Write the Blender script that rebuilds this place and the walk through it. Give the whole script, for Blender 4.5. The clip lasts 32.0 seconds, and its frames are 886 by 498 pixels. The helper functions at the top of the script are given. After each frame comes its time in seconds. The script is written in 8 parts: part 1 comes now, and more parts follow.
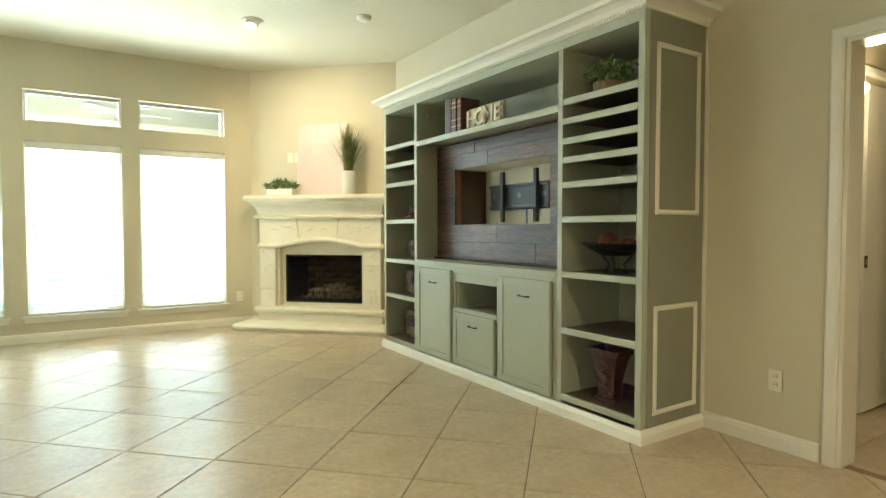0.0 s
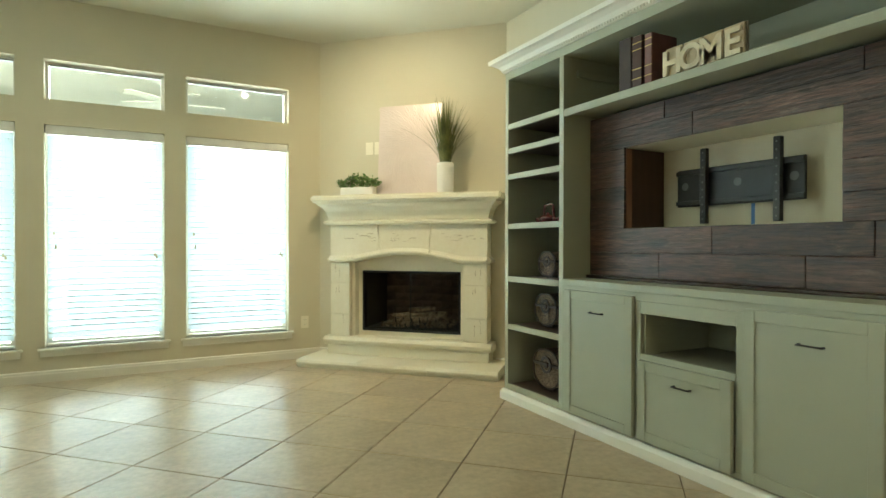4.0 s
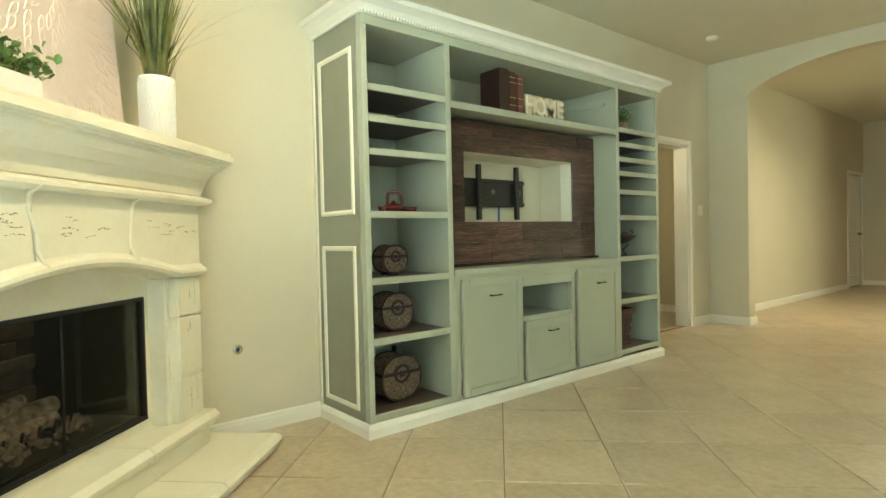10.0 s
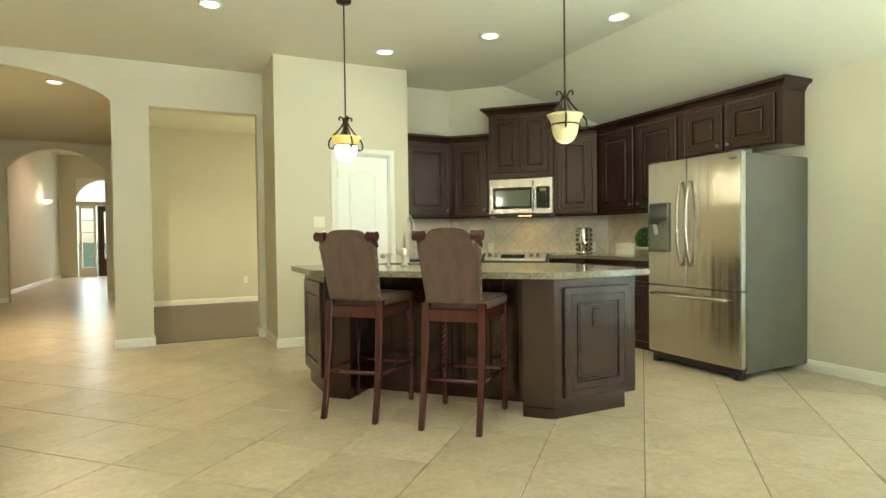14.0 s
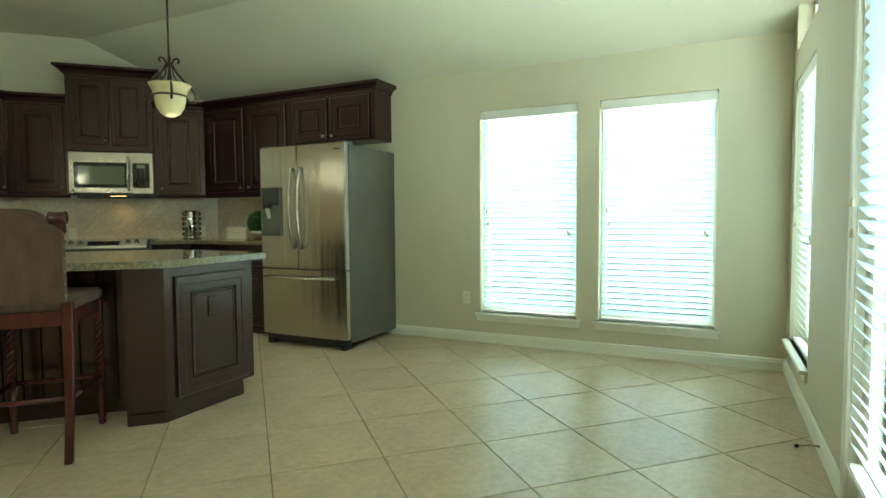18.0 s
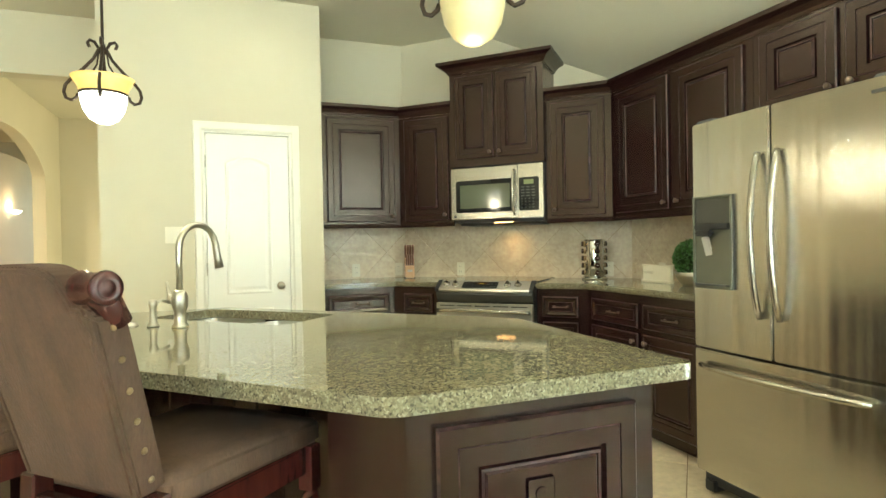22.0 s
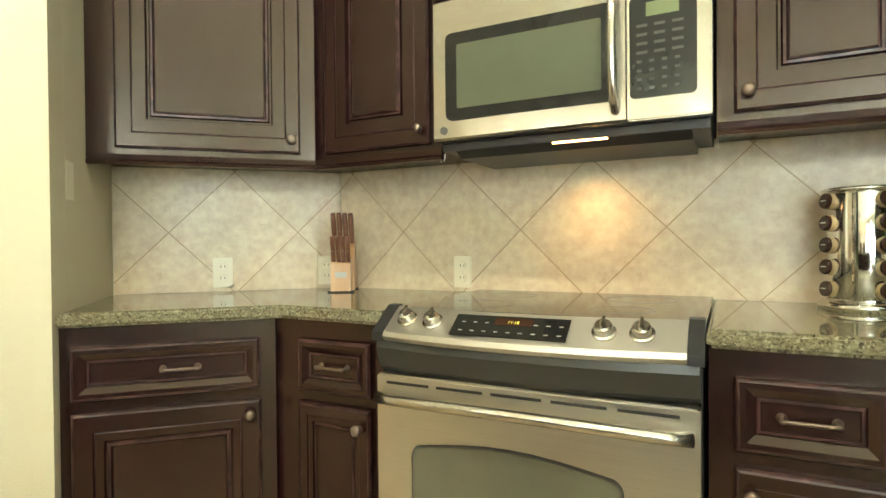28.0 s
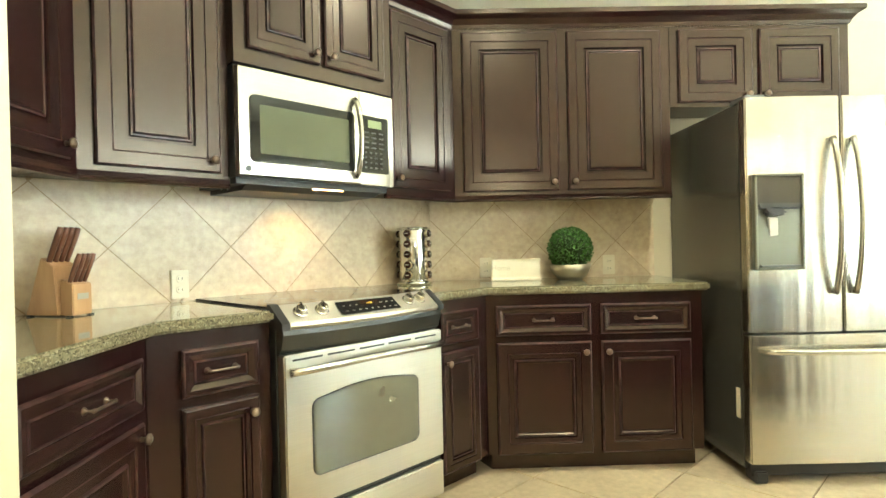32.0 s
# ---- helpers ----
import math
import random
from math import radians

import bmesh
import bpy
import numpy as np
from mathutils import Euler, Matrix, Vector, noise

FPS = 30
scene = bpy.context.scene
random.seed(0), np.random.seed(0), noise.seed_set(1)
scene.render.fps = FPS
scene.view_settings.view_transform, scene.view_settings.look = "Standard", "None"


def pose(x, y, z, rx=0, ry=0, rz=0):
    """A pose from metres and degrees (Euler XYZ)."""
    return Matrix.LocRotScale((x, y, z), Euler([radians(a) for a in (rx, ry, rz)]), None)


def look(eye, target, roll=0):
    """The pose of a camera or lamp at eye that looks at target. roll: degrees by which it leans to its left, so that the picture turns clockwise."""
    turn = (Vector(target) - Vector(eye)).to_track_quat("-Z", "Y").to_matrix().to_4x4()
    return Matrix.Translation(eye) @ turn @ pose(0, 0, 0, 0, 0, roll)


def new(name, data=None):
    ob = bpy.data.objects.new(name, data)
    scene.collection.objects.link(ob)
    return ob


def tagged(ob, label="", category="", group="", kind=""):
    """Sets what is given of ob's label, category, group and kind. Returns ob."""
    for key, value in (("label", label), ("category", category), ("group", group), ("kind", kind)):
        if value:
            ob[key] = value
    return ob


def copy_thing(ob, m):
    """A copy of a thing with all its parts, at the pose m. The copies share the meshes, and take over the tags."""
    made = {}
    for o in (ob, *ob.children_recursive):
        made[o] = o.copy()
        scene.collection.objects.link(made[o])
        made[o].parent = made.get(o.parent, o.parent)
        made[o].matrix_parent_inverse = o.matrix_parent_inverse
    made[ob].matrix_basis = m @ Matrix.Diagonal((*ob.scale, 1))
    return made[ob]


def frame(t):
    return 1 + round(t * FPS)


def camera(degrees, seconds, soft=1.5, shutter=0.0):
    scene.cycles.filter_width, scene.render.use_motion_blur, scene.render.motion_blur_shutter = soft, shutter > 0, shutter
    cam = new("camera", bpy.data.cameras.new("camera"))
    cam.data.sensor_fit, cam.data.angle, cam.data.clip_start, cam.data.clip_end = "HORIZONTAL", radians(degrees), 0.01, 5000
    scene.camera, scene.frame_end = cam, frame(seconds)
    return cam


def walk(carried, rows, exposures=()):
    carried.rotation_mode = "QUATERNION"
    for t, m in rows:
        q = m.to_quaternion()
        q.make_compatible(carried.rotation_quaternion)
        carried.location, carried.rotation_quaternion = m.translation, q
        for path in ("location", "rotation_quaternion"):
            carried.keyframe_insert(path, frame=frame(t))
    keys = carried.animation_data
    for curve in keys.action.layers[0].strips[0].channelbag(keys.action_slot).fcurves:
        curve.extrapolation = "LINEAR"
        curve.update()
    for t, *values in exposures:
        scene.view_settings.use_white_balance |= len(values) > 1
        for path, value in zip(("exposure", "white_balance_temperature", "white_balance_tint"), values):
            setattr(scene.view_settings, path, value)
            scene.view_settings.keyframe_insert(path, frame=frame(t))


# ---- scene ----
cam = camera(76.5, 32.0)
PATH = [
    (0, (0.136, 0.866, 1.15), (1.22, 2.546, 1.078), 0.0),
    (0.5, (0.091, 0.978, 1.154), (1.025, 2.745, 1.086), 0.1),
    (1, (0.072, 1.062, 1.169), (0.906, 2.878, 1.107), 0.0),
    (1.5, (0.051, 1.11, 1.163), (0.827, 2.952, 1.113), -0.1),
    (2, (0.078, 1.172, 1.15), (0.818, 3.029, 1.112), -0.1),
    (2.5, (0.241, 1.319, 1.146), (0.962, 3.184, 1.111), -0.3),
    (4.5, (0.358, 2.996, 1.038), (1.425, 4.687, 1.035), 0.2),
    (5, (0.295, 3.54, 0.985), (1.461, 5.165, 0.991), 0.2),
    (5.5, (0.344, 4.055, 0.976), (1.538, 5.66, 0.976), 0.1),
    (6, (0.403, 4.527, 0.956), (1.66, 6.083, 0.953), -0.1),
    (6.5, (0.359, 4.939, 0.966), (1.705, 6.419, 0.95), -0.2),
    (7, (0.145, 5.281, 0.941), (1.749, 6.476, 0.913), -0.1),
    (7.5, (-0.002, 5.67, 0.958), (1.841, 6.446, 0.914), -0.5),
    (8, (-0.107, 6.044, 0.99), (1.858, 6.411, 0.932), -0.9),
    (9, (-0.097, 6.856, 1.08), (1.833, 6.337, 0.998), -1.4),
    (9.5, (-0.067, 7.113, 1.112), (1.722, 6.221, 1.028), -1.3),
    (10, (0.017, 7.361, 1.088), (1.564, 6.093, 1.043), -1.3),
    (10.5, (0.112, 7.431, 1.131), (1.394, 5.897, 1.084), -1.0),
    (11, (0.192, 7.44, 1.118), (1.212, 5.72, 1.084), -1.0),
    (11.5, (0.141, 7.465, 1.131), (0.835, 5.59, 1.091), -1.1),
    (12, (0.077, 7.502, 1.141), (0.391, 5.527, 1.096), -1.0),
    (12.5, (0.004, 7.46, 1.15), (0.003, 5.461, 1.10), -0.9),
    (13, (-0.016, 7.424, 1.134), (-0.357, 5.454, 1.087), -0.9),
    (13.5, (-0.002, 7.429, 1.134), (-0.632, 5.532, 1.089), -0.8),
    (14, (-0.004, 7.45, 1.136), (-0.865, 5.645, 1.091), -0.7),
    (14.5, (-0.02, 7.488, 1.133), (-1.109, 5.811, 1.09), -0.7),
    (15, (-0.014, 7.526, 1.123), (-1.342, 6.031, 1.082), -0.5),
    (15.5, (0.004, 7.556, 1.099), (-1.519, 6.26, 1.056), -0.4),
    (17.5, (-0.017, 7.477, 1.142), (-1.818, 6.613, 1.031), -0.1),
    (18, (-0.003, 7.367, 1.135), (-1.8, 6.495, 1.02), -0.4),
    (18.5, (-0.142, 7.249, 1.132), (-1.88, 6.268, 1.014), -0.6),
    (19, (-0.379, 7.151, 1.137), (-1.93, 5.893, 1.03), -0.8),
    (19.5, (-0.636, 6.963, 1.147), (-1.977, 5.481, 1.061), -0.7),
    (20, (-0.87, 6.783, 1.129), (-2.047, 5.167, 1.058), -0.6),
    (20.5, (-1.116, 6.625, 1.153), (-2.113, 4.892, 1.088), -0.8),
    (21, (-1.329, 6.371, 1.179), (-2.201, 4.571, 1.13), -0.7),
    (21.5, (-1.539, 6.108, 1.205), (-2.328, 4.27, 1.178), -0.9),
    (22, (-1.748, 5.79, 1.205), (-2.462, 3.921, 1.188), -1.1),
    (22.5, (-1.944, 5.444, 1.2), (-2.563, 3.543, 1.184), -1.1),
    (23, (-2.155, 5.158, 1.209), (-2.657, 3.222, 1.185), -1.4),
    (23.5, (-2.349, 4.931, 1.178), (-2.653, 2.955, 1.17), -1.6),
    (24, (-2.638, 4.726, 1.183), (-2.735, 2.728, 1.173), -1.6),
    (24.5, (-2.956, 4.536, 1.168), (-2.976, 2.536, 1.165), -1.6),
    (25, (-3.122, 4.407, 1.158), (-3.12, 2.407, 1.153), -1.5),
    (25.5, (-3.16, 4.29, 1.148), (-3.198, 2.291, 1.136), -1.2),
    (26, (-3.157, 4.189, 1.149), (-3.308, 2.195, 1.119), -1.2),
    (26.5, (-3.169, 4.074, 1.147), (-3.421, 2.09, 1.1), -1.4),
    (28.5, (-2.713, 2.83, 1.08), (-3.671, 1.075, 1.102), -0.3),
    (29, (-2.385, 2.564, 1.083), (-3.791, 1.142, 1.102), -0.1),
    (29.5, (-2.069, 2.393, 1.085), (-3.798, 1.388, 1.098), -0.5),
    (30, (-1.832, 2.254, 1.084), (-3.726, 1.613, 1.095), -0.9),
    (30.5, (-1.639, 2.201, 1.108), (-3.61, 1.857, 1.104), -1.0),
    (31, (-1.469, 2.229, 1.119), (-3.464, 2.083, 1.112), -1.3),
    (31.5, (-1.377, 2.252, 1.119), (-3.376, 2.214, 1.109), -1.2),
    (32, (-1.349, 2.26, 1.116), (-3.349, 2.295, 1.106), -1.3),
]
walk(cam, [(t, look(e, a, r)) for t, e, a, r in PATH], [(0, 0.36, 5950, -3), (1, 0.0, 5800, -7), (5, -0.18, 5850, -8), (7, -0.3, 5750, -12), (8, 0.0, 5750, -9), (9, 0.1, 5750, -8), (9.5, 0.4, 5800, -8), (10, 0.33, 5950, -9), (11, 0.42, 6150, -7), (12, 0.55, 6300, -6), (13, 0.6, 6350, -5), (14, 0.58, 6200, -4), (15, 0.5, 5750, -13), (17.5, -0.36, 5800, -18), (18, -0.42, 5800, -18), (19, -0.18, 5750, -16), (20, 0.82, 5800, -8), (21, 0.98, 6100, -5), (22, 0.9, 6200, -4), (23, 0.75, 6150, -3), (24.5, 0.75, 6100, -1), (26, 1.05, 6200, 2), (28.5, 1.5, 6300, -1), (30, 1.55, 6150, -1), (32, 1.83, 6200, -2)])

# ---- world, sun and window light ----
world = bpy.data.worlds.new("sky")
scene.world = world
world.use_nodes = True
_n = world.node_tree.nodes
_sky = _n.new("ShaderNodeTexSky")
_sky.sky_type = "NISHITA"
_sky.sun_disc = False
_sky.sun_elevation = radians(55)
_sky.sun_rotation = radians(200)
world.node_tree.links.new(_sky.outputs[0], _n["Background"].inputs[0])
_n["Background"].inputs[1].default_value = 0.12

sun = new("sun", bpy.data.lights.new("sun", "SUN"))
sun.data.energy, sun.data.angle, sun.data.color = 3.0, radians(0.5), (1.0, 0.95, 0.87)
sun.matrix_world = look((-6, -14, 22), (0, 0, 0))


def window_light(x, y, z, turn, w, h, watts, colour=(0.96, 0.99, 0.96)):
    """Daylight in a window's opening, shining along the local -Z after the turn."""
    lamp = new("window_daylight", bpy.data.lights.new("window_daylight", "AREA"))
    lamp.data.shape, lamp.data.size, lamp.data.size_y = "RECTANGLE", w, h
    lamp.data.energy, lamp.data.color = watts, colour
    lamp.matrix_world = pose(x, y, z, 90, 0, turn)
    return lamp


def lamp_spot(x, y, z, target, watts, size_deg, radius=0.04, blend=0.6, colour=(1.0, 0.83, 0.59)):
    lamp = new("lamp_spot", bpy.data.lights.new("lamp_spot", "SPOT"))
    lamp.data.energy, lamp.data.spot_size, lamp.data.spot_blend = watts, radians(size_deg), blend
    lamp.data.shadow_soft_size, lamp.data.color = radius, colour
    lamp.matrix_world = look((x, y, z), target)
    return lamp


def lamp_point(x, y, z, watts, radius=0.05, colour=(1.0, 0.83, 0.59)):
    lamp = new("lamp_bulb", bpy.data.lights.new("lamp_bulb", "POINT"))
    lamp.data.energy, lamp.data.shadow_soft_size, lamp.data.color = watts, radius, colour
    lamp.location = (x, y, z)
    return lamp


N_WATTS, W_WATTS, TR_WATTS, SPOT_W, ART_W = 130, 112, 32, 42, 120

# ---- materials ----
def _ramp(nt, fac, a, b, p0=0.3, p1=0.7):
    r = nt.nodes.new("ShaderNodeValToRGB")
    r.color_ramp.elements[0].position, r.color_ramp.elements[1].position = p0, p1
    r.color_ramp.elements[0].color, r.color_ramp.elements[1].color = (*a, 1), (*b, 1)
    nt.links.new(fac, r.inputs[0])
    return r.outputs[0]


def _noise(nt, scale, detail=4, rough=0.55, stretch=(1, 1, 1), space="Object"):
    co = nt.nodes.new("ShaderNodeTexCoord")
    mp = nt.nodes.new("ShaderNodeMapping")
    mp.inputs["Scale"].default_value = stretch
    nz = nt.nodes.new("ShaderNodeTexNoise")
    nz.inputs["Scale"].default_value, nz.inputs["Detail"].default_value, nz.inputs["Roughness"].default_value = scale, detail, rough
    nt.links.new(co.outputs[space], mp.inputs[0])
    nt.links.new(mp.outputs[0], nz.inputs[0])
    return nz.outputs[0]


def _mix(nt, fac, a, b, mode="MIX"):
    m = nt.nodes.new("ShaderNodeMix")
    m.data_type, m.blend_type = "RGBA", mode
    for sock, v in ((m.inputs[0], fac), (m.inputs[6], a), (m.inputs[7], b)):
        if isinstance(v, (int, float)):
            sock.default_value = v
        elif isinstance(v, tuple):
            sock.default_value = (*v, 1)
        else:
            nt.links.new(v, sock)
    return m.outputs[2]


def _math(nt, op, a, b):
    m = nt.nodes.new("ShaderNodeMath")
    m.operation = op
    for sock, v in zip(m.inputs, (a, b)):
        if isinstance(v, (int, float)):
            sock.default_value = v
        else:
            nt.links.new(v, sock)
    return m.outputs[0]


def surface(name, base, other=None, scale=6, rough=0.5, metal=0.0, bump=0.0, bump_scale=60, stretch=(1, 1, 1), space="Object",
            rough_var=0.0, vary=0.0, spread=(0.3, 0.7), coat=0.0, fine=None):
    """A principled material: two colours mixed by coarse noise, fine grain over it, bump, roughness noise, and a shift per object."""
    m = bpy.data.materials.new(name)
    m.use_nodes = True
    nt = m.node_tree
    p = nt.nodes["Principled BSDF"]
    p.inputs["Roughness"].default_value, p.inputs["Metallic"].default_value = rough, metal
    p.inputs["Coat Weight"].default_value = coat
    other = other or tuple(c * 0.88 for c in base)
    coarse = _noise(nt, scale, 5, 0.6, stretch, space)
    col = _ramp(nt, coarse, base, other, *spread)
    if fine:
        grain = _noise(nt, fine[0], 3, 0.6, stretch, space)
        col = _mix(nt, fine[1], col, _ramp(nt, grain, (0.35, 0.35, 0.35), (0.75, 0.75, 0.75)), "OVERLAY")
    if vary:
        info = nt.nodes.new("ShaderNodeObjectInfo")
        bright = _math(nt, "MULTIPLY_ADD", info.outputs["Random"], vary)
        bright.node.inputs[2].default_value = 1 - vary / 2
        hsv = nt.nodes.new("ShaderNodeHueSaturation")
        nt.links.new(col, hsv.inputs["Color"])
        nt.links.new(bright, hsv.inputs["Value"])
        col = hsv.outputs[0]
    nt.links.new(col, p.inputs["Base Color"])
    if rough_var:
        rv = _math(nt, "MULTIPLY_ADD", _noise(nt, scale * 2.3, 4, 0.6, stretch, space), rough_var)
        rv.node.inputs[2].default_value = rough - rough_var / 2
        nt.links.new(rv, p.inputs["Roughness"])
    if bump:
        b = nt.nodes.new("ShaderNodeBump")
        b.inputs["Strength"].default_value, b.inputs["Distance"].default_value = bump, 0.01
        nt.links.new(_noise(nt, bump_scale, 4, 0.6, stretch, space), b.inputs["Height"])
        nt.links.new(b.outputs[0], p.inputs["Normal"])
    return m


def glowing(name, colour, strength):
    m = bpy.data.materials.new(name)
    m.use_nodes = True
    p = m.node_tree.nodes["Principled BSDF"]
    p.inputs["Base Color"].default_value = (*colour, 1)
    p.inputs["Emission Color"].default_value = (*colour, 1)
    p.inputs["Emission Strength"].default_value = strength
    return m


def clear_glass(name, tint=(1, 1, 1), rough=0.0, ior=1.45):
    m = bpy.data.materials.new(name)
    m.use_nodes = True
    nt = m.node_tree
    nt.nodes.remove(nt.nodes["Principled BSDF"])
    tr, gl, fr, mx = (nt.nodes.new("ShaderNode" + k) for k in ("BsdfTransparent", "BsdfGlossy", "Fresnel", "MixShader"))
    tr.inputs[0].default_value = (*tint, 1)
    gl.inputs["Roughness"].default_value = rough
    fr.inputs["IOR"].default_value = ior
    nt.links.new(fr.outputs[0], mx.inputs[0])
    nt.links.new(tr.outputs[0], mx.inputs[1])
    nt.links.new(gl.outputs[0], mx.inputs[2])
    nt.links.new(mx.outputs[0], nt.nodes["Material Output"].inputs[0])
    return m


def translucent(name, colour, share=0.5):
    m = bpy.data.materials.new(name)
    m.use_nodes = True
    nt = m.node_tree
    nt.nodes.remove(nt.nodes["Principled BSDF"])
    d, t, mx = (nt.nodes.new("ShaderNode" + k) for k in ("BsdfDiffuse", "BsdfTranslucent", "MixShader"))
    d.inputs[0].default_value = t.inputs[0].default_value = (*colour, 1)
    mx.inputs[0].default_value = share
    nt.links.new(d.outputs[0], mx.inputs[1])
    nt.links.new(t.outputs[0], mx.inputs[2])
    nt.links.new(mx.outputs[0], nt.nodes["Material Output"].inputs[0])
    return m


M_WALL = surface("wall_paint", (0.60, 0.55, 0.40), (0.57, 0.52, 0.375), scale=1.3, rough=0.75, bump=0.12, bump_scale=160)
M_CEIL = surface("ceiling_paint", (0.66, 0.625, 0.48), (0.63, 0.595, 0.455), scale=1.0, rough=0.85, bump=0.2, bump_scale=120)
M_TRIM = surface("white_trim_paint", (0.78, 0.75, 0.64), (0.74, 0.71, 0.61), scale=3, rough=0.35, bump=0.03, bump_scale=30)
M_TILE = surface("floor_tile", (0.51, 0.418, 0.285), (0.405, 0.325, 0.21), scale=3.2, rough=0.31, bump=0.06, bump_scale=14, rough_var=0.05,
                 space="Object", vary=0.14, fine=(22, 0.35))
M_GROUT = surface("grout", (0.25, 0.18, 0.112), (0.20, 0.145, 0.09), scale=5, rough=0.9, bump=0.3, bump_scale=120)
M_DARKFLOOR = surface("dark_wood_floor", (0.075, 0.036, 0.024), (0.030, 0.015, 0.011), scale=3, rough=0.28, stretch=(0.5, 8, 1), vary=0.5, bump=0.1, bump_scale=30)
M_SAGE = surface("sage_paint", (0.395, 0.405, 0.300), (0.365, 0.375, 0.278), scale=2, rough=0.45, bump=0.04, bump_scale=50)
M_SAGE_DARK = surface("olive_grey_paint", (0.26, 0.255, 0.185), (0.235, 0.23, 0.165), scale=2, rough=0.5, bump=0.04, bump_scale=50)
M_CREAM = surface("cream_trim_paint", (0.74, 0.70, 0.56), (0.70, 0.66, 0.53), scale=3, rough=0.4)
M_STONE = surface("cast_stone", (0.76, 0.72, 0.57), (0.69, 0.64, 0.48), scale=2.0, rough=0.7, bump=0.15, bump_scale=22, rough_var=0.2, fine=(40, 0.12))
M_PIT = surface("stone_pit", (0.38, 0.29, 0.165), (0.24, 0.18, 0.10), scale=30, rough=0.95)
M_BLACK = surface("black_metal", (0.014, 0.014, 0.014), (0.022, 0.021, 0.02), scale=8, rough=0.4, metal=0.3)
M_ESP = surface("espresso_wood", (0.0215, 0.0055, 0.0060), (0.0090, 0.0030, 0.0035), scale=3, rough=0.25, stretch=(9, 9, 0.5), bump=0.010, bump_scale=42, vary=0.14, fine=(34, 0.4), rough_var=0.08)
M_ESPWORN = surface("worn_espresso_edge", (0.070, 0.031, 0.027), (0.018, 0.006, 0.0065), scale=16, rough=0.30, stretch=(1, 1, 1), bump=0.05, bump_scale=60, spread=(0.36, 0.54), fine=(70, 0.5))
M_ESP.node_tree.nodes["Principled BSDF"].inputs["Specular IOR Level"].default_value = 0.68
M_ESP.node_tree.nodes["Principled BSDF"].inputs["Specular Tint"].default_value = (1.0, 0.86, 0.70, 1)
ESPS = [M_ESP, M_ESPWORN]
M_STEEL = surface("brushed_steel", (0.56, 0.53, 0.465), (0.50, 0.47, 0.41), scale=3, rough=0.22, metal=1.0, stretch=(1, 1, 60), bump=0.035, bump_scale=20)
M_DARKSTEEL = surface("grey_appliance_side", (0.12, 0.12, 0.115), (0.10, 0.10, 0.095), scale=4, rough=0.45, metal=0.4)
M_BLACKGLASS = surface("black_glass", (0.012, 0.012, 0.012), (0.016, 0.016, 0.015), scale=2, rough=0.06)
_p = M_STEEL.node_tree.nodes["Principled BSDF"]
_m = M_STEEL.node_tree
_b1, _b2 = [n for n in _m.nodes if n.type == "BUMP"][0], _m.nodes.new("ShaderNodeBump")
_b2.inputs["Strength"].default_value, _b2.inputs["Distance"].default_value = 0.40, 0.02
_m.links.new(_noise(_m, 8, 2, 0.45, (1.0, 1.0, 0.04)), _b2.inputs["Height"])
_m.links.new(_b2.outputs[0], _b1.inputs["Normal"])
_p.inputs["Anisotropic"].default_value, _p.inputs["Anisotropic Rotation"].default_value = 0.75, 0.0
M_GLASS = clear_glass("window_glass")
M_SLAT = translucent("blind_slat", (0.81, 0.875, 0.90), 0.42)

# ---- building helpers ----
def part(name, bm, material, parent=None, label="", m=None, smooth=False):
    """Link a bmesh as one mesh object, under a thing or a part."""
    me = bpy.data.meshes.new(name)
    bm.to_mesh(me)
    bm.free()
    if smooth:
        for f in me.polygons:
            f.use_smooth = True
    for k in (material if isinstance(material, (list, tuple)) else [material]):
        me.materials.append(k)
    ob = new(name, me)
    if parent is not None:
        ob.parent = parent
    if m is not None:
        ob.matrix_basis = m
    if label:
        ob["label"] = label
    return ob


def again(ob, m, parent=None):
    """Another object on the same mesh."""
    o = new(ob.name.split(".")[0], ob.data)
    o.parent = parent if parent is not None else ob.parent
    o.matrix_basis = m
    if "label" in ob:
        o["label"] = ob["label"]
    return o


def thing(name, m, label, category, group="", kind=""):
    e = new(name)
    e.empty_display_size = 0.05
    e.matrix_basis = m
    return tagged(e, label, category, group, kind)


def box(x0, x1, y0, y1, z0, z1, bevel=0.0, seg=2, bm=None):
    bm2 = bmesh.new()
    bmesh.ops.create_cube(bm2, size=1, matrix=Matrix.LocRotScale(((x0 + x1) / 2, (y0 + y1) / 2, (z0 + z1) / 2), None, (abs(x1 - x0), abs(y1 - y0), abs(z1 - z0))))
    if bevel:
        bmesh.ops.bevel(bm2, geom=bm2.edges[:], offset=bevel, segments=seg, affect="EDGES", clamp_overlap=True)
    if bm is None:
        return bm2
    return join(bm, bm2)


def join(bm, bm2):
    me = bpy.data.meshes.new("joining")
    bm2.to_mesh(me)
    bm2.free()
    bm.from_mesh(me)
    bpy.data.meshes.remove(me)
    return bm


def moved(bm, m):
    bmesh.ops.transform(bm, matrix=m, verts=bm.verts)
    return bm


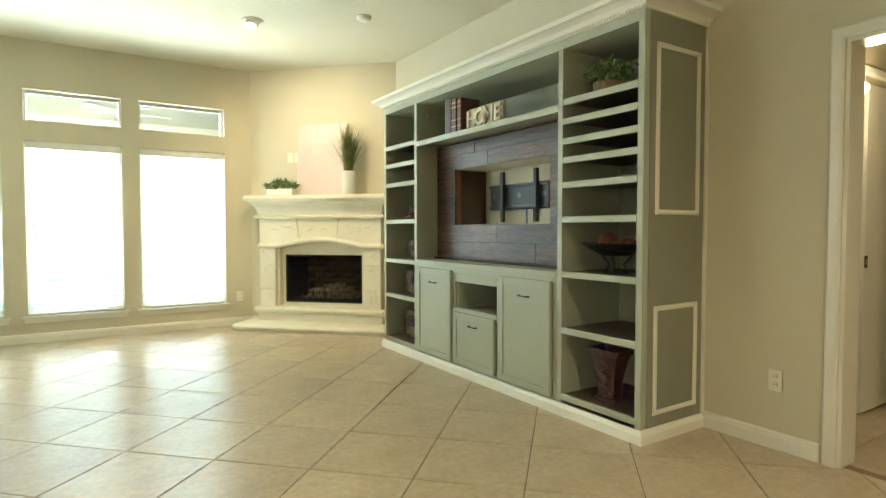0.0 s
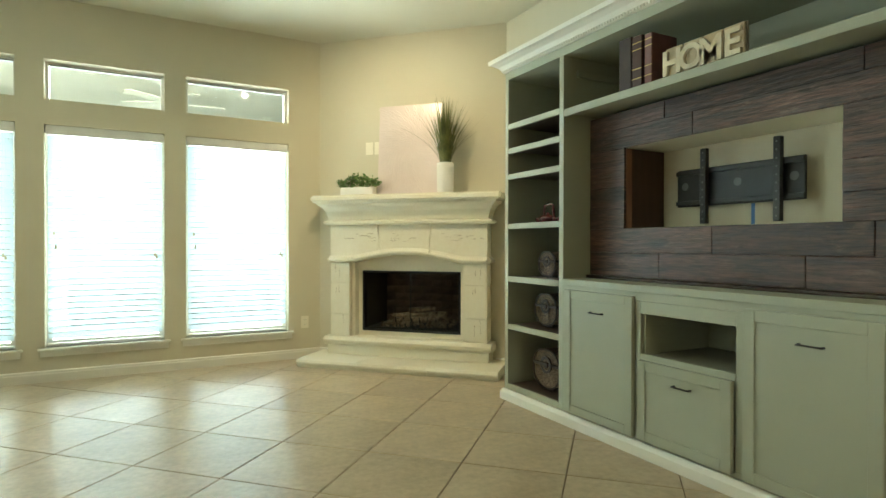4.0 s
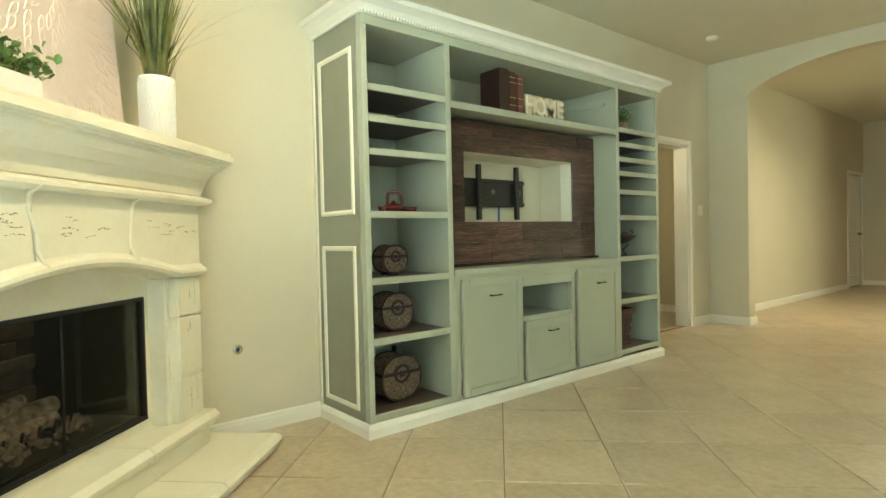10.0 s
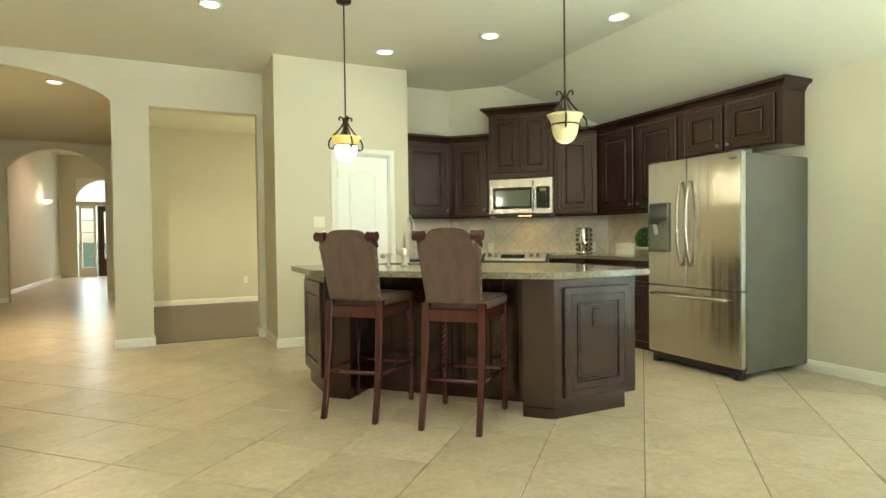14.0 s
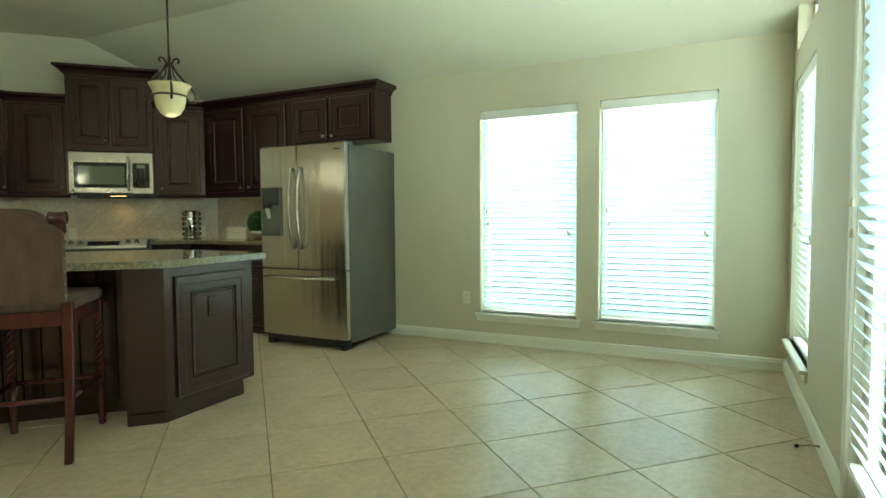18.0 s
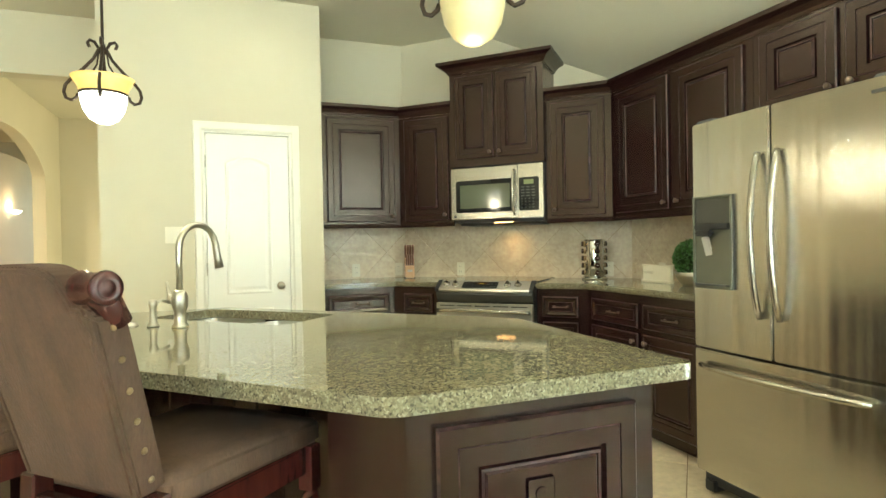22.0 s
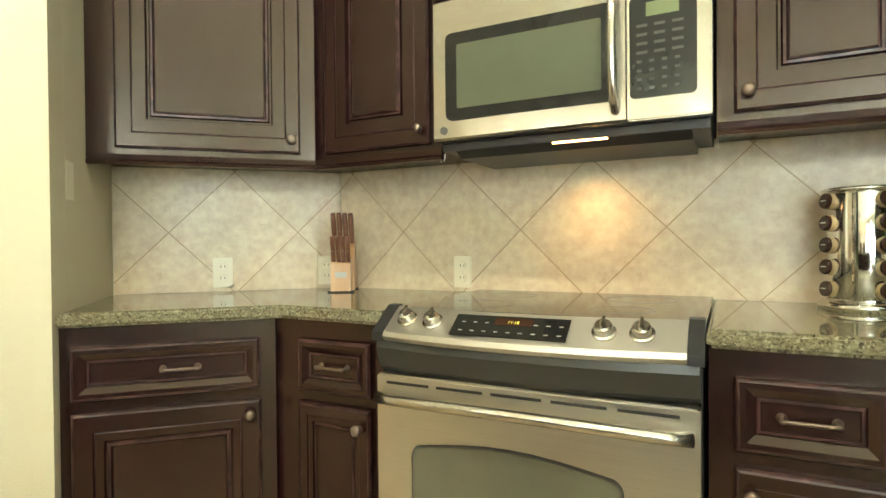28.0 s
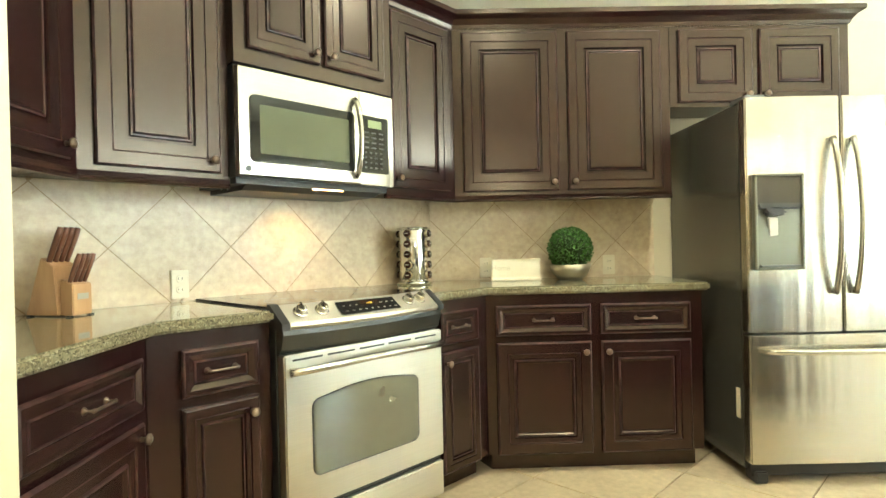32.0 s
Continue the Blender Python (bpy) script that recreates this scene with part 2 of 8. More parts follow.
def prism(poly, z0, z1, bevel=0.0):
    """A polygon of (x, y), counter-clockwise, from z0 to z1."""
    bm = bmesh.new()
    lo = [bm.verts.new((x, y, z0)) for x, y in poly]
    hi = [bm.verts.new((x, y, z1)) for x, y in poly]
    bm.faces.new(hi)
    bm.faces.new(lo[::-1])
    n = len(poly)
    for i in range(n):
        bm.faces.new((lo[i], lo[(i + 1) % n], hi[(i + 1) % n], hi[i]))
    bmesh.ops.recalc_face_normals(bm, faces=bm.faces)
    if bevel:
        bmesh.ops.bevel(bm, geom=bm.edges[:], offset=bevel, segments=2, affect="EDGES", clamp_overlap=True)
    return bm


def upright(bm):
    """Turn a prism drawn in x, z (as x, y) so that it stands in the xz plane, its depth along +y."""
    return moved(bm, Matrix(((1, 0, 0, 0), (0, 0, 1, 0), (0, 1, 0, 0), (0, 0, 0, 1))))


def lathe(profile, seg=24, cap=True):
    """A profile of (r, z) turned round the z axis."""
    bm = bmesh.new()
    rings = []
    for r, z in profile:
        rings.append([bm.verts.new((r * math.cos(2 * math.pi * i / seg), r * math.sin(2 * math.pi * i / seg), z)) for i in range(seg)] if r > 1e-5 else [bm.verts.new((0, 0, z))])
    for a, b in zip(rings, rings[1:]):
        for i in range(seg):
            j = (i + 1) % seg
            if len(a) == 1 and len(b) > 1:
                bm.faces.new((a[0], b[j], b[i]))
            elif len(b) == 1 and len(a) > 1:
                bm.faces.new((a[i], a[j], b[0]))
            elif len(a) > 1:
                bm.faces.new((a[i], a[j], b[j], b[i]))
    if cap:
        for r in (rings[0], rings[-1]):
            if len(r) > 2:
                bm.faces.new(r)
    bmesh.ops.recalc_face_normals(bm, faces=bm.faces)
    return bm


def tube(points, radius, seg=10, cap=True):
    """A round bar along points; radius may be a list."""
    bm = bmesh.new()
    pts = [Vector(p) for p in points]
    rad = radius if isinstance(radius, (list, tuple)) else [radius] * len(pts)
    rings, up = [], None
    for i, p in enumerate(pts):
        t = (pts[min(i + 1, len(pts) - 1)] - pts[max(i - 1, 0)]).normalized()
        if up is None:
            up = t.orthogonal().normalized()
        up = (up - t * up.dot(t)).normalized()
        side = t.cross(up)
        rings.append([bm.verts.new(p + rad[i] * (math.cos(2 * math.pi * k / seg) * up + math.sin(2 * math.pi * k / seg) * side)) for k in range(seg)])
    for a, b in zip(rings, rings[1:]):
        for k in range(seg):
            bm.faces.new((a[k], a[(k + 1) % seg], b[(k + 1) % seg], b[k]))
    if cap:
        bm.faces.new(rings[0][::-1])
        bm.faces.new(rings[-1])
    bmesh.ops.recalc_face_normals(bm, faces=bm.faces)
    return bm


def sweep(profile, path, closed=False):
    """A moulding: profile of (out, up) carried along a level path of (x, y) with mitred corners. 'out' points to the right of the way."""
    bm = bmesh.new()
    n = len(path)
    rows = []
    for i in range(n):
        p = Vector(path[i])
        a = (p - Vector(path[i - 1])).normalized() if (i > 0 or closed) else None
        b = (Vector(path[(i + 1) % n]) - p).normalized() if (i < n - 1 or closed) else None
        a, b = a or b, b or a
        na, nb = Vector((a.y, -a.x)), Vector((b.y, -b.x))
        mid = (na + nb).normalized()
        k = 1 / max(0.3, mid.dot(na))
        rows.append([bm.verts.new((p.x + mid.x * o * k, p.y + mid.y * o * k, u)) for o, u in profile])
    m = len(profile)
    for i in range(n if closed else n - 1):
        a, b = rows[i], rows[(i + 1) % n]
        for k in range(m):
            bm.faces.new((a[k], a[(k + 1) % m], b[(k + 1) % m], b[k]))
    if not closed:
        bm.faces.new(rows[0])
        bm.faces.new(rows[-1][::-1])
    bmesh.ops.recalc_face_normals(bm, faces=bm.faces)
    return bm


def wall_bm(length, height, thick, openings=(), z0=0.0):
    """A wall along +x, its room side at y = 0 and its back at y = thick, with openings (s0, s1, z0, z1) through it."""
    xs = sorted({0.0, length, *[v for o in openings for v in o[:2]]})
    zs = sorted({z0, height, *[v for o in openings for v in o[2:]]})
    full = lambda i, j: 0 <= i < len(xs) - 1 and 0 <= j < len(zs) - 1 and not any(
        o[0] < (xs[i] + xs[i + 1]) / 2 < o[1] and o[2] < (zs[j] + zs[j + 1]) / 2 < o[3] for o in openings)
    bm = bmesh.new()
    quad = lambda *v: bm.faces.new([bm.verts.new(p) for p in v])
    for i in range(len(xs) - 1):
        for j in range(len(zs) - 1):
            if not full(i, j):
                continue
            a, b, c, d = xs[i], xs[i + 1], zs[j], zs[j + 1]
            quad((a, 0, c), (b, 0, c), (b, 0, d), (a, 0, d))
            quad((a, thick, c), (a, thick, d), (b, thick, d), (b, thick, c))
            if not full(i - 1, j):
                quad((a, 0, c), (a, 0, d), (a, thick, d), (a, thick, c))
            if not full(i + 1, j):
                quad((b, 0, c), (b, thick, c), (b, thick, d), (b, 0, d))
            if not full(i, j - 1):
                quad((a, 0, c), (a, thick, c), (b, thick, c), (b, 0, c))
            if not full(i, j + 1):
                quad((a, 0, d), (b, 0, d), (b, thick, d), (a, thick, d))
    bmesh.ops.remove_doubles(bm, verts=bm.verts, dist=1e-5)
    bmesh.ops.recalc_face_normals(bm, faces=bm.faces)
    return bm


def wall(name, x0, y0, x1, y1, height, thick, label, openings=(), material=None, z0=0.0):
    """A wall from (x0, y0) to (x1, y1); its back lies to the left of that way."""
    turn = math.degrees(math.atan2(y1 - y0, x1 - x0))
    ob = part(name, wall_bm(math.hypot(x1 - x0, y1 - y0), height, thick, openings, z0), material or M_WALL, m=pose(x0, y0, 0, 0, 0, turn))
    return tagged(ob, label, "wall", kind="structure")

# ---- the rooms ----
EAST, NORTH, WEST, SOUTH = 3.17, 7.84, -4.68, 0.68
CEIL, LOW = 3.03, 2.41
BLOCK_Y, BLOCK_E, BLOCK_W = 1.463, -0.95, -2.43
KSOUTH = 0.82

NWIN = [(-1.345, -0.505), (-0.32, 0.527), (0.695, 1.578), (-4.50, -3.66)]
WWIN = [(5.47, 6.33), (6.51, 7.37)]
SILL, HEAD, TR0, TR1 = 0.27, 2.03, 2.23, 2.545
DOOR_N = (-2.56, -1.65)

_open = []
for a, b in NWIN:
    _open += [(a - WEST, b - WEST, SILL, HEAD), (a - WEST, b - WEST, TR0, TR1)]
_open += [(DOOR_N[0] - WEST, DOOR_N[1] - WEST, 0.0, 2.04), (DOOR_N[0] - WEST, DOOR_N[1] - WEST, TR0, TR1)]
wall("wall_north", WEST, NORTH, 1.88, NORTH, CEIL, 0.16, "cream painted wall with a row of tall windows", _open)
wall("wall_corner", 1.88, NORTH, EAST, 6.55, CEIL, 0.16, "cream painted diagonal wall behind the fireplace", [(0.4775, 1.4175, 0.285, 0.845)])
wall("wall_east", EAST, 6.55, EAST, -5.45, CEIL, 0.16, "cream painted wall behind the built-in shelving", [(6.55 - 2.08, 6.55 - 1.18, 0.0, 2.04), (11.08, 11.88, 0.0, 2.04)])
wall("wall_west", WEST, 2.23, WEST, NORTH, LOW, 0.16, "cream painted wall with two windows under the sloped ceiling", [(a - 2.23, b - 2.23, SILL, 2.06) for a, b in WWIN])
wall("wall_range", -3.27, KSOUTH, WEST, 2.23, CEIL, 0.16, "cream painted diagonal wall behind the range")
wall("wall_kitchen_south", BLOCK_W, KSOUTH, -3.27, KSOUTH, CEIL, 0.12, "cream painted kitchen wall")
wall("wall_pantry_west", BLOCK_W, BLOCK_Y - 0.121, BLOCK_W, 0.6, CEIL, 0.10, "cream painted side of the pantry")
wall("wall_pantry_front", BLOCK_E, BLOCK_Y, BLOCK_W, BLOCK_Y, CEIL, 0.12, "cream painted pantry wall with a white door", [(0.64, 1.25, 0.0, 2.05)])
wall("wall_pantry_east", BLOCK_E, 0.681, BLOCK_E, BLOCK_Y - 0.121, CEIL, 0.10, "cream painted side of the pantry")
wall("wall_pantry_back", BLOCK_W, 0.55, BLOCK_E, 0.55, CEIL, 0.05, "plain wall inside the pantry")

# the south wall: column, plain opening to the dining room, arch to the hall
bm = wall_bm(EAST - BLOCK_E, CEIL, 0.16, [(EAST - 2.73, EAST - 0.57, 0.0, CEIL), (EAST - 0.22, EAST + 0.88, 0.0, 2.56)])
moved(bm, pose(EAST, SOUTH, 0, 0, 0, 180))


def arch_bm(x0, x1, spring, apex, top, thick, seg=28):
    """The piece of wall over a low arch, in x and z, its front at y = 0."""
    c, h, rise = (x0 + x1) / 2, (x1 - x0) / 2, apex - spring
    pts = [(c - h * math.cos(math.pi * i / seg), spring + rise * (1 - math.cos(math.pi * i / seg) ** 2) ** 0.72) for i in range(seg + 1)]
    out = bmesh.new()
    quad = lambda *v: out.faces.new([out.verts.new(p) for p in v])
    for (a, za), (b, zb) in zip(pts, pts[1:]):
        quad((a, 0, za), (b, 0, zb), (b, 0, top), (a, 0, top))
        quad((a, thick, za), (a, thick, top), (b, thick, top), (b, thick, zb))
        quad((a, 0, za), (a, thick, za), (b, thick, zb), (b, 0, zb))
    bmesh.ops.remove_doubles(out, verts=out.verts, dist=1e-5)
    bmesh.ops.recalc_face_normals(out, faces=out.faces)
    return out


join(bm, moved(arch_bm(0.57, 2.73, 2.58, 2.86, CEIL, 0.16), pose(0, SOUTH - 0.16, 0)))
tagged(part("wall_south", bm, M_WALL), "cream painted wall with a wide arch and a plain opening", "wall", kind="structure")

# hall and dining room behind the openings
bm = wall_bm(5.97, CEIL, 0.14, [(0.7, 3.1, 0.0, CEIL)])
moved(bm, pose(0.38, 0.52, 0, 0, 0, -90))
join(bm, moved(arch_bm(-3.1, -0.7, 2.15, 2.55, CEIL, 0.14), pose(0.52, 0.52, 0, 0, 0, 90)))
tagged(part("wall_dining_east", bm, M_WALL), "cream painted wall with an arch between dining room and hall", "wall", kind="structure")
wall("wall_dining_south", 0.40, -3.25, -2.9, -3.25, CEIL, 0.14, "cream painted back wall of the dining room")
# the opening is added to let a lamp in; no window is known here
wall("wall_dining_west", -2.9, -3.25, -2.9, 0.5, CEIL, 0.14, "cream painted side wall of the dining room", [(0.9, 2.5, 0.5, 2.1)])
bm = wall_bm(2.78, 3.8, 0.16, [(EAST - 2.80, EAST - 1.22, 0.0, 3.8)])
moved(bm, pose(EAST, -5.45, 0, 0, 0, 180))
join(bm, moved(arch_bm(1.22, 2.80, 2.50, 2.90, 3.8, 0.16), pose(0, -5.61, 0)))
tagged(part("wall_hall_arch", bm, M_WALL), "cream painted wall with a second arch in the hall", "wall", kind="structure")
wall("wall_foyer_east", EAST + 0.04, -5.61, EAST + 0.04, -13.4, 3.8, 0.14, "cream painted foyer wall")
wall("wall_foyer_west", 0.4, -13.4, 0.4, -5.61, 3.8, 0.14, "cream painted foyer wall")
wall("wall_foyer_south", EAST + 0.04, -13.4, 0.4, -13.4, 3.8, 0.14, "cream painted front wall with the entrance", [(0.46, 1.96, 0.0, 2.25), (0.46, 1.96, 2.35, 3.1)])

# the little passage behind the side door
wall("wall_passage_north", 3.33, 2.31, 5.2, 2.31, CEIL, 0.12, "cream painted passage wall with a pocket door", [(0.62, 1.42, 0.0, 2.04)])
wall("wall_passage_east", 5.2, 3.9, 5.2, 0.2, CEIL, 0.12, "cream painted passage wall")
wall("wall_passage_south", 5.2, 0.2, 3.33, 0.2, CEIL, 0.12, "cream painted passage wall")
wall("wall_bath_back", 3.33, 3.9, 5.2, 3.9, CEIL, 0.12, "pale wall of the bathroom behind")

# ceilings
bm = box(-3.78, 7.2, -5.45, NORTH + 0.16, CEIL, CEIL + 0.1)
box(0.2, 3.4, -13.6, -5.46, 3.8, 3.9, bm=bm)
join(bm, upright(prism([(-3.78, CEIL), (-4.84, CEIL - 0.73), (-4.84, CEIL - 0.53), (-3.78, CEIL + 0.1)], 0.0, 8.0)))
bmesh.ops.recalc_face_normals(bm, faces=bm.faces)
tagged(part("ceiling", bm, M_CEIL), "cream textured ceiling sloping down over the kitchen windows", "ceiling", kind="structure")

# floors
tagged(part("floor", box(-4.84, 7.2, -13.5, NORTH + 0.16, -0.12, -0.006), M_GROUT), "beige tiled floor laid diagonally with brown joints", "floor", kind="structure")
tagged(part("ground", box(-400, 400, -400, 400, -0.4, -0.2), surface("lawn", (0.09, 0.13, 0.045), (0.05, 0.085, 0.03), scale=3, rough=0.9)), "green lawn around the house", "ground", kind="structure")
tagged(part("patio", box(-4.8, 3.2, NORTH + 0.2, NORTH + 4.0, -0.2, -0.06), surface("patio_concrete", (0.45, 0.43, 0.39), scale=2, rough=0.9)), "pale concrete patio", "pavement", kind="structure")

# ---- windows, doors and trim ----
M_FRAME = surface("window_frame_vinyl", (0.72, 0.70, 0.62), (0.66, 0.64, 0.56), scale=4, rough=0.4)
M_BEAD_SHADOW = surface("bronze_window_bead", (0.10, 0.09, 0.05), (0.08, 0.07, 0.04), scale=4, rough=0.5)
M_CORD = surface("blind_cord", (0.75, 0.74, 0.68), rough=0.8)
M_KNOB = surface("satin_nickel", (0.48, 0.43, 0.34), (0.40, 0.36, 0.28), scale=9, rough=0.28, metal=1.0)
M_PLATE = surface("outlet_plastic", (0.78, 0.73, 0.58), (0.74, 0.69, 0.55), scale=6, rough=0.4)
M_DOORWHITE = surface("white_door_paint", (0.82, 0.80, 0.72), (0.79, 0.77, 0.69), scale=2, rough=0.3, bump=0.02, bump_scale=40)

_slats = {}
_wcount = [0]


def blind(m, w, z0, z1, tilt=-56, group="window blinds"):
    """A slatted blind: head rail at z1, slats down to z0, hanging at y = 0 in front of the glass; the room lies towards -y."""
    b = thing("window_blind", m, "white slatted window blind, lowered and half open", "blind", group)
    part("head_rail", box(-w / 2, w / 2, -0.035, 0.03, z1 - 0.075, z1, 0.006), M_SLAT2, b, "pale valance over the slats")
    n = int((z1 - 0.09 - z0 - 0.03) / 0.0475)
    key = round(w, 3)
    first = None
    for i in range(n):
        z = z1 - 0.105 - i * 0.0475
        mm = pose(0, 0, z, tilt, 0, 0)
        if key not in _slats:
            s = part("slat", box(-w / 2 + 0.012, w / 2 - 0.012, -0.025, 0.025, -0.0014, 0.0014), M_SLAT, b, m=mm)
            _slats[key] = s
        else:
            again(_slats[key], mm, b)
    part("bottom_rail", box(-w / 2 + 0.01, w / 2 - 0.01, -0.026, 0.026, z0 + 0.004, z0 + 0.026, 0.005), M_SLAT2, b)
    for s in (-1, 1):
        bm = tube([(s * (w / 2 - 0.10), -0.03, z1 - 0.08), (s * (w / 2 - 0.10), -0.03, z0 + 0.02)], 0.0012, 5)
        part("ladder_cord", bm, M_CORD, b)
    for x, end in ((w / 2 - 0.07, 0.985), (w / 2 - 0.055, 0.965), (-w / 2 + 0.055, 1.16), (-w / 2 + 0.068, 1.05)):
        pc = part("pull_cord", tube([(x, -0.04, z1 - 0.08), (x + 0.002, -0.043, z1 - 0.6), (x, -0.04, end + 0.03)], 0.0015, 5), M_CORD, b, "white pull cord")
        part("tassel", moved(lathe([(0.0, 0.0), (0.009, 0.002), (0.0085, 0.010), (0.0055, 0.028), (0.002, 0.034)], 8), pose(x, -0.04, end)), M_TASSEL, pc, "small wooden tassel")
    return b


M_TASSEL = surface("cream_tassel_wood", (0.55, 0.44, 0.26), rough=0.5)
M_SLAT2 = surface("blind_rail_paint", (0.78, 0.77, 0.70), rough=0.5)


def window(m, w, z0, z1, sill=True, bead=False):
    """A fixed window in an opening centred on x = 0, its wall's room face at y = 0."""
    _wcount[0] += 1
    wdw = thing("window_%d" % _wcount[0], m, "white framed window set in a plaster reveal" if sill else "small transom window above the tall windows", "window", kind="structure")
    fr = 0.045 if sill else 0.022
    bm = box(-w / 2, -w / 2 + fr, 0.09, 0.15, z0, z1, 0.004)
    for a in ((w / 2 - fr, w / 2, 0.09, 0.15, z0, z1), (-w / 2 + fr, w / 2 - fr, 0.09, 0.15, z0, z0 + fr), (-w / 2 + fr, w / 2 - fr, 0.09, 0.15, z1 - fr, z1)):
        box(*a, 0.004, bm=bm)
    part("window_frame", bm, M_FRAME, wdw)
    if bead:
        # thin dark strip standing in for the bead's shadow under the top reveal
        part("glazing_bead", box(-w / 2 + fr, w / 2 - fr, 0.085, 0.12, z1 - fr - 0.009, z1 - fr), M_BEAD_SHADOW, wdw)
    pane = part("pane", box(-w / 2 + fr, w / 2 - fr, 0.118, 0.122, z0 + fr, z1 - fr), M_GLASS, wdw)
    pane.visible_shadow = False
    if sill:
        bm = box(-w / 2 - 0.045, w / 2 + 0.045, -0.045, 0.088, z0 - 0.022, z0, 0.006)
        part("window_sill", bm, M_TRIM, wdw)
        part("sill_apron", upright(prism([(-w / 2 - 0.03, z0 - 0.07), (w / 2 + 0.03, z0 - 0.07), (w / 2 + 0.03, z0 - 0.0225), (-w / 2 - 0.03, z0 - 0.0225)], -0.016, -0.001)), M_TRIM, wdw)
    return wdw


for a, b in NWIN:
    m = pose((a + b) / 2, NORTH, 0)
    window(m, b - a, SILL, HEAD)
    window(m, b - a, TR0, TR1, sill=False, bead=True)
    blind(m @ pose(0, 0.045, 0), b - a - 0.012, SILL, HEAD)
    window_light((a + b) / 2, NORTH + 0.24, (TR0 + TR1) / 2 + 0.08, 180, b - a + 0.14, TR1 - TR0 + 0.22, TR_WATTS)
    window_light((a + b) / 2, NORTH + 0.30, 1.15, 180, b - a, 1.75, N_WATTS)
window(pose((DOOR_N[0] + DOOR_N[1]) / 2, NORTH, 0), DOOR_N[1] - DOOR_N[0], TR0, TR1, sill=False, bead=True)
for a, b in WWIN:
    m = pose(WEST, (a + b) / 2, 0, 0, 0, 90)
    window(m, b - a, SILL, 2.06)
    blind(m @ pose(0, 0.045, 0), b - a - 0.012, SILL, 2.06)
    window_light(WEST - 0.30, (a + b) / 2, 1.15, -90, b - a, 1.78, W_WATTS)

# skirting with a small ogee top, carried round the rooms
BASE = [(0.0, 0.0), (0.016, 0.0), (0.016, 0.062), (0.012, 0.074), (0.012, 0.082), (0.005, 0.092), (0.0, 0.092)]


def baseboard(path, label="white painted baseboard"):
    return tagged(part("baseboard", sweep(BASE, path), M_TRIM), label, "baseboard", kind="structure")


baseboard([(WEST, 2.26 + 1.35), (WEST, NORTH), (DOOR_N[0] - 0.06, NORTH)])
baseboard([(DOOR_N[1] + 0.065, NORTH), (1.88, NORTH), (1.94, 7.78)])
baseboard([(3.11, 6.61), (EAST, 6.55), (EAST, 5.78)])
baseboard([(EAST, 2.775), (EAST, 2.155)])
baseboard([(EAST, 1.105), (EAST, SOUTH), (2.73, SOUTH), (2.73, SOUTH - 0.16), (EAST, SOUTH - 0.16), (EAST, -4.46)])
baseboard([(0.57, SOUTH - 0.16), (0.57, SOUTH), (0.22, SOUTH), (0.22, SOUTH - 0.16)])
baseboard([(-0.88, SOUTH - 0.16), (-0.88, SOUTH), (BLOCK_E, SOUTH), (BLOCK_E, BLOCK_Y), (-1.53, BLOCK_Y)])
baseboard([(-2.265, BLOCK_Y), (BLOCK_W, BLOCK_Y), (BLOCK_W, 1.44)])
baseboard([(0.38, -2.65), (0.38, -3.25), (-2.9, -3.25)])
baseboard([(EAST, -5.40), (EAST, -5.45), (2.80, -5.45)])
baseboard([(1.22, -5.45), (0.55, -5.45)])
baseboard([(EAST + 0.04, -5.62), (EAST + 0.04, -13.4)])
baseboard([(3.33, 2.31), (3.885, 2.31)])
baseboard([(4.815, 2.31), (5.2, 2.31), (5.2, 0.2), (3.33, 0.2), (3.33, 1.12)])


def casing(m, w, h, name="door_casing", both=False):
    """Door trim round an opening of that size, standing on the wall face y = 0 towards -y."""
    prof = lambda: [(0.0, 0.0), (0.060, 0.0), (0.060, 0.010), (0.050, 0.017), (0.012, 0.019), (0.0, 0.012)]
    bm = bmesh.new()
    path = [(-w / 2, 0), (-w / 2, h), (w / 2, h), (w / 2, 0)]
    rows = []
    for i, (x, z) in enumerate(path):
        sx = -1 if i < 2 else 1
        sz = 1 if i in (1, 2) else 0
        rows.append([bm.verts.new((x + sx * o, -d, z + sz * o)) for o, d in prof()])
    for a, b in zip(rows, rows[1:]):
        for k in range(len(a)):
            bm.faces.new((a[k], a[(k + 1) % len(a)], b[(k + 1) % len(b)], b[k]))
    bm.faces.new(rows[0])
    bm.faces.new(rows[-1])
    bmesh.ops.recalc_face_normals(bm, faces=bm.faces)
    return tagged(part(name, bm, M_TRIM, m=m), "white painted door casing", "door trim", kind="structure")


def jamb(m, w, h, depth):
    bm = box(-w / 2, -w / 2 + 0.018, 0.001, depth - 0.001, 0.0, h)
    box(w / 2 - 0.018, w / 2, 0.001, depth - 0.001, 0.0, h, bm=bm)
    box(-w / 2 + 0.018, w / 2 - 0.018, 0.001, depth - 0.001, h - 0.018, h, bm=bm)
    return tagged(part("trim", bm, M_TRIM, m=m), "white painted door jamb lining", "door trim", kind="structure")


def round_knob(parent, x, z, y=0.0, r=0.027, mat=None, long=0.055):
    bm = lathe([(0.0, 0.0), (r * 1.05, 0.0), (r * 1.05, 0.006), (r * 0.4, 0.010), (r * 0.35, long * 0.5), (r * 0.9, long * 0.6), (r, long * 0.78), (r * 0.7, long), (0.0, long)], 18)
    return part("door_knob", moved(bm, pose(x, y, z, 90, 0, 0)), mat or M_KNOB, parent, "round satin metal knob", smooth=True)


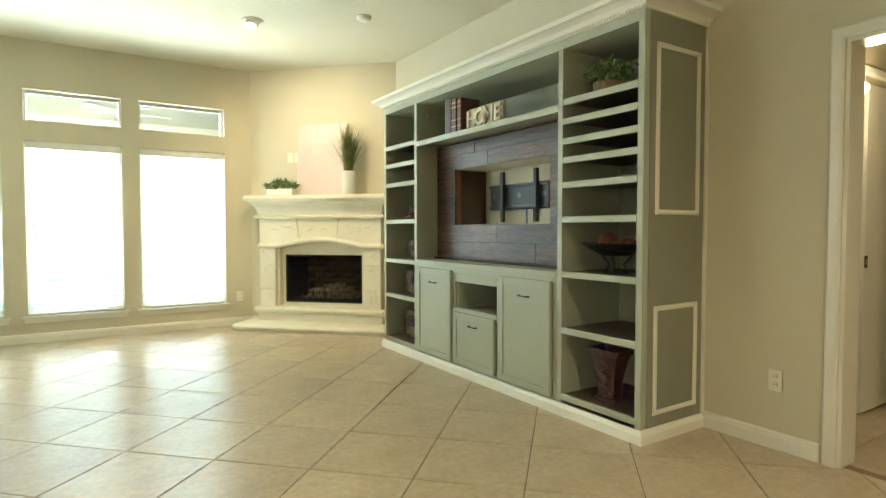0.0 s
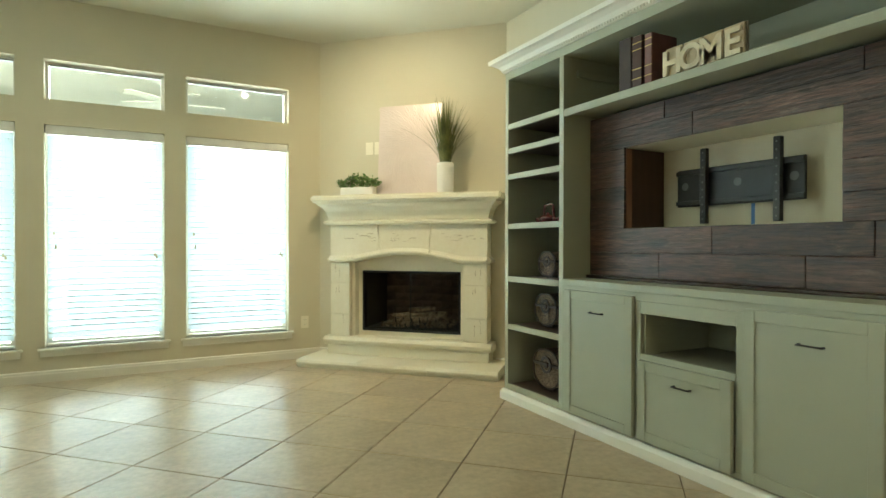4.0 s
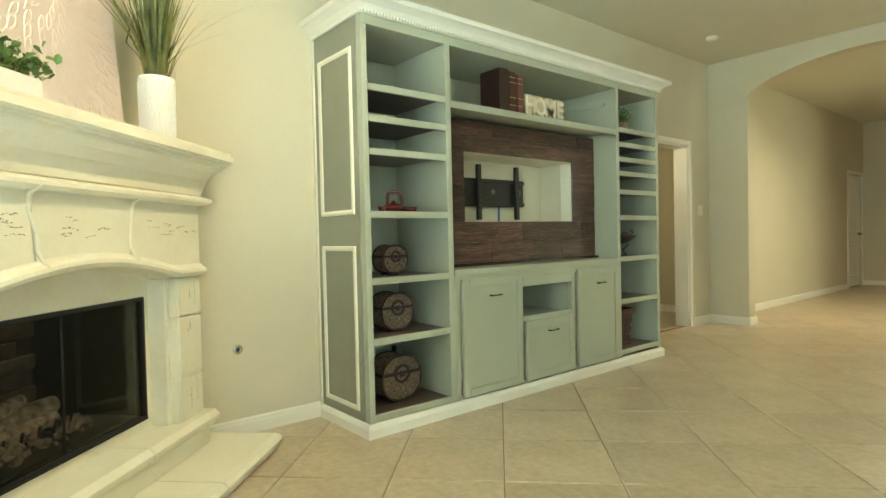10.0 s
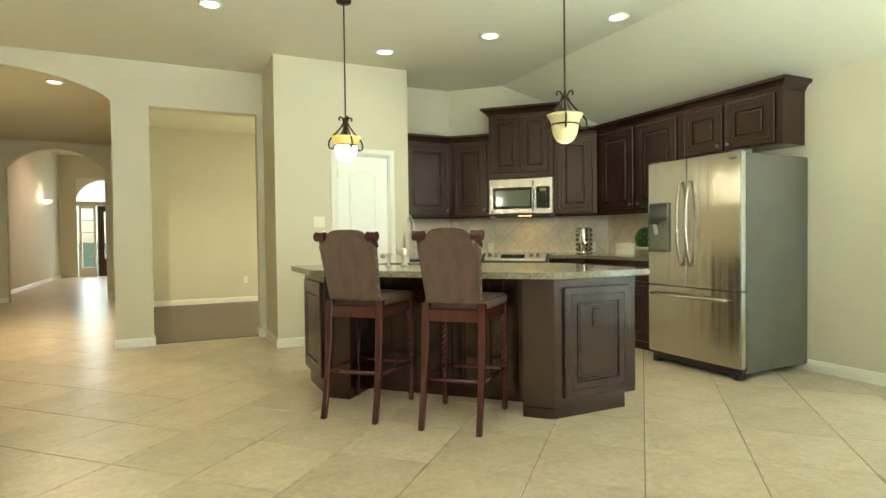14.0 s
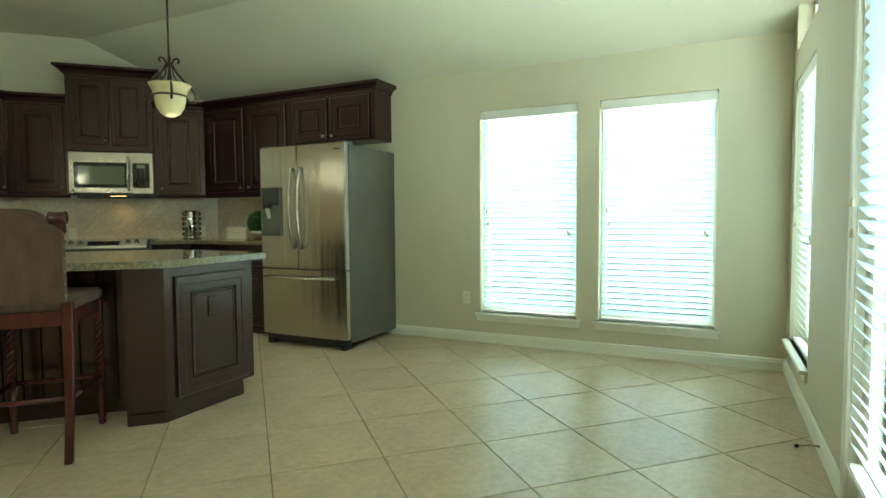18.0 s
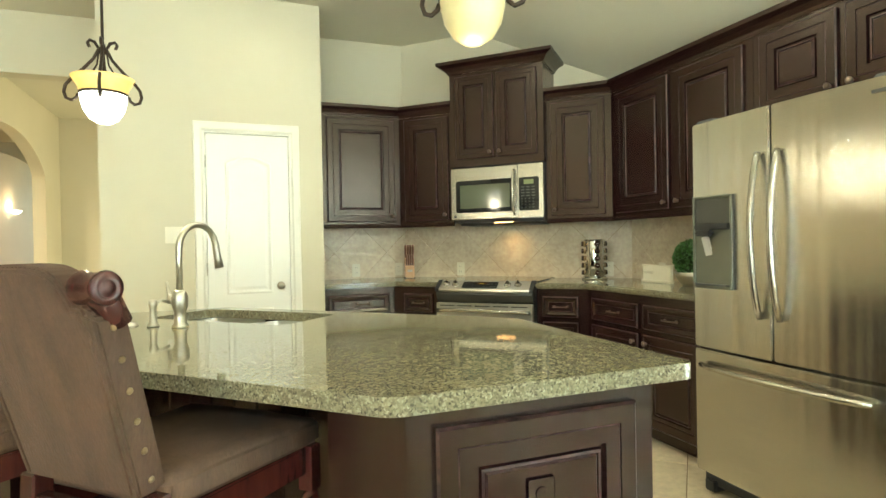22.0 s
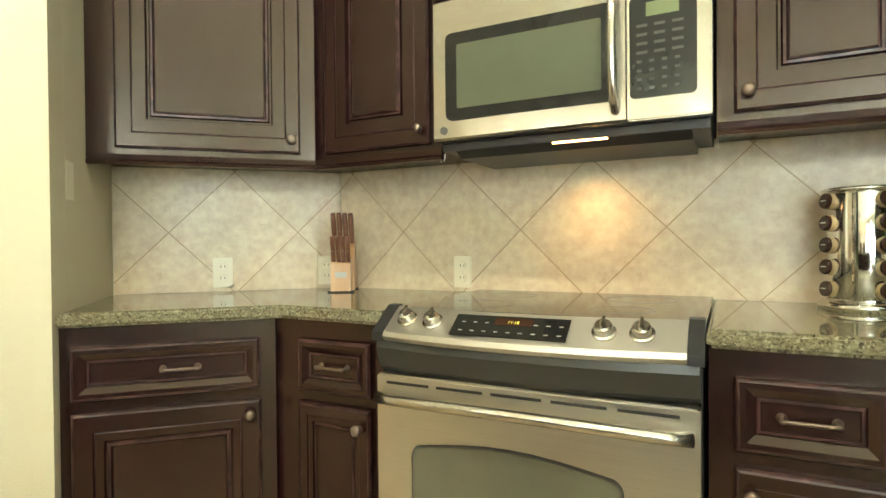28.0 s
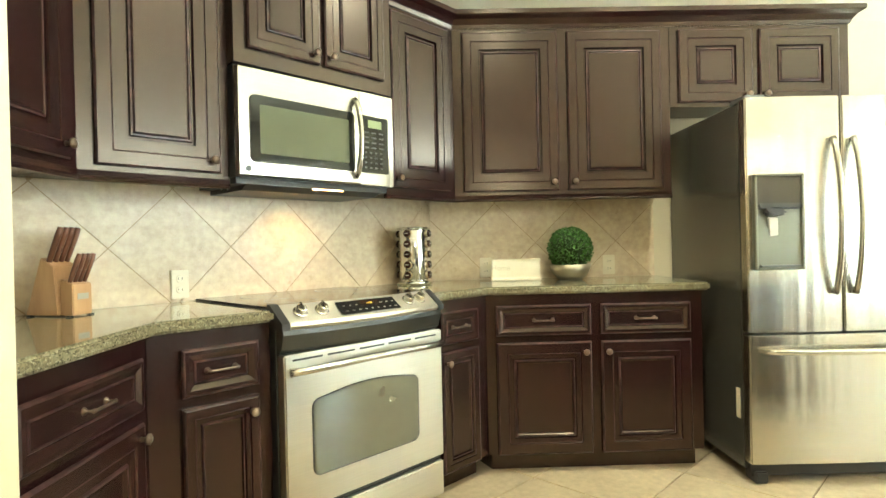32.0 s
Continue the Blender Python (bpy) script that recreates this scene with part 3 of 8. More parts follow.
def raised_panel(x0, x1, z0, z1, arch=0.0, depth=0.009):
    """The moulded border of a door panel: a sunk groove and a raised middle, on the face y = 0 towards -y."""
    n = 14 if arch else 1

    def ring(o):
        a, b, c, d = x0 + o, x1 - o, z0 + o, z1 - o
        top = [(b + (a - b) * i / n, d + arch * math.sin(math.pi * i / n)) for i in range(n + 1)]
        return [(a, c), (b, c)] + top
    bm = bmesh.new()
    rings = [[bm.verts.new((x, -y, z)) for x, z in ring(o)] for o, y in ((0, 0.0), (0.004, depth), (0.012, depth), (0.026, 0.001), (0.034, 0.001), (0.052, depth * 0.7))]
    for a, b in zip(rings, rings[1:]):
        k = len(a)
        for i in range(k):
            bm.faces.new((a[i], a[(i + 1) % k], b[(i + 1) % k], b[i]))
    bm.faces.new(rings[-1])
    bmesh.ops.recalc_face_normals(bm, faces=bm.faces)
    return bm


# pantry door
PD = pose(-1.895, BLOCK_Y, 0, 0, 0, 180)
casing(PD, 0.61, 2.05)
jamb(PD, 0.61, 2.05, 0.12)
pd = thing("door_1", pose(-1.895, BLOCK_Y - 0.012, 0.008, 0, 0, 180), "white moulded pantry door, closed, with arched top panel", "door", kind="structure")
part("door_leaf", box(-0.284, 0.284, 0.0, 0.034, 0.0, 2.02, 0.002), M_DOORWHITE, pd)
for z0, z1, ar in ((0.865, 1.815, 0.05), (0.255, 0.755, 0.0)):
    part("door_panel", raised_panel(-0.158, 0.158, z0, z1, ar, 0.007), M_DOORWHITE, pd)
round_knob(pd, 0.215, 0.915, 0.0)
for z in (0.25, 1.05, 1.82):
    part("hinge", lathe([(0.006, -0.045), (0.006, 0.045)], 8), M_KNOB, pd, m=pose(-0.29, -0.006, z))

# side door opening to the passage, door swung away inside
SD = pose(EAST, 1.63, 0, 0, 0, -90)
casing(SD, 0.90, 2.04)
jamb(SD, 0.90, 2.04, 0.16)
ID = pose(4.35, 2.31, 0)
casing(ID, 0.80, 2.04)
sd = thing("door_2", pose(4.16, 2.352, 0.01), "cream painted pocket door, half drawn out of the wall", "door", kind="structure")
part("door_leaf", box(0, 0.58, 0.0, 0.036, 0.0, 2.02, 0.002), M_DOORWHITE, sd)
part("latch_plate", box(-0.001, 0.042, -0.0025, 0.0005, 0.90, 0.975, 0.001), M_BLACK, sd, "dark square latch plate")
part("latch_pull", box(0.012, 0.026, -0.0035, -0.0026, 0.92, 0.955), M_KNOB, sd)
tub = thing("tub_surround", pose(4.2, 3.4, 0), "dark brown tiled tub surround with a white edge", "tub")
part("tiled_front", box(-0.98, 0.98, -0.35, 0.49, 0.0, 0.50), surface("dark_bath_tile", (0.10, 0.07, 0.055), (0.06, 0.04, 0.03), scale=9, rough=0.4), tub)
part("white_edge", box(-0.98, 0.98, -0.37, 0.49, 0.501, 0.53, 0.006), M_TRIM, tub)
for k in range(4):
    part("tile_joint", box(-0.98, 0.98, -0.3515, -0.3502, 0.10 + k * 0.1, 0.104 + k * 0.1), M_GROUT, tub)
wl = thing("wall_lamp", pose(3.80, 2.309, 1.93), "small round glowing wall lamp in the passage", "wall lamp")
part("back_plate", moved(lathe([(0.0, 0.0), (0.045, 0.0), (0.04, 0.012), (0.0, 0.014)], 18), pose(0, 0, 0, 90, 0, 0)), M_KNOB, wl, smooth=True)
bm = bmesh.new()
bmesh.ops.create_uvsphere(bm, u_segments=18, v_segments=12, radius=0.04, matrix=Matrix.Translation((0, -0.05, 0)))
part("globe", bm, glowing("warm_globe", (1.0, 0.72, 0.38), 5.0), wl, "warm glass globe", smooth=True)
lamp_point(3.80, 2.20, 1.93, 11, 0.04, (1.0, 0.72, 0.42))
# fill light without a fitting, added to brighten the bathroom behind
lamp_point(4.3, 3.2, 2.6, 9, 0.06, (1.0, 0.90, 0.74))
ds = thing("door_stop", pose(-3.08, NORTH - 0.017, 0.05), "dark spring door stop on the baseboard", "door stop")
part("spring", tube([(0, 0, 0), (0.004, -0.04, 0.002), (0.012, -0.085, -0.006)], [0.006, 0.005, 0.005], 8), M_KNOB, ds, smooth=True)
part("tip", tube([(0.012, -0.085, -0.006), (0.015, -0.10, -0.009)], 0.008, 8), M_BLACK, ds, "dark rubber tip", smooth=True)

# glazed door to the patio with its own blind
nd = thing("door_3", pose((DOOR_N[0] + DOOR_N[1]) / 2, NORTH + 0.03, 0.012), "cream painted glazed patio door with a slatted blind, closed", "door", kind="structure")
_w = DOOR_N[1] - DOOR_N[0]
casing(pose((DOOR_N[0] + DOOR_N[1]) / 2, NORTH, 0), _w, 2.04)
jamb(pose((DOOR_N[0] + DOOR_N[1]) / 2, NORTH, 0), _w, 2.04, 0.16)
bm = wall_bm(_w - 0.04, 2.015, 0.044, [(0.12, _w - 0.16, 0.22, 1.90)])
part("door_leaf", moved(bm, pose(-_w / 2 + 0.02, 0, 0)), M_TRIM, nd)
g = part("pane", box(-_w / 2 + 0.14, _w / 2 - 0.14, 0.02, 0.024, 0.22, 1.90), M_GLASS, nd)
g.visible_shadow = False
for z in (0.938, 1.075):
    part("rose", moved(lathe([(0.0, 0.0), (0.03, 0.0), (0.028, 0.012), (0.012, 0.016), (0.012, 0.03), (0, 0.03)], 16), pose(_w / 2 - 0.075, 0, z, 90, 0, 0)), M_KNOB, nd)
part("lever_handle", tube([(_w / 2 - 0.075, -0.03, 0.938), (_w / 2 - 0.075, -0.055, 0.938), (_w / 2 - 0.10, -0.062, 0.938), (_w / 2 - 0.19, -0.06, 0.933)], [0.009, 0.010, 0.010, 0.008], 10), M_KNOB, nd, "nickel lever handle", smooth=True)
part("threshold", box(-_w / 2 + 0.02, _w / 2 - 0.02, -0.03, 0.12, -0.012, 0.006), M_BLACK, nd)
blind(pose((DOOR_N[0] + DOOR_N[1]) / 2, NORTH - 0.002, 0), _w - 0.18, 0.20, 1.96, tilt=-48)
window_light((DOOR_N[0] + DOOR_N[1]) / 2, NORTH + 0.30, 1.1, 180, 0.7, 1.6, N_WATTS * 0.7)

# hall door on the east side, and the front entrance far behind
casing(pose(EAST, -4.93, 0, 0, 0, -90), 0.80, 2.04)
hd = thing("door_4", pose(EAST + 0.03, -4.93, 0.01, 0, 0, -90), "cream moulded hall door, closed, with a dark lever", "door", kind="structure")
part("door_leaf", box(-0.395, 0.395, 0.0, 0.035, 0, 2.02, 0.002), M_DOORWHITE, hd)
for z0, z1 in ((0.95, 1.85), (0.15, 0.80)):
    part("door_panel", raised_panel(-0.27, 0.27, z0, z1), M_DOORWHITE, hd)
part("rose", moved(lathe([(0.0, 0.0), (0.030, 0.0), (0.028, 0.010), (0.012, 0.014), (0.0, 0.014)], 16), pose(0.33, 0, 0.95, 90, 0, 0)), M_BLACK, hd, smooth=True)
part("lever_handle", tube([(0.33, -0.012, 0.95), (0.33, -0.050, 0.95), (0.305, -0.056, 0.95), (0.22, -0.054, 0.946)], [0.009, 0.009, 0.010, 0.008], 10), M_BLACK, hd, "dark lever handle", smooth=True)

M_MAHOG = surface("dark_mahogany", (0.06, 0.02, 0.012), (0.035, 0.012, 0.008), scale=4, rough=0.3, stretch=(4, 4, 0.4))
fd = thing("door_5", pose(2.0, -13.42, 0.0, 0, 0, 180), "dark front door with glazing, sidelight and arched fanlight", "door", kind="structure")
part("door_leaf", moved(wall_bm(0.9, 2.23, 0.045, [(0.18, 0.72, 0.55, 2.05)]), pose(-0.2, 0.02, 0)), M_MAHOG, fd)
bm = wall_bm(0.46, 2.23, 0.06, [(0.07, 0.39, 0.28, 2.15)])
part("sidelight_frame", moved(bm, pose(-0.70, 0.01, 0)), M_TRIM, fd)
for z in (0.65, 1.03, 1.40, 1.78):
    part("glazing_bar", box(-0.63, -0.31, 0.03, 0.05, z - 0.012, z + 0.012), M_TRIM, fd)
join_bm = arch_bm(-0.75, 0.75, 2.5, 3.05, 3.1, 0.06)
part("fanlight_frame", moved(join_bm, pose(0, 0.01, 0)), M_TRIM, fd)
part("transom_bar", box(-0.75, 0.75, 0.0, 0.08, 2.232, 2.37), M_TRIM, fd)
for p0, p1 in (((-0.63, -0.31), (0.28, 2.15)), ((-0.02, 0.52), (0.55, 2.05)), ((-0.74, 0.74), (2.37, 3.09))):
    gp = part("pane", box(*p0, 0.035, 0.039, *p1), M_GLASS, fd)
    gp.visible_shadow = False
window_light(2.0, -13.8, 1.6, 0, 1.5, 2.8, 60)
# warm fill lamp in the added opening, brightens the dining room
window_light(-3.15, -1.55, 1.3, -90, 1.6, 1.6, 60, (1.0, 0.86, 0.58))


def switch_plate(m, gangs=1, outlet=False, dark=False, name=None):
    """A wall plate on the wall face y = 0, towards -y."""
    w = 0.072 + 0.046 * (gangs - 1)
    t = thing(name or ("wall_outlet" if outlet else "light_switch"), m, "cream plastic duplex outlet plate on the wall" if outlet else "cream plastic light switch plate on the wall", "outlet" if outlet else "switch")
    part("plate", box(-w / 2, w / 2, -0.006, 0.0, -0.058, 0.058, 0.003), M_PLATE, t)
    for g in range(gangs):
        x = (g - (gangs - 1) / 2) * 0.046
        if outlet:
            for z in (-0.022, 0.022):
                part("socket", moved(lathe([(0.0, 0), (0.016, 0), (0.015, 0.003), (0, 0.003)], 14), pose(x, -0.006, z, 90, 0, 0)), M_PLATE, t)
                bm = box(x - 0.008, x - 0.006, -0.0096, -0.009, z - 0.004, z + 0.006)
                box(x + 0.006, x + 0.008, -0.0096, -0.009, z - 0.004, z + 0.006, bm=bm)
                part("slot", bm, M_BLACK, t)
        else:
            part("rocker", box(x - 0.016, x + 0.016, -0.010, -0.005, -0.033, 0.033, 0.003), M_PLATE, t)
    return t


DIAG = pose(2.5475, 7.1675, 0, 0, 0, -45)
for x in (-0.425, -0.335):
    switch_plate(DIAG @ pose(x, -0.001, 1.99))
switch_plate(pose(1.73, NORTH - 0.001, 0.345), outlet=True)
for z in (1.425, 1.295, 1.16):
    switch_plate(pose(-1.50, NORTH - 0.001, z))
switch_plate(pose(-1.50, NORTH - 0.001, 0.362), outlet=True)
switch_plate(pose(WEST + 0.001, 5.335, 0.40, 0, 0, 90), outlet=True)
switch_plate(pose(EAST - 0.001, 2.365, 0.36, 0, 0, -90), outlet=True)
switch_plate(pose(EAST - 0.001, 0.91, 1.32, 0, 0, -90), 2)
switch_plate(pose(-1.40, BLOCK_Y + 0.001, 1.305, 0, 0, 180), 2)
switch_plate(pose(BLOCK_W - 0.001, 1.30, 1.28, 0, 0, 90))
switch_plate(pose(-1.15, -3.249, 0.40, 0, 0, 180), outlet=True)
gv = thing("gas_valve", pose(EAST - 0.001, 6.275, 0.482, 0, 0, -90), "round chrome gas key valve on the wall", "valve")
part("rose", moved(lathe([(0.0, 0), (0.028, 0), (0.026, 0.006), (0.012, 0.008), (0.010, 0.006), (0, 0.006)], 20), pose(0, 0, 0, 90, 0, 0)), surface("chrome", (0.75, 0.75, 0.73), rough=0.12, metal=1.0), gv, smooth=True)
part("key_socket", moved(lathe([(0.0, 0.006), (0.008, 0.006), (0.007, 0.012), (0, 0.012)], 10), pose(0, 0, 0, 90, 0, 0)), M_BLACK, gv)

# ---- ceiling lights ----
M_LENS = glowing("lamp_lens", (1.0, 0.93, 0.80), 9.0)
M_LENS_DIM = surface("white_lamp_lens", (0.75, 0.74, 0.68), rough=0.4)


def downlight(x, y, z=CEIL, watts=26, lit=True, size=110, colour=(1.0, 0.83, 0.59)):
    t = thing("recessed_light", pose(x, y, z), "round recessed ceiling light with white trim, " + ("lit" if lit else "unlit"), "ceiling light", "recessed ceiling lights")
    part("trim_ring", lathe([(0.068, 0.0), (0.095, 0.0), (0.093, -0.008), (0.075, -0.012), (0.068, -0.006)], 28, cap=False), M_TRIM, t, smooth=True)
    part("lens", lathe([(0.0, -0.004), (0.068, -0.004), (0.066, -0.001), (0.0, -0.001)], 24), M_LENS if lit else M_LENS_DIM, t)
    if lit:
        lamp_spot(x, y, z - 0.02, (x, y, 0), watts, size, radius=0.06, blend=0.8, colour=colour)
    return t


for x, y in ((1.32, 2.48), (-0.30, 2.53)):
    downlight(x, y, watts=SPOT_W * 0.5)
downlight(-0.13, 6.15, watts=SPOT_W * 1.6, size=155, colour=(1.0, 0.78, 0.56))
for x, y in ((-1.98, 1.98), (-2.74, 2.81), (-3.53, 3.66)):
    downlight(x, y, watts=SPOT_W * (0.14 if y < 2 else 1.0), size=152, colour=(1.0, 0.89, 0.70))
downlight(1.25, -0.60, watts=SPOT_W * 6.5, size=160, colour=(1.0, 0.76, 0.53))
# unseen fitting, added to brighten the foyer
downlight(1.8, -9.0, 3.8, watts=SPOT_W * 4.2, size=150, colour=(1.0, 0.66, 0.50))
sc = thing("wall_sconce", pose(EAST + 0.039, -10.75, 2.2, 0, 0, -90), "lit half-round wall sconce on the foyer wall", "wall lamp")
part("back_plate", box(-0.05, 0.05, -0.012, 0.0, -0.08, 0.03, 0.003, 1), M_KNOB, sc)
part("shade", lathe([(0.02, -0.06), (0.08, -0.035), (0.115, 0.0), (0.12, 0.03)], 24, cap=False), glowing("lit_alabaster", (1.0, 0.9, 0.72), 5.0), sc, "glowing bowl shade", m=pose(0, -0.135, 0), smooth=True)
lamp_point(EAST - 0.10, -10.75, 2.30, 9, 0.05, (1.0, 0.70, 0.45))
# no ceiling light known in the passage; added as fill
downlight(3.9, 1.2, watts=SPOT_W * 0.35)

eb = thing("eyeball_light", pose(1.48, 6.12, CEIL), "white eyeball ceiling spotlight turned to the mantel", "ceiling light")
part("trim_ring", lathe([(0.06, 0.0), (0.095, 0.0), (0.092, -0.009), (0.062, -0.014)], 28, cap=False), M_TRIM, eb, smooth=True)
part("eyeball", moved(lathe([(0.045, -0.075), (0.058, -0.05), (0.066, -0.02), (0.066, 0.0)], 22, cap=False), pose(0, 0, 0.01, 0, 22, 45)), M_TRIM, eb, smooth=True)
part("bulb", moved(lathe([(0.0, -0.055), (0.04, -0.055), (0.04, -0.05), (0, -0.05)], 18), pose(0, 0, 0.01, 0, 22, 45)), M_LENS, eb)
lamp_spot(1.48, 6.12, CEIL - 0.09, (2.48, 7.16, 1.50), ART_W, 125, radius=0.03, blend=1.0, colour=(1.0, 0.72, 0.46))


def round_alarm(x, y, r, label, name, cat):
    t = thing(name, pose(x, y, CEIL), label, cat)
    part("body", lathe([(0.0, -0.036), (r * 0.6, -0.036), (r * 0.9, -0.026), (r, -0.008), (r, 0.0)], 24), M_PLATE, t, smooth=True)
    part("vent_ring", lathe([(r * 0.62, -0.0365), (r * 0.70, -0.038), (r * 0.78, -0.033)], 24, cap=False), M_FRAME, t)
    return t


round_alarm(2.29, 5.50, 0.065, "white round smoke alarm on the ceiling", "smoke_alarm", "smoke alarm")
round_alarm(2.68, 1.61, 0.06, "white round sensor on the ceiling", "ceiling_detector", "detector")

# a ceiling fan over the middle of the living room
fan = thing("ceiling_fan", pose(0.65, 4.42, CEIL), "bronze ceiling fan with dark wooden blades", "ceiling fan")
part("canopy", lathe([(0.0, 0.0), (0.07, 0.0), (0.065, -0.03), (0.02, -0.06), (0.0, -0.06)], 20), M_KNOB, fan, smooth=True)
part("downrod", lathe([(0.012, -0.06), (0.012, -0.16)], 12), M_KNOB, fan)
part("motor", lathe([(0.0, -0.14), (0.06, -0.15), (0.12, -0.18), (0.13, -0.23), (0.10, -0.27), (0.0, -0.28)], 24), M_KNOB, fan, smooth=True)
for k in range(5):
    a = 72 * k + 22
    part("blade_iron", moved(box(0.10, 0.22, -0.02, 0.02, -0.232, -0.226), pose(0, 0, 0, 0, 0, a)), M_KNOB, fan)
    part("blade", moved(prism([(0.20, -0.05), (0.62, -0.075), (0.66, -0.05), (0.66, 0.05), (0.62, 0.075), (0.20, 0.05)], -0.232, -0.224), pose(0, 0, 0, 7, 0, a)), M_MAHOG, fan)

# ---- outside ----
tagged(part("patio_roof", box(-4.9, 3.6, NORTH + 0.16, NORTH + 3.6, 2.86, 2.98), M_TRIM), "white boarded ceiling of the covered patio", "roof", kind="structure")
tagged(part("patio_beam", box(-4.9, 3.6, NORTH + 3.4, NORTH + 3.6, 2.62, 2.86), M_TRIM), "white beam at the edge of the patio", "beam", kind="structure")
for x in (-4.7, -0.6, 3.4):
    c = thing("patio_post", pose(x, NORTH + 3.5, -0.06), "white square patio post", "post", "patio posts")
    part("shaft", box(-0.09, 0.09, -0.09, 0.09, 0.0, 2.68, 0.01), M_TRIM, c)
    part("plinth", box(-0.12, 0.12, -0.12, 0.12, 0.0, 0.16, 0.01), M_TRIM, c)
pf = thing("patio_fan", pose(0.65, NORTH + 1.7, 2.86), "white patio ceiling fan with a glass bowl", "ceiling fan")
part("downrod", lathe([(0.012, 0.0), (0.012, -0.14)], 10), M_TRIM, pf)
part("motor", lathe([(0.0, -0.12), (0.09, -0.14), (0.10, -0.19), (0.0, -0.21)], 20), M_TRIM, pf, smooth=True)
part("bowl", lathe([(0.09, -0.21), (0.10, -0.24), (0.06, -0.29), (0.0, -0.30)], 20), M_LENS_DIM, pf, smooth=True)
for k in range(5):
    part("blade", moved(prism([(0.10, -0.05), (0.55, -0.07), (0.58, 0.0), (0.55, 0.07), (0.10, 0.05)], -0.18, -0.172), pose(0, 0, 0, 8, 0, 72 * k)), M_TRIM, pf)

M_BARK = surface("bark", (0.10, 0.075, 0.05), (0.06, 0.045, 0.03), scale=8, rough=0.95, bump=0.5, bump_scale=20)
M_LEAF = surface("tree_leaf", (0.075, 0.115, 0.035), (0.045, 0.08, 0.025), scale=3, rough=0.7)


def tree(x, y, h, seed):
    rnd = random.Random(seed)
    t = thing("tree", pose(x, y, -0.2), "leafy green garden tree beyond the patio", "tree", "garden trees")
    part("trunk", tube([(0, 0, 0), (0.05, 0.02, h * 0.25), (-0.04, 0.05, h * 0.5), (0.1, 0, h * 0.8)], [0.2, 0.16, 0.12, 0.04], 9), M_BARK, t)
    bm = bmesh.new()
    for _ in range(420):
        a, e, r = rnd.uniform(0, 2 * math.pi), rnd.uniform(-0.5, 1.0), h * 0.36 * rnd.random() ** 0.4
        c = Vector((r * math.cos(a) * (1 - 0.3 * abs(e)), r * math.sin(a) * (1 - 0.3 * abs(e)), h * 0.68 + e * h * 0.3))
        q = Euler((rnd.uniform(0, 3), rnd.uniform(0, 3), rnd.uniform(0, 3))).to_matrix()
        s = rnd.uniform(0.12, 0.30)
        bm.faces.new([bm.verts.new(c + q @ Vector(v) * s) for v in ((-1, -0.5, 0), (0.2, -0.8, 0.2), (1, 0, 0), (0.2, 0.8, 0.2), (-0.8, 0.5, 0))])
    part("crown", bm, M_LEAF, t)
    return t


for i, (x, y, h) in enumerate(((-14, 24, 7), (-9, 27, 8), (-4.5, 25, 6.5), (-1, 28, 8), (3.5, 25, 7), (8, 27, 8), (13, 25, 7), (-19, 10, 7), (-18, 4, 8))):
    tree(x, y, h, i)
M_FENCE = surface("fence_wood", (0.30, 0.22, 0.14), (0.22, 0.16, 0.10), scale=4, rough=0.9, stretch=(3, 3, 0.4))
fc = thing("garden_fence", pose(0, 0, -0.2), "brown boarded garden fence", "fence")
for k in range(60):
    part("board", box(-15 + k * 0.5, -14.53 + k * 0.5, 19.0, 19.03, 0.05, 1.9), M_FENCE, fc)
part("rail", box(-15, 15, 19.03, 19.08, 1.5, 1.6), M_FENCE, fc)

# ---- fireplace ----
fp = thing("fireplace", DIAG, "cream cast stone fireplace with carved mantel and raised hearth", "fireplace")


def pitted(x0, x1, z0, z1, y, n, seed, parent, flat=True):
    """Dark travertine pits with ragged outlines, sunk on the face."""
    rnd = random.Random(seed)
    bm = bmesh.new()
    for _ in range(n):
        cx, cz = rnd.uniform(x0, x1), z0 + (z1 - z0) * (0.5 + 0.28 * rnd.choice((-1, 0, 0, 1)) + rnd.uniform(-0.12, 0.12))
        for _ in range(rnd.randint(3, 9)):
            along = rnd.uniform(0.004, 0.016)
            cx, cz = (cx + along, cz + rnd.uniform(-0.004, 0.004)) if flat else (cx + rnd.uniform(-0.004, 0.004), cz + along)
            if not (x0 - 0.03 < cx < x1 + 0.03 and z0 - 0.02 < cz < z1 + 0.02):
                break
            w, h = rnd.uniform(0.002, 0.010), rnd.uniform(0.0010, 0.0030)
            if not flat:
                w, h = h, w
            k = 7
            bm.faces.new([bm.verts.new((cx + w * math.cos(2 * math.pi * i / k) * rnd.uniform(0.6, 1.2), y, cz + h * math.sin(2 * math.pi * i / k) * rnd.uniform(0.6, 1.2))) for i in range(k)])
    bmesh.ops.recalc_face_normals(bm, faces=bm.faces)
    return tagged(part("pitting", bm, M_PIT, parent), "brown travertine pits in the stone", kind="stuff")


def block(name, x0, x1, y0, y1, z0, z1, bevel=0.006, parent=None, label=""):
    return part(name, box(x0, x1, y0, y1, z0, z1, bevel), M_STONE, parent or fp, label)


BK = -0.002
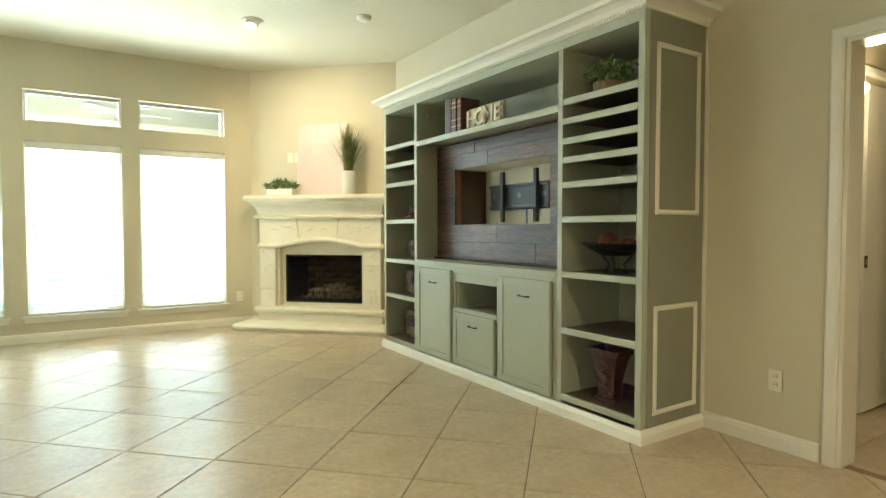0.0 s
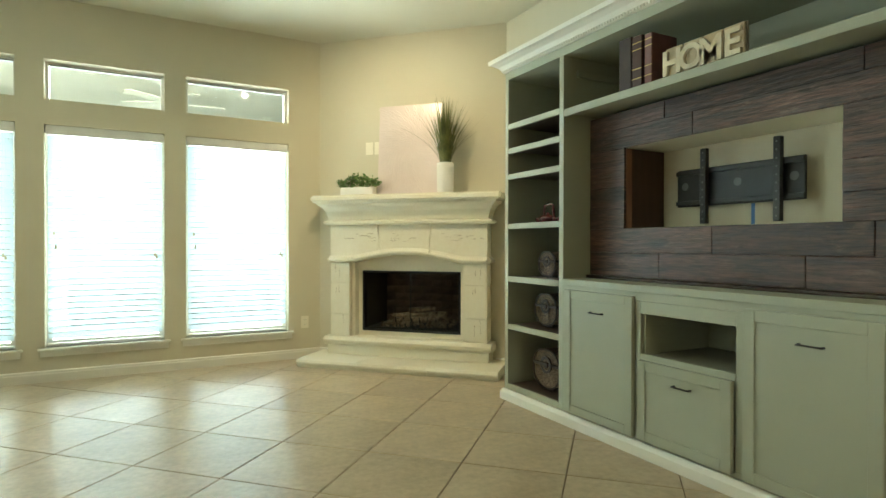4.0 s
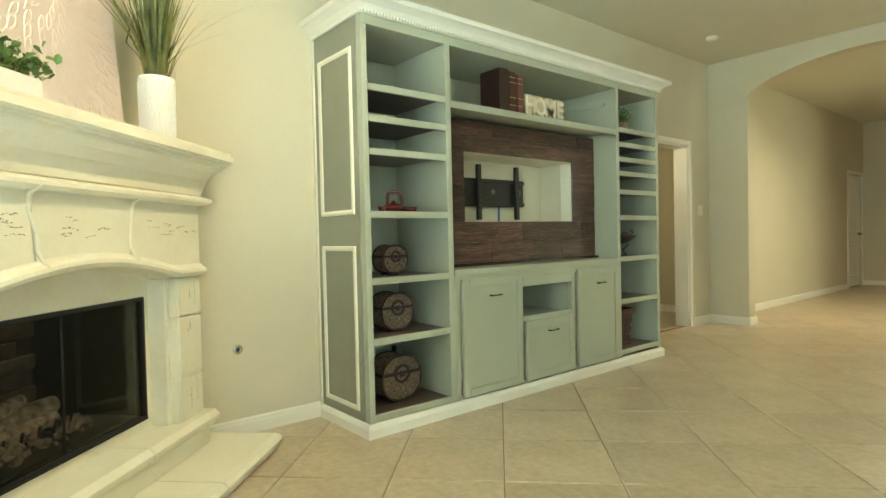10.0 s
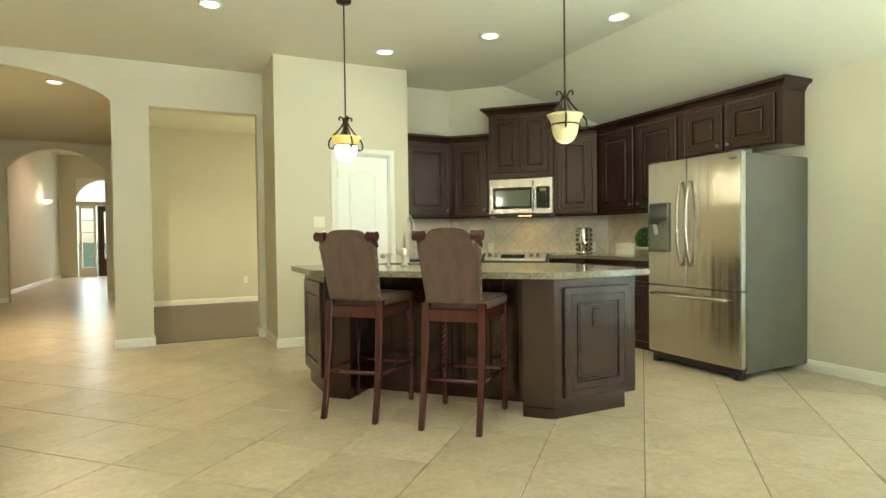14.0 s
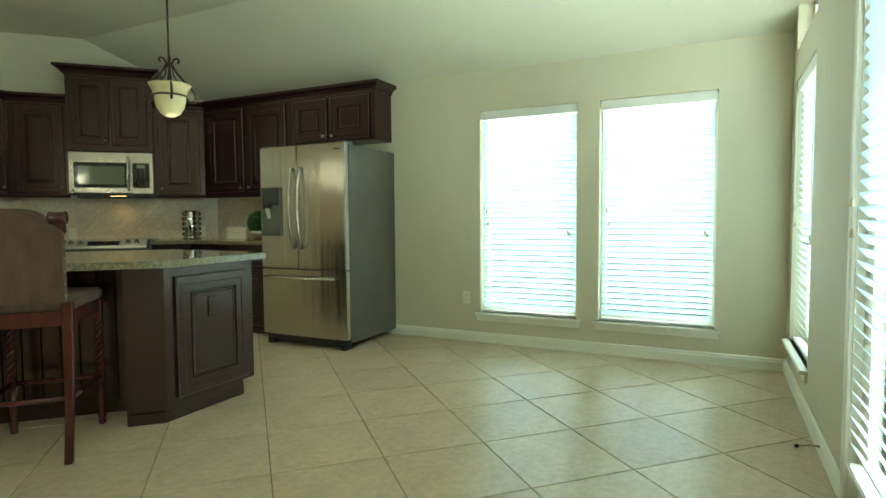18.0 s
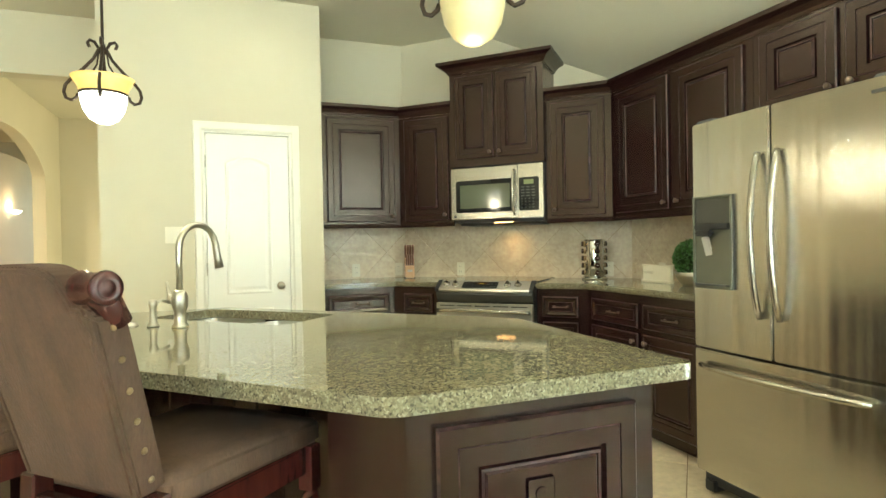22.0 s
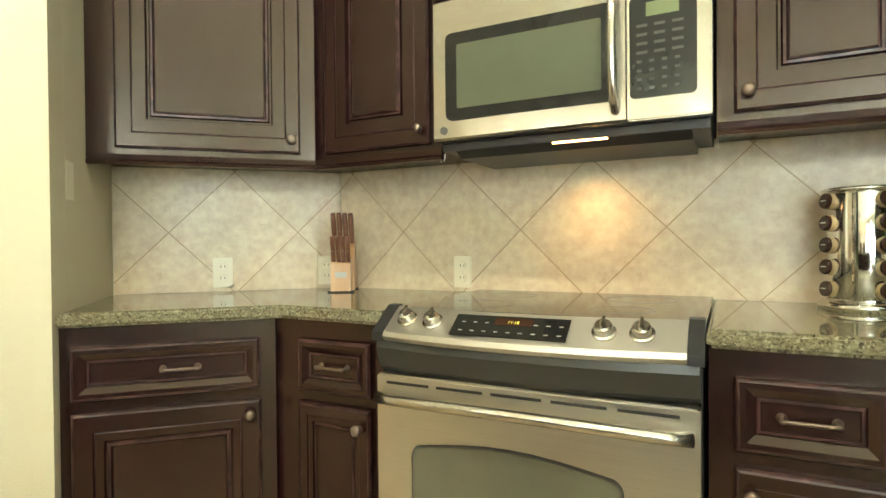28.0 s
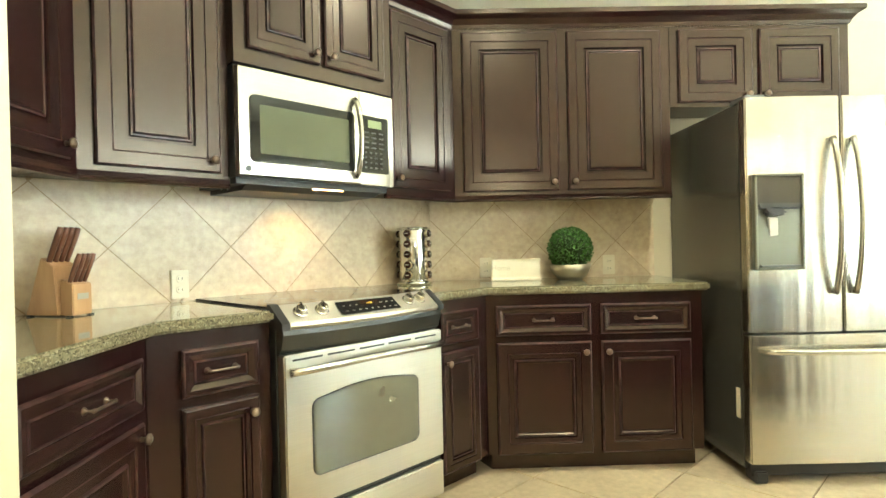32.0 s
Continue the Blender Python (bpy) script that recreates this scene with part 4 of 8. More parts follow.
# hearth: three slabs with rounded nosing
for a, b in ((-0.905, -0.325), (-0.321, 0.306), (0.310, 0.905)):
    prof = [(BK, 0.0), (-0.480, 0.0), (-0.485, 0.022), (-0.502, 0.034), (-0.505, 0.052), (-0.490, 0.070), (-0.46, 0.075), (BK, 0.075)]
    bm = bmesh.new()
    l = [bm.verts.new((a, y, z)) for y, z in prof]
    r = [bm.verts.new((b, y, z)) for y, z in prof]
    bm.faces.new(l), bm.faces.new(r[::-1])
    for i in range(len(prof)):
        bm.faces.new((l[i], r[i], r[(i + 1) % len(prof)], l[(i + 1) % len(prof)]))
    bmesh.ops.recalc_face_normals(bm, faces=bm.faces)
    part("hearth_slab", bm, M_STONE, fp)
block("plinth", -0.765, 0.765, -0.185, BK, 0.0755, 0.165)
for a, b in ((-0.775, -0.252), (-0.249, 0.242), (0.245, 0.775)):
    prof = [(BK, 0.1655), (-0.195, 0.1655), (-0.20, 0.185), (-0.222, 0.195), (-0.225, 0.215), (-0.20, 0.24), (BK, 0.24)]
    bm = bmesh.new()
    e = 0.015 if a < -0.5 else 0.0
    f = 0.015 if b > 0.5 else 0.0
    l = [bm.verts.new((a - e, y, z)) for y, z in prof]
    r = [bm.verts.new((b + f, y, z)) for y, z in prof]
    bm.faces.new(l), bm.faces.new(r[::-1])
    for i in range(len(prof)):
        bm.faces.new((l[i], r[i], r[(i + 1) % len(prof)], l[(i + 1) % len(prof)]))
    bmesh.ops.recalc_face_normals(bm, faces=bm.faces)
    part("ledge", bm, M_STONE, fp)

# piers of three blocks each
for s in (-1, 1):
    for z0, z1 in ((0.2405, 0.4455), (0.447, 0.7355), (0.737, 0.921)):
        a, b = sorted((s * 0.545, s * 0.745))
        pier = block("pier_block", a, b, -0.165, BK, z0, z1, 0.007)
        pitted(a + 0.05, b - 0.05, z0 + 0.03, z1 - 0.03, -0.1655, 2, int(z0 * 100) + s, pier, flat=False)
    a, b = sorted((s * 0.515, s * 0.5445))
    block("pier_return", a, b, -0.12, BK, 0.2405, 0.921, 0.004)

# inner slab round the firebox
bm = wall_bm(1.03, 1.02, 0.03, [(0.515 - 0.475, 0.515 + 0.475, 0.285, 0.845)], z0=0.2405)
part("inner_slab", moved(bm, pose(-0.515, -0.035, 0)), M_STONE, fp, "pale flat stone round the firebox")

# frieze with a low arch cut out below, in three stones
ARC = [(-0.52 + 1.04 * i / 24, 0.945 + 0.075 * math.sin(math.pi * i / 24)) for i in range(25)]


def arc_z(x):
    return 0.945 + (0.075 * math.sin(math.pi * (x + 0.52) / 1.04) if abs(x) < 0.52 else 0.0)


for a, b, c, d in ((-0.745, -0.255, -0.745, -0.275), (-0.245, 0.21, -0.265, 0.235), (0.22, 0.745, 0.245, 0.745)):
    n = 14
    low = [(a + (b - a) * i / n, arc_z(a + (b - a) * i / n) + 0.02) for i in range(n + 1)]
    poly = low + [(d, 1.268), (c, 1.268)]
    bm = upright(prism(poly, -0.165, BK))
    st = part("frieze_stone", bm, M_STONE, fp)
    pitted(min(a, c) + 0.06, max(b, d) - 0.06, 1.10, 1.20, -0.1655, 9, int(a * 100), st)
for a, c in ((-0.25, -0.27), (0.215, 0.24)):
    part("joint_ridge", tube([(a + 0.016, -0.198, arc_z(a) + 0.012), (a + 0.014, -0.178, arc_z(a) + 0.034), (a + 0.004, -0.166, 1.07), (a + 0.003, -0.167, 1.13), (c - 0.005, -0.166, 1.20), (c - 0.002, -0.169, 1.255), (c, -0.194, 1.270), (c + 0.001, -0.215, 1.289), (c + 0.001, -0.198, 1.303)], [0.006, 0.007, 0.008, 0.0075, 0.007, 0.008, 0.007, 0.007, 0.006], 7), M_STONE, fp, "raised mortar joint", smooth=True)

# arch moulding
prof = [(0.0, 0.0), (0.022, 0.006), (0.036, 0.022), (0.034, 0.036), (0.018, 0.046), (0.012, 0.056), (0.0, 0.06)]
xs = [-0.745 + 1.49 * i / 60 for i in range(61)]
bm = bmesh.new()
rows = [[bm.verts.new((x, -0.165 - o, arc_z(x) - 0.022 + u)) for o, u in prof] + [bm.verts.new((x, -0.03, arc_z(x) + 0.038)), bm.verts.new((x, -0.03, arc_z(x) - 0.022))] for x in xs]
for a, b in zip(rows, rows[1:]):
    for k in range(len(a)):
        bm.faces.new((a[k], a[(k + 1) % len(a)], b[(k + 1) % len(b)], b[k]))
bm.faces.new(rows[0]), bm.faces.new(rows[-1][::-1])
bmesh.ops.recalc_face_normals(bm, faces=bm.faces)
part("arch_moulding", bm, M_STONE, fp, smooth=False)
for s in (-1, 1):
    pts = [(s * 0.745, -0.165), (s * 0.745, BK)]
    bm = sweep([(o, 0.923 + u) for o, u in prof], pts if s > 0 else pts[::-1])
    part("arch_moulding_return", bm, M_STONE, fp)

# shelf moulding, cove and mantel shelf
MB = [(0.745, BK), (0.745, -0.165), (-0.745, -0.165), (-0.745, BK)][::-1]
part("shelf_moulding", sweep([(0.0, 1.268), (0.03, 1.270), (0.048, 1.282), (0.050, 1.296), (0.03, 1.306), (0.012, 1.312), (0.0, 1.312)], MB), M_STONE, fp)
part("frieze_core", box(-0.7445, 0.7445, -0.1645, BK, 1.268, 1.515), M_STONE, fp)
part("cove", sweep([(0.0, 1.312), (0.012, 1.318), (0.018, 1.345), (0.034, 1.392), (0.062, 1.432), (0.095, 1.456), (0.098, 1.470), (0.0, 1.470)], MB), M_STONE, fp)
part("mantel_shelf", box(-0.886, 0.886, -0.302, BK, 1.4705, 1.536, 0.018, 3), M_STONE, fp, "thick rounded mantel shelf")

# firebox
M_LACQBLK0 = surface("matt_black_enamel", (0.006, 0.006, 0.006), (0.009, 0.009, 0.008), scale=8, rough=0.55)
fb = part("firebox", bmesh.new(), M_BLACK, fp, "black metal firebox with glass doors")
M_FIREBRICK = surface("sooty_firebrick", (0.30, 0.20, 0.155), (0.03, 0.022, 0.018), scale=5, rough=0.95, bump=0.4, bump_scale=40, vary=0.5)
M_ASH = surface("ash_and_log", (0.46, 0.36, 0.27), (0.09, 0.065, 0.05), scale=30, rough=0.95, bump=0.5, bump_scale=60)
bm = box(-0.475, -0.458, -0.046, 0.0, 0.285, 0.845, 0.003)
for a in ((0.458, 0.475, -0.046, 0.0, 0.285, 0.845), (-0.458, 0.458, -0.046, 0.0, 0.828, 0.845), (-0.458, 0.458, -0.046, 0.0, 0.285, 0.305), (-0.004, 0.004, -0.036, -0.024, 0.305, 0.828), (-0.47, 0.47, -0.054, -0.02, 0.290, 0.298)):
    box(*a, 0.003, bm=bm)
part("door_frame", bm, M_LACQBLK0, fb)
gd = part("glass_door", box(-0.458, 0.458, -0.032, -0.028, 0.305, 0.828), clear_glass("smoked_glass", (0.84, 0.84, 0.81), ior=1.17), fb)
part("shell", moved(wall_bm(0.94, 0.84, 0.02, (), 0.29), pose(-0.47, 0.50, 0)), M_FIREBRICK, fb)
bm = box(-0.47, -0.452, 0.0, 0.5, 0.29, 0.84)
for a in ((0.452, 0.47, 0.0, 0.5, 0.29, 0.84), (-0.452, 0.452, 0.0, 0.5, 0.82, 0.84), (-0.452, 0.452, 0.0, 0.5, 0.29, 0.31)):
    box(*a, bm=bm)
part("lining", bm, M_LACQBLK0, fb)
fbrick = None
for r in range(6):
    for c in range(4):
        x = -0.30 + c * 0.2 + (0.1 if r % 2 else 0.0) - 0.05
        mm = pose(x, 0.485, 0.345 + r * 0.072)
        if fbrick is None:
            fbrick = part("brick", box(-0.094, 0.094, -0.012, 0.012, -0.031, 0.031, 0.003, 1), M_FIREBRICK, fb, m=mm)
        else:
            again(fbrick, mm)
for i, (x, y, z, a, l, r) in enumerate(((-0.1, 0.22, 0.40, 12, 0.24, 0.035), (0.12, 0.26, 0.41, -18, 0.22, 0.04), (0.0, 0.18, 0.37, 5, 0.30, 0.03), (0.02, 0.24, 0.46, 30, 0.2, 0.03))):
    d = Vector((math.cos(radians(a)), math.sin(radians(a)) * 0.5, 0.05))
    part("log", tube([Vector((x, y, z)) - d * l * 0.7, Vector((x, y, z)), Vector((x, y, z)) + d * l * 0.7], [r * 0.9, r * 1.1, r * 0.85], 9), M_ASH, fb, "pale ceramic log")
for k in range(6):
    part("grate_bar", tube([(-0.2 + k * 0.08, 0.10, 0.40), (-0.2 + k * 0.08, 0.12, 0.33), (-0.2 + k * 0.08, 0.36, 0.33)], 0.007, 6), M_BLACK, fb)
rnd = random.Random(5)
bm = bmesh.new()
for _ in range(170):
    x, y = rnd.uniform(-0.33, 0.33), rnd.uniform(0.06, 0.4)
    q = Euler((rnd.uniform(0, 3), rnd.uniform(0, 3), 0)).to_matrix().to_4x4()
    s = rnd.uniform(0.008, 0.022)
    join(bm, moved(box(-s, s, -s * 0.7, s * 0.7, -s * 0.5, s * 0.5), Matrix.Translation((x, y, 0.315 + rnd.uniform(0, 0.05))) @ q))
part("embers", bm, M_ASH, fb, "heap of grey embers").data.name = "embers"

# ---- things on the mantel ----
M_VASE = surface("white_ceramic", (0.78, 0.76, 0.70), (0.74, 0.72, 0.66), scale=8, rough=0.35)
M_GRASS = surface("grass_blade", (0.185, 0.185, 0.050), (0.055, 0.078, 0.020), scale=9, rough=0.55, spread=(0.35, 0.65))
M_LEAFG = surface("boxwood_leaf", (0.17, 0.27, 0.055), (0.06, 0.115, 0.028), scale=18, rough=0.45, spread=(0.3, 0.7))
M_STEM = surface("plant_stem", (0.05, 0.06, 0.02), rough=0.8)


def leaf_heap(rnd, n, place, size, flat=0.6):
    """Many small folded leaves; place() gives the centre of each."""
    bm = bmesh.new()
    for _ in range(n):
        c = Vector(place())
        q = Euler((rnd.uniform(-1.2, 1.2), rnd.uniform(-1.2, 1.2), rnd.uniform(0, 6.3))).to_matrix()
        s = size * rnd.uniform(0.6, 1.25)
        v = [bm.verts.new(c + q @ Vector(p) * s) for p in ((-1, 0, 0), (-0.3, -flat, 0.18), (0.5, -flat * 0.8, 0.2), (1, 0, 0), (0.5, flat * 0.8, 0.2), (-0.3, flat, 0.18), (-0.3, 0, -0.05), (0.5, 0, -0.05))]
        for f in ((0, 1, 6), (1, 2, 7, 6), (2, 3, 7), (3, 4, 7), (4, 5, 6, 7), (5, 0, 6)):
            bm.faces.new([v[i] for i in f])
    return bm


MT = 1.537
gv2 = thing("grass_vase", DIAG @ pose(0.38, -0.20, MT), "tall white textured vase with green ornamental grass", "vase")
bm = lathe([(0.0, 0.0), (0.062, 0.0), (0.068, 0.01), (0.072, 0.25), (0.070, 0.258), (0.064, 0.255), (0.062, 0.05), (0.0, 0.05)], 36)
part("vase", bm, M_VASE, gv2, smooth=True)
bm = bmesh.new()
for k in range(30):
    for d in (1, -1):
        pts = []
        for i in range(7):
            a = 2 * math.pi * k / 30 + d * i * 0.11
            z = 0.02 + i * 0.036
            r = 0.0682 + 0.004 * z / 0.25
            pts.append((r * math.cos(a), r * math.sin(a), z))
        join(bm, tube(pts, 0.0034, 4, cap=False))
part("relief", bm, M_VASE, gv2, "woven relief pattern")
rnd = random.Random(11)
bm = bmesh.new()
for k in range(330):
    a, lean, h = rnd.uniform(0, 2 * math.pi), abs(rnd.gauss(0, 0.21)), rnd.uniform(0.32, 0.62)
    if k % 15 == 0:
        lean, h = rnd.uniform(0.45, 0.95), rnd.uniform(0.38, 0.58)
    r0 = rnd.uniform(0, 0.045)
    w = rnd.uniform(0.0028, 0.0055)
    side = Vector((-math.sin(a), math.cos(a), 0))
    prev = None
    for i in range(7):
        f = i / 6
        c = Vector((math.cos(a), math.sin(a), 0)) * (r0 + lean * h * f ** 1.7) + Vector((0, 0, 0.20 + h * f - lean * lean * h * 0.3 * f * f))
        c.y = min(c.y, 0.16)
        ww = w * (1 - f ** 2.2) + 0.0003
        cur = (bm.verts.new(c - side * ww), bm.verts.new(c + side * ww))
        if prev:
            bm.faces.new((prev[0], prev[1], cur[1], cur[0]))
        prev = cur
part("grass", bm, M_GRASS, gv2, "tuft of long thin green blades")

pl = thing("mantel_planter", DIAG @ pose(-0.445, -0.20, MT), "white rectangular planter filled with small green leaves", "planter")
bm = box(-0.16, 0.16, -0.045, 0.045, 0.0, 0.068, 0.006)
part("trough", bm, M_VASE, pl)
rnd = random.Random(3)


def _pl():
    x = rnd.uniform(-0.20, 0.20)
    return (x, rnd.gauss(0, 0.035), 0.075 + rnd.random() ** 0.8 * (0.10 - 0.25 * abs(x) + (0.03 if rnd.random() > 0.85 else 0)))


part("foliage", leaf_heap(rnd, 330, _pl, 0.0165, 0.7), M_LEAFG, pl)
bm = bmesh.new()
for _ in range(40):
    x = rnd.uniform(-0.13, 0.13)
    join(bm, tube([(x, 0, 0.06), (x + rnd.uniform(-0.05, 0.05), rnd.uniform(-0.04, 0.04), rnd.uniform(0.10, 0.16))], 0.0012, 4))
part("twig_bundle", bm, M_STEM, pl)

M_ART = surface("pearl_art_panel", (0.70, 0.60, 0.55), (0.62, 0.52, 0.475), scale=2, rough=0.33, metal=0.25, bump=0.03, bump_scale=40, rough_var=0.1)
art = thing("art_panel", DIAG @ pose(0.0, -0.105, MT + 0.004, -4.5, 0, 0), "pearly pink art panel with a sunburst petal relief", "wall art")
part("panel", box(-0.30, 0.30, 0.0, 0.03, 0.0, 0.825, 0.003), M_ART, art)
rnd = random.Random(8)
bm = bmesh.new()
for ring in range(12):
    r0 = 0.030 + ring * 0.040
    n = int(7 + ring * 2.7)
    for k in range(n):
        a = 2 * math.pi * (k + 0.5 * (ring % 2) + rnd.uniform(-0.12, 0.12)) / n + ring * 0.16
        c = Vector((0.03 + r0 * math.cos(a), 0, 0.47 + r0 * math.sin(a)))
        if abs(c.x) > 0.268 or not 0.04 < c.z < 0.785:
            continue
        d = Vector((math.cos(a + 0.42), 0, math.sin(a + 0.42)))
        s = Vector((-d.z, 0, d.x))
        L, W = 0.044 + ring * 0.0012, 0.012 + ring * 0.0004
        # a rim of low ridge on both sides of the petal, meeting at its tip
        for side in (-1, 1):
            prev = None
            for i in range(7):
                f = i / 6
                mid = c + d * L * (1.5 * f - 0.6) + s * side * W * math.sin(math.pi * f ** 0.8) + s * 0.006 * math.sin(math.pi * f)
                wd = 0.0028 * (0.5 + math.sin(math.pi * f))
                cur = [bm.verts.new(mid + s * side * wd), bm.verts.new(mid + Vector((0, -0.0032, 0))), bm.verts.new(mid - s * side * wd * 1.6)]
                if prev:
                    for q in range(2):
                        bm.faces.new((prev[q], prev[q + 1], cur[q + 1], cur[q]))
                prev = cur
bm.normal_update()
for f in bm.faces:
    if f.normal.y > 0:
        f.normal_flip()
part("petal_relief", moved(bm, pose(0, -0.0006, 0)), M_ART, art, "raised petals of the relief", smooth=True)

# ---- built-in shelving ----
BC = pose(2.62, 4.31, 0, 0, 0, -90)
bc = thing("built_in_shelving", BC, "sage green built-in shelving wall with cabinets and white crown", "bookcase")
D = 0.55
L0, L1, A0, A1, B0, B1, R0, R1 = -1.455, -1.418, -0.873, -0.832, 0.900, 0.940, 1.490, 1.530
TOPZ = 2.24


def shelf_part(name, *a, mat=None, bevel=0.002, label="", parent=None):
    return part(name, box(*a, bevel, 1), mat or M_SAGE, parent or bc, label)


M_SHELF = surface("dark_shelf_board", (0.075, 0.05, 0.036), (0.05, 0.033, 0.024), scale=4, rough=0.45, stretch=(1, 6, 1), bump=0.05, bump_scale=30)
shelf_part("side_panel", L0, L1, 0.0, D, 0.0, TOPZ)
shelf_part("side_panel", R0, R1, 0.0, D, 0.0, TOPZ)
for a, b in ((A0, A1), (B0, B1)):
    shelf_part("divider", a, b, 0.0, D - 0.012, 0.076, TOPZ)
shelf_part("top_rail", L0, R1, 0.0, D, TOPZ + 0.0005, 2.295)
for a, b, zs in ((L1, A0, (1.926, 1.756, 1.576, 1.231, 0.864, 0.531, 0.111)), (B1, R0, (1.933, 1.816, 1.696, 1.581, 1.431, 1.221, 0.886, 0.539, 0.126))):
    for z in zs:
        s = shelf_part("shelf", a + 0.0005, b - 0.0005, 0.022, D - 0.013, z - 0.016, z, mat=M_SHELF, label="dark stained shelf board")
        shelf_part("shelf_lip", a + 0.0005, b - 0.0005, 0.0, 0.0215, z - 0.034, z + 0.004, mat=M_SAGE, parent=s)
    shelf_part("back_panel", a, b, D - 0.012, D, 0.085, TOPZ)
shelf_part("back_panel", A1, B0, D - 0.012, D, 1.89, TOPZ)
s = shelf_part("shelf", A1 + 0.0005, B0 - 0.0005, 0.022, D - 0.013, 1.89, 1.906)
shelf_part("shelf_lip", A1 + 0.0005, B0 - 0.0005, 0.0, 0.0215, 1.868, 1.912, parent=s)
for x in (A1, B0 - 0.018):
    shelf_part("batten", x, x + 0.018, 0.10, D - 0.02, 2.12, 2.16)

# cabinets below the screen space
ct = shelf_part("cabinet_top", A1 + 0.0005, B0 - 0.0005, -0.012, 0.225, 0.845, 0.882)
shelf_part("top_edge_trim", A1 + 0.0005, B0 - 0.0005, 0.18, 0.215, 0.883, 0.902, mat=M_ESP)
shelf_part("face_frame", A1 + 0.0005, B0 - 0.0005, 0.0, 0.02, 0.80, 0.845)
for x0, x1 in ((A1 + 0.0005, -0.790), (-0.262, -0.226), (0.300, 0.347), (0.868, B0 - 0.0005)):
    shelf_part("face_stile", x0, x1, 0.0, 0.02, 0.1055, 0.7995)
shelf_part("cabinet_back", A1, B0, D - 0.03, D - 0.012, 0.077, 0.845)
shelf_part("cubby_floor", -0.226, 0.300, 0.021, D - 0.031, 0.505, 0.52, mat=M_SAGE_DARK)
for x in (-0.226, 0.288):
    shelf_part("cubby_side", x, x + 0.012, 0.021, D - 0.031, 0.52, 0.80)
shelf_part("cubby_rail", -0.226, 0.300, 0.0, 0.02, 0.498, 0.53)
shelf_part("cubby_rail", -0.226, 0.300, 0.0, 0.02, 0.735, 0.7995)
shelf_part("bottom_rail", A1 + 0.0005, B0 - 0.0005, 0.0, 0.02, 0.077, 0.105)


def shaker(x0, x1, z0, z1, name, hx, hz):
    d = part(name, box(x0, x1, -0.02, -0.001, z0, z1, 0.003, 1), M_SAGE, bc)
    f = 0.05
    bm = box(x0, x0 + f, -0.028, -0.0205, z0, z1, 0.002, 1)
    for a in ((x1 - f, x1, -0.028, -0.0205, z0, z1), (x0 + f, x1 - f, -0.028, -0.0205, z0, z0 + f), (x0 + f, x1 - f, -0.028, -0.0205, z1 - f, z1)):
        box(*a, 0.002, 1, bm=bm)
    part("door_rim", bm, M_SAGE, d)
    bm = tube([(hx - 0.045, -0.028, hz), (hx - 0.045, -0.048, hz), (hx - 0.03, -0.052, hz + 0.001), (hx + 0.03, -0.052, hz + 0.001), (hx + 0.045, -0.048, hz), (hx + 0.045, -0.028, hz)], [0.006, 0.0045, 0.004, 0.004, 0.0045, 0.006], 8)
    part("handle", bm, M_BLACK, d, "dark bronze bar handle", smooth=True)
    return d


shaker(-0.787, -0.260, 0.090, 0.820, "cabinet_door", -0.515, 0.705)
shaker(0.350, 0.865, 0.090, 0.820, "cabinet_door", 0.626, 0.705)
shaker(-0.223, 0.297, 0.095, 0.500, "drawer", 0.05, 0.413)

# wood-clad recess for the screen
M_PLANK = surface("reclaimed_plank", (0.118, 0.060, 0.040), (0.030, 0.018, 0.0135), scale=3.0, rough=0.36, stretch=(0.7, 1, 7), bump=0.35, bump_scale=9, vary=0.7,
                  spread=(0.3, 0.68), fine=(16, 0.9), rough_var=0.25)


def weather(m):
    """Wavy dark grain lines and pale scuffed patches over a board's colour."""
    nt = m.node_tree
    p = nt.nodes["Principled BSDF"]
    col = p.inputs["Base Color"].links[0].from_socket
    g = _noise(nt, 6, 4, 0.55, (0.8, 1, 11))
    g.node.inputs["Distortion"].default_value = 2.4
    lines = _ramp(nt, g, (1.25, 1.2, 1.15), (0.42, 0.40, 0.40), 0.44, 0.58)
    col = _mix(nt, 0.8, col, lines, "MULTIPLY")
    w = _noise(nt, 5, 8, 0.75, (1.3, 1, 4))
    patch = _ramp(nt, w, (0, 0, 0), (0.6, 0.6, 0.6), 0.56, 0.68)
    col = _mix(nt, patch, col, (0.21, 0.135, 0.088))
    nt.links.new(col, p.inputs["Base Color"])


weather(M_PLANK)
M_RAWWOOD = surface("raw_pine_edge", (0.24, 0.11, 0.055), (0.17, 0.08, 0.042), scale=6, rough=0.6, stretch=(4, 4, 0.5))
# brown painted in for the shade deep on the niche's left side
M_NICHESHADE = surface("dark_niche_lining", (0.075, 0.040, 0.022), (0.055, 0.03, 0.017), scale=6, rough=0.7, stretch=(4, 4, 0.5))
NX0, NX1, NZ0, NZ1 = -0.545, 0.608, 1.185, 1.652
rows = [(0.903, 1.043), (1.0435, 1.1835), (1.6535, 1.771), (1.7715, 1.866)]
rnd = random.Random(21)
for z0, z1 in rows:
    x = A1 + 0.002
    while x < B0 - 0.01:
        x2 = min(B0 - 0.002, x + rnd.uniform(0.45, 0.95))
        if B0 - x2 < 0.15:
            x2 = B0 - 0.002
        part("plank", box(x, x2 - 0.002, 0.213 + rnd.uniform(-0.002, 0.002), 0.228, z0, z1, 0.002, 1), M_PLANK, bc)
        x = x2
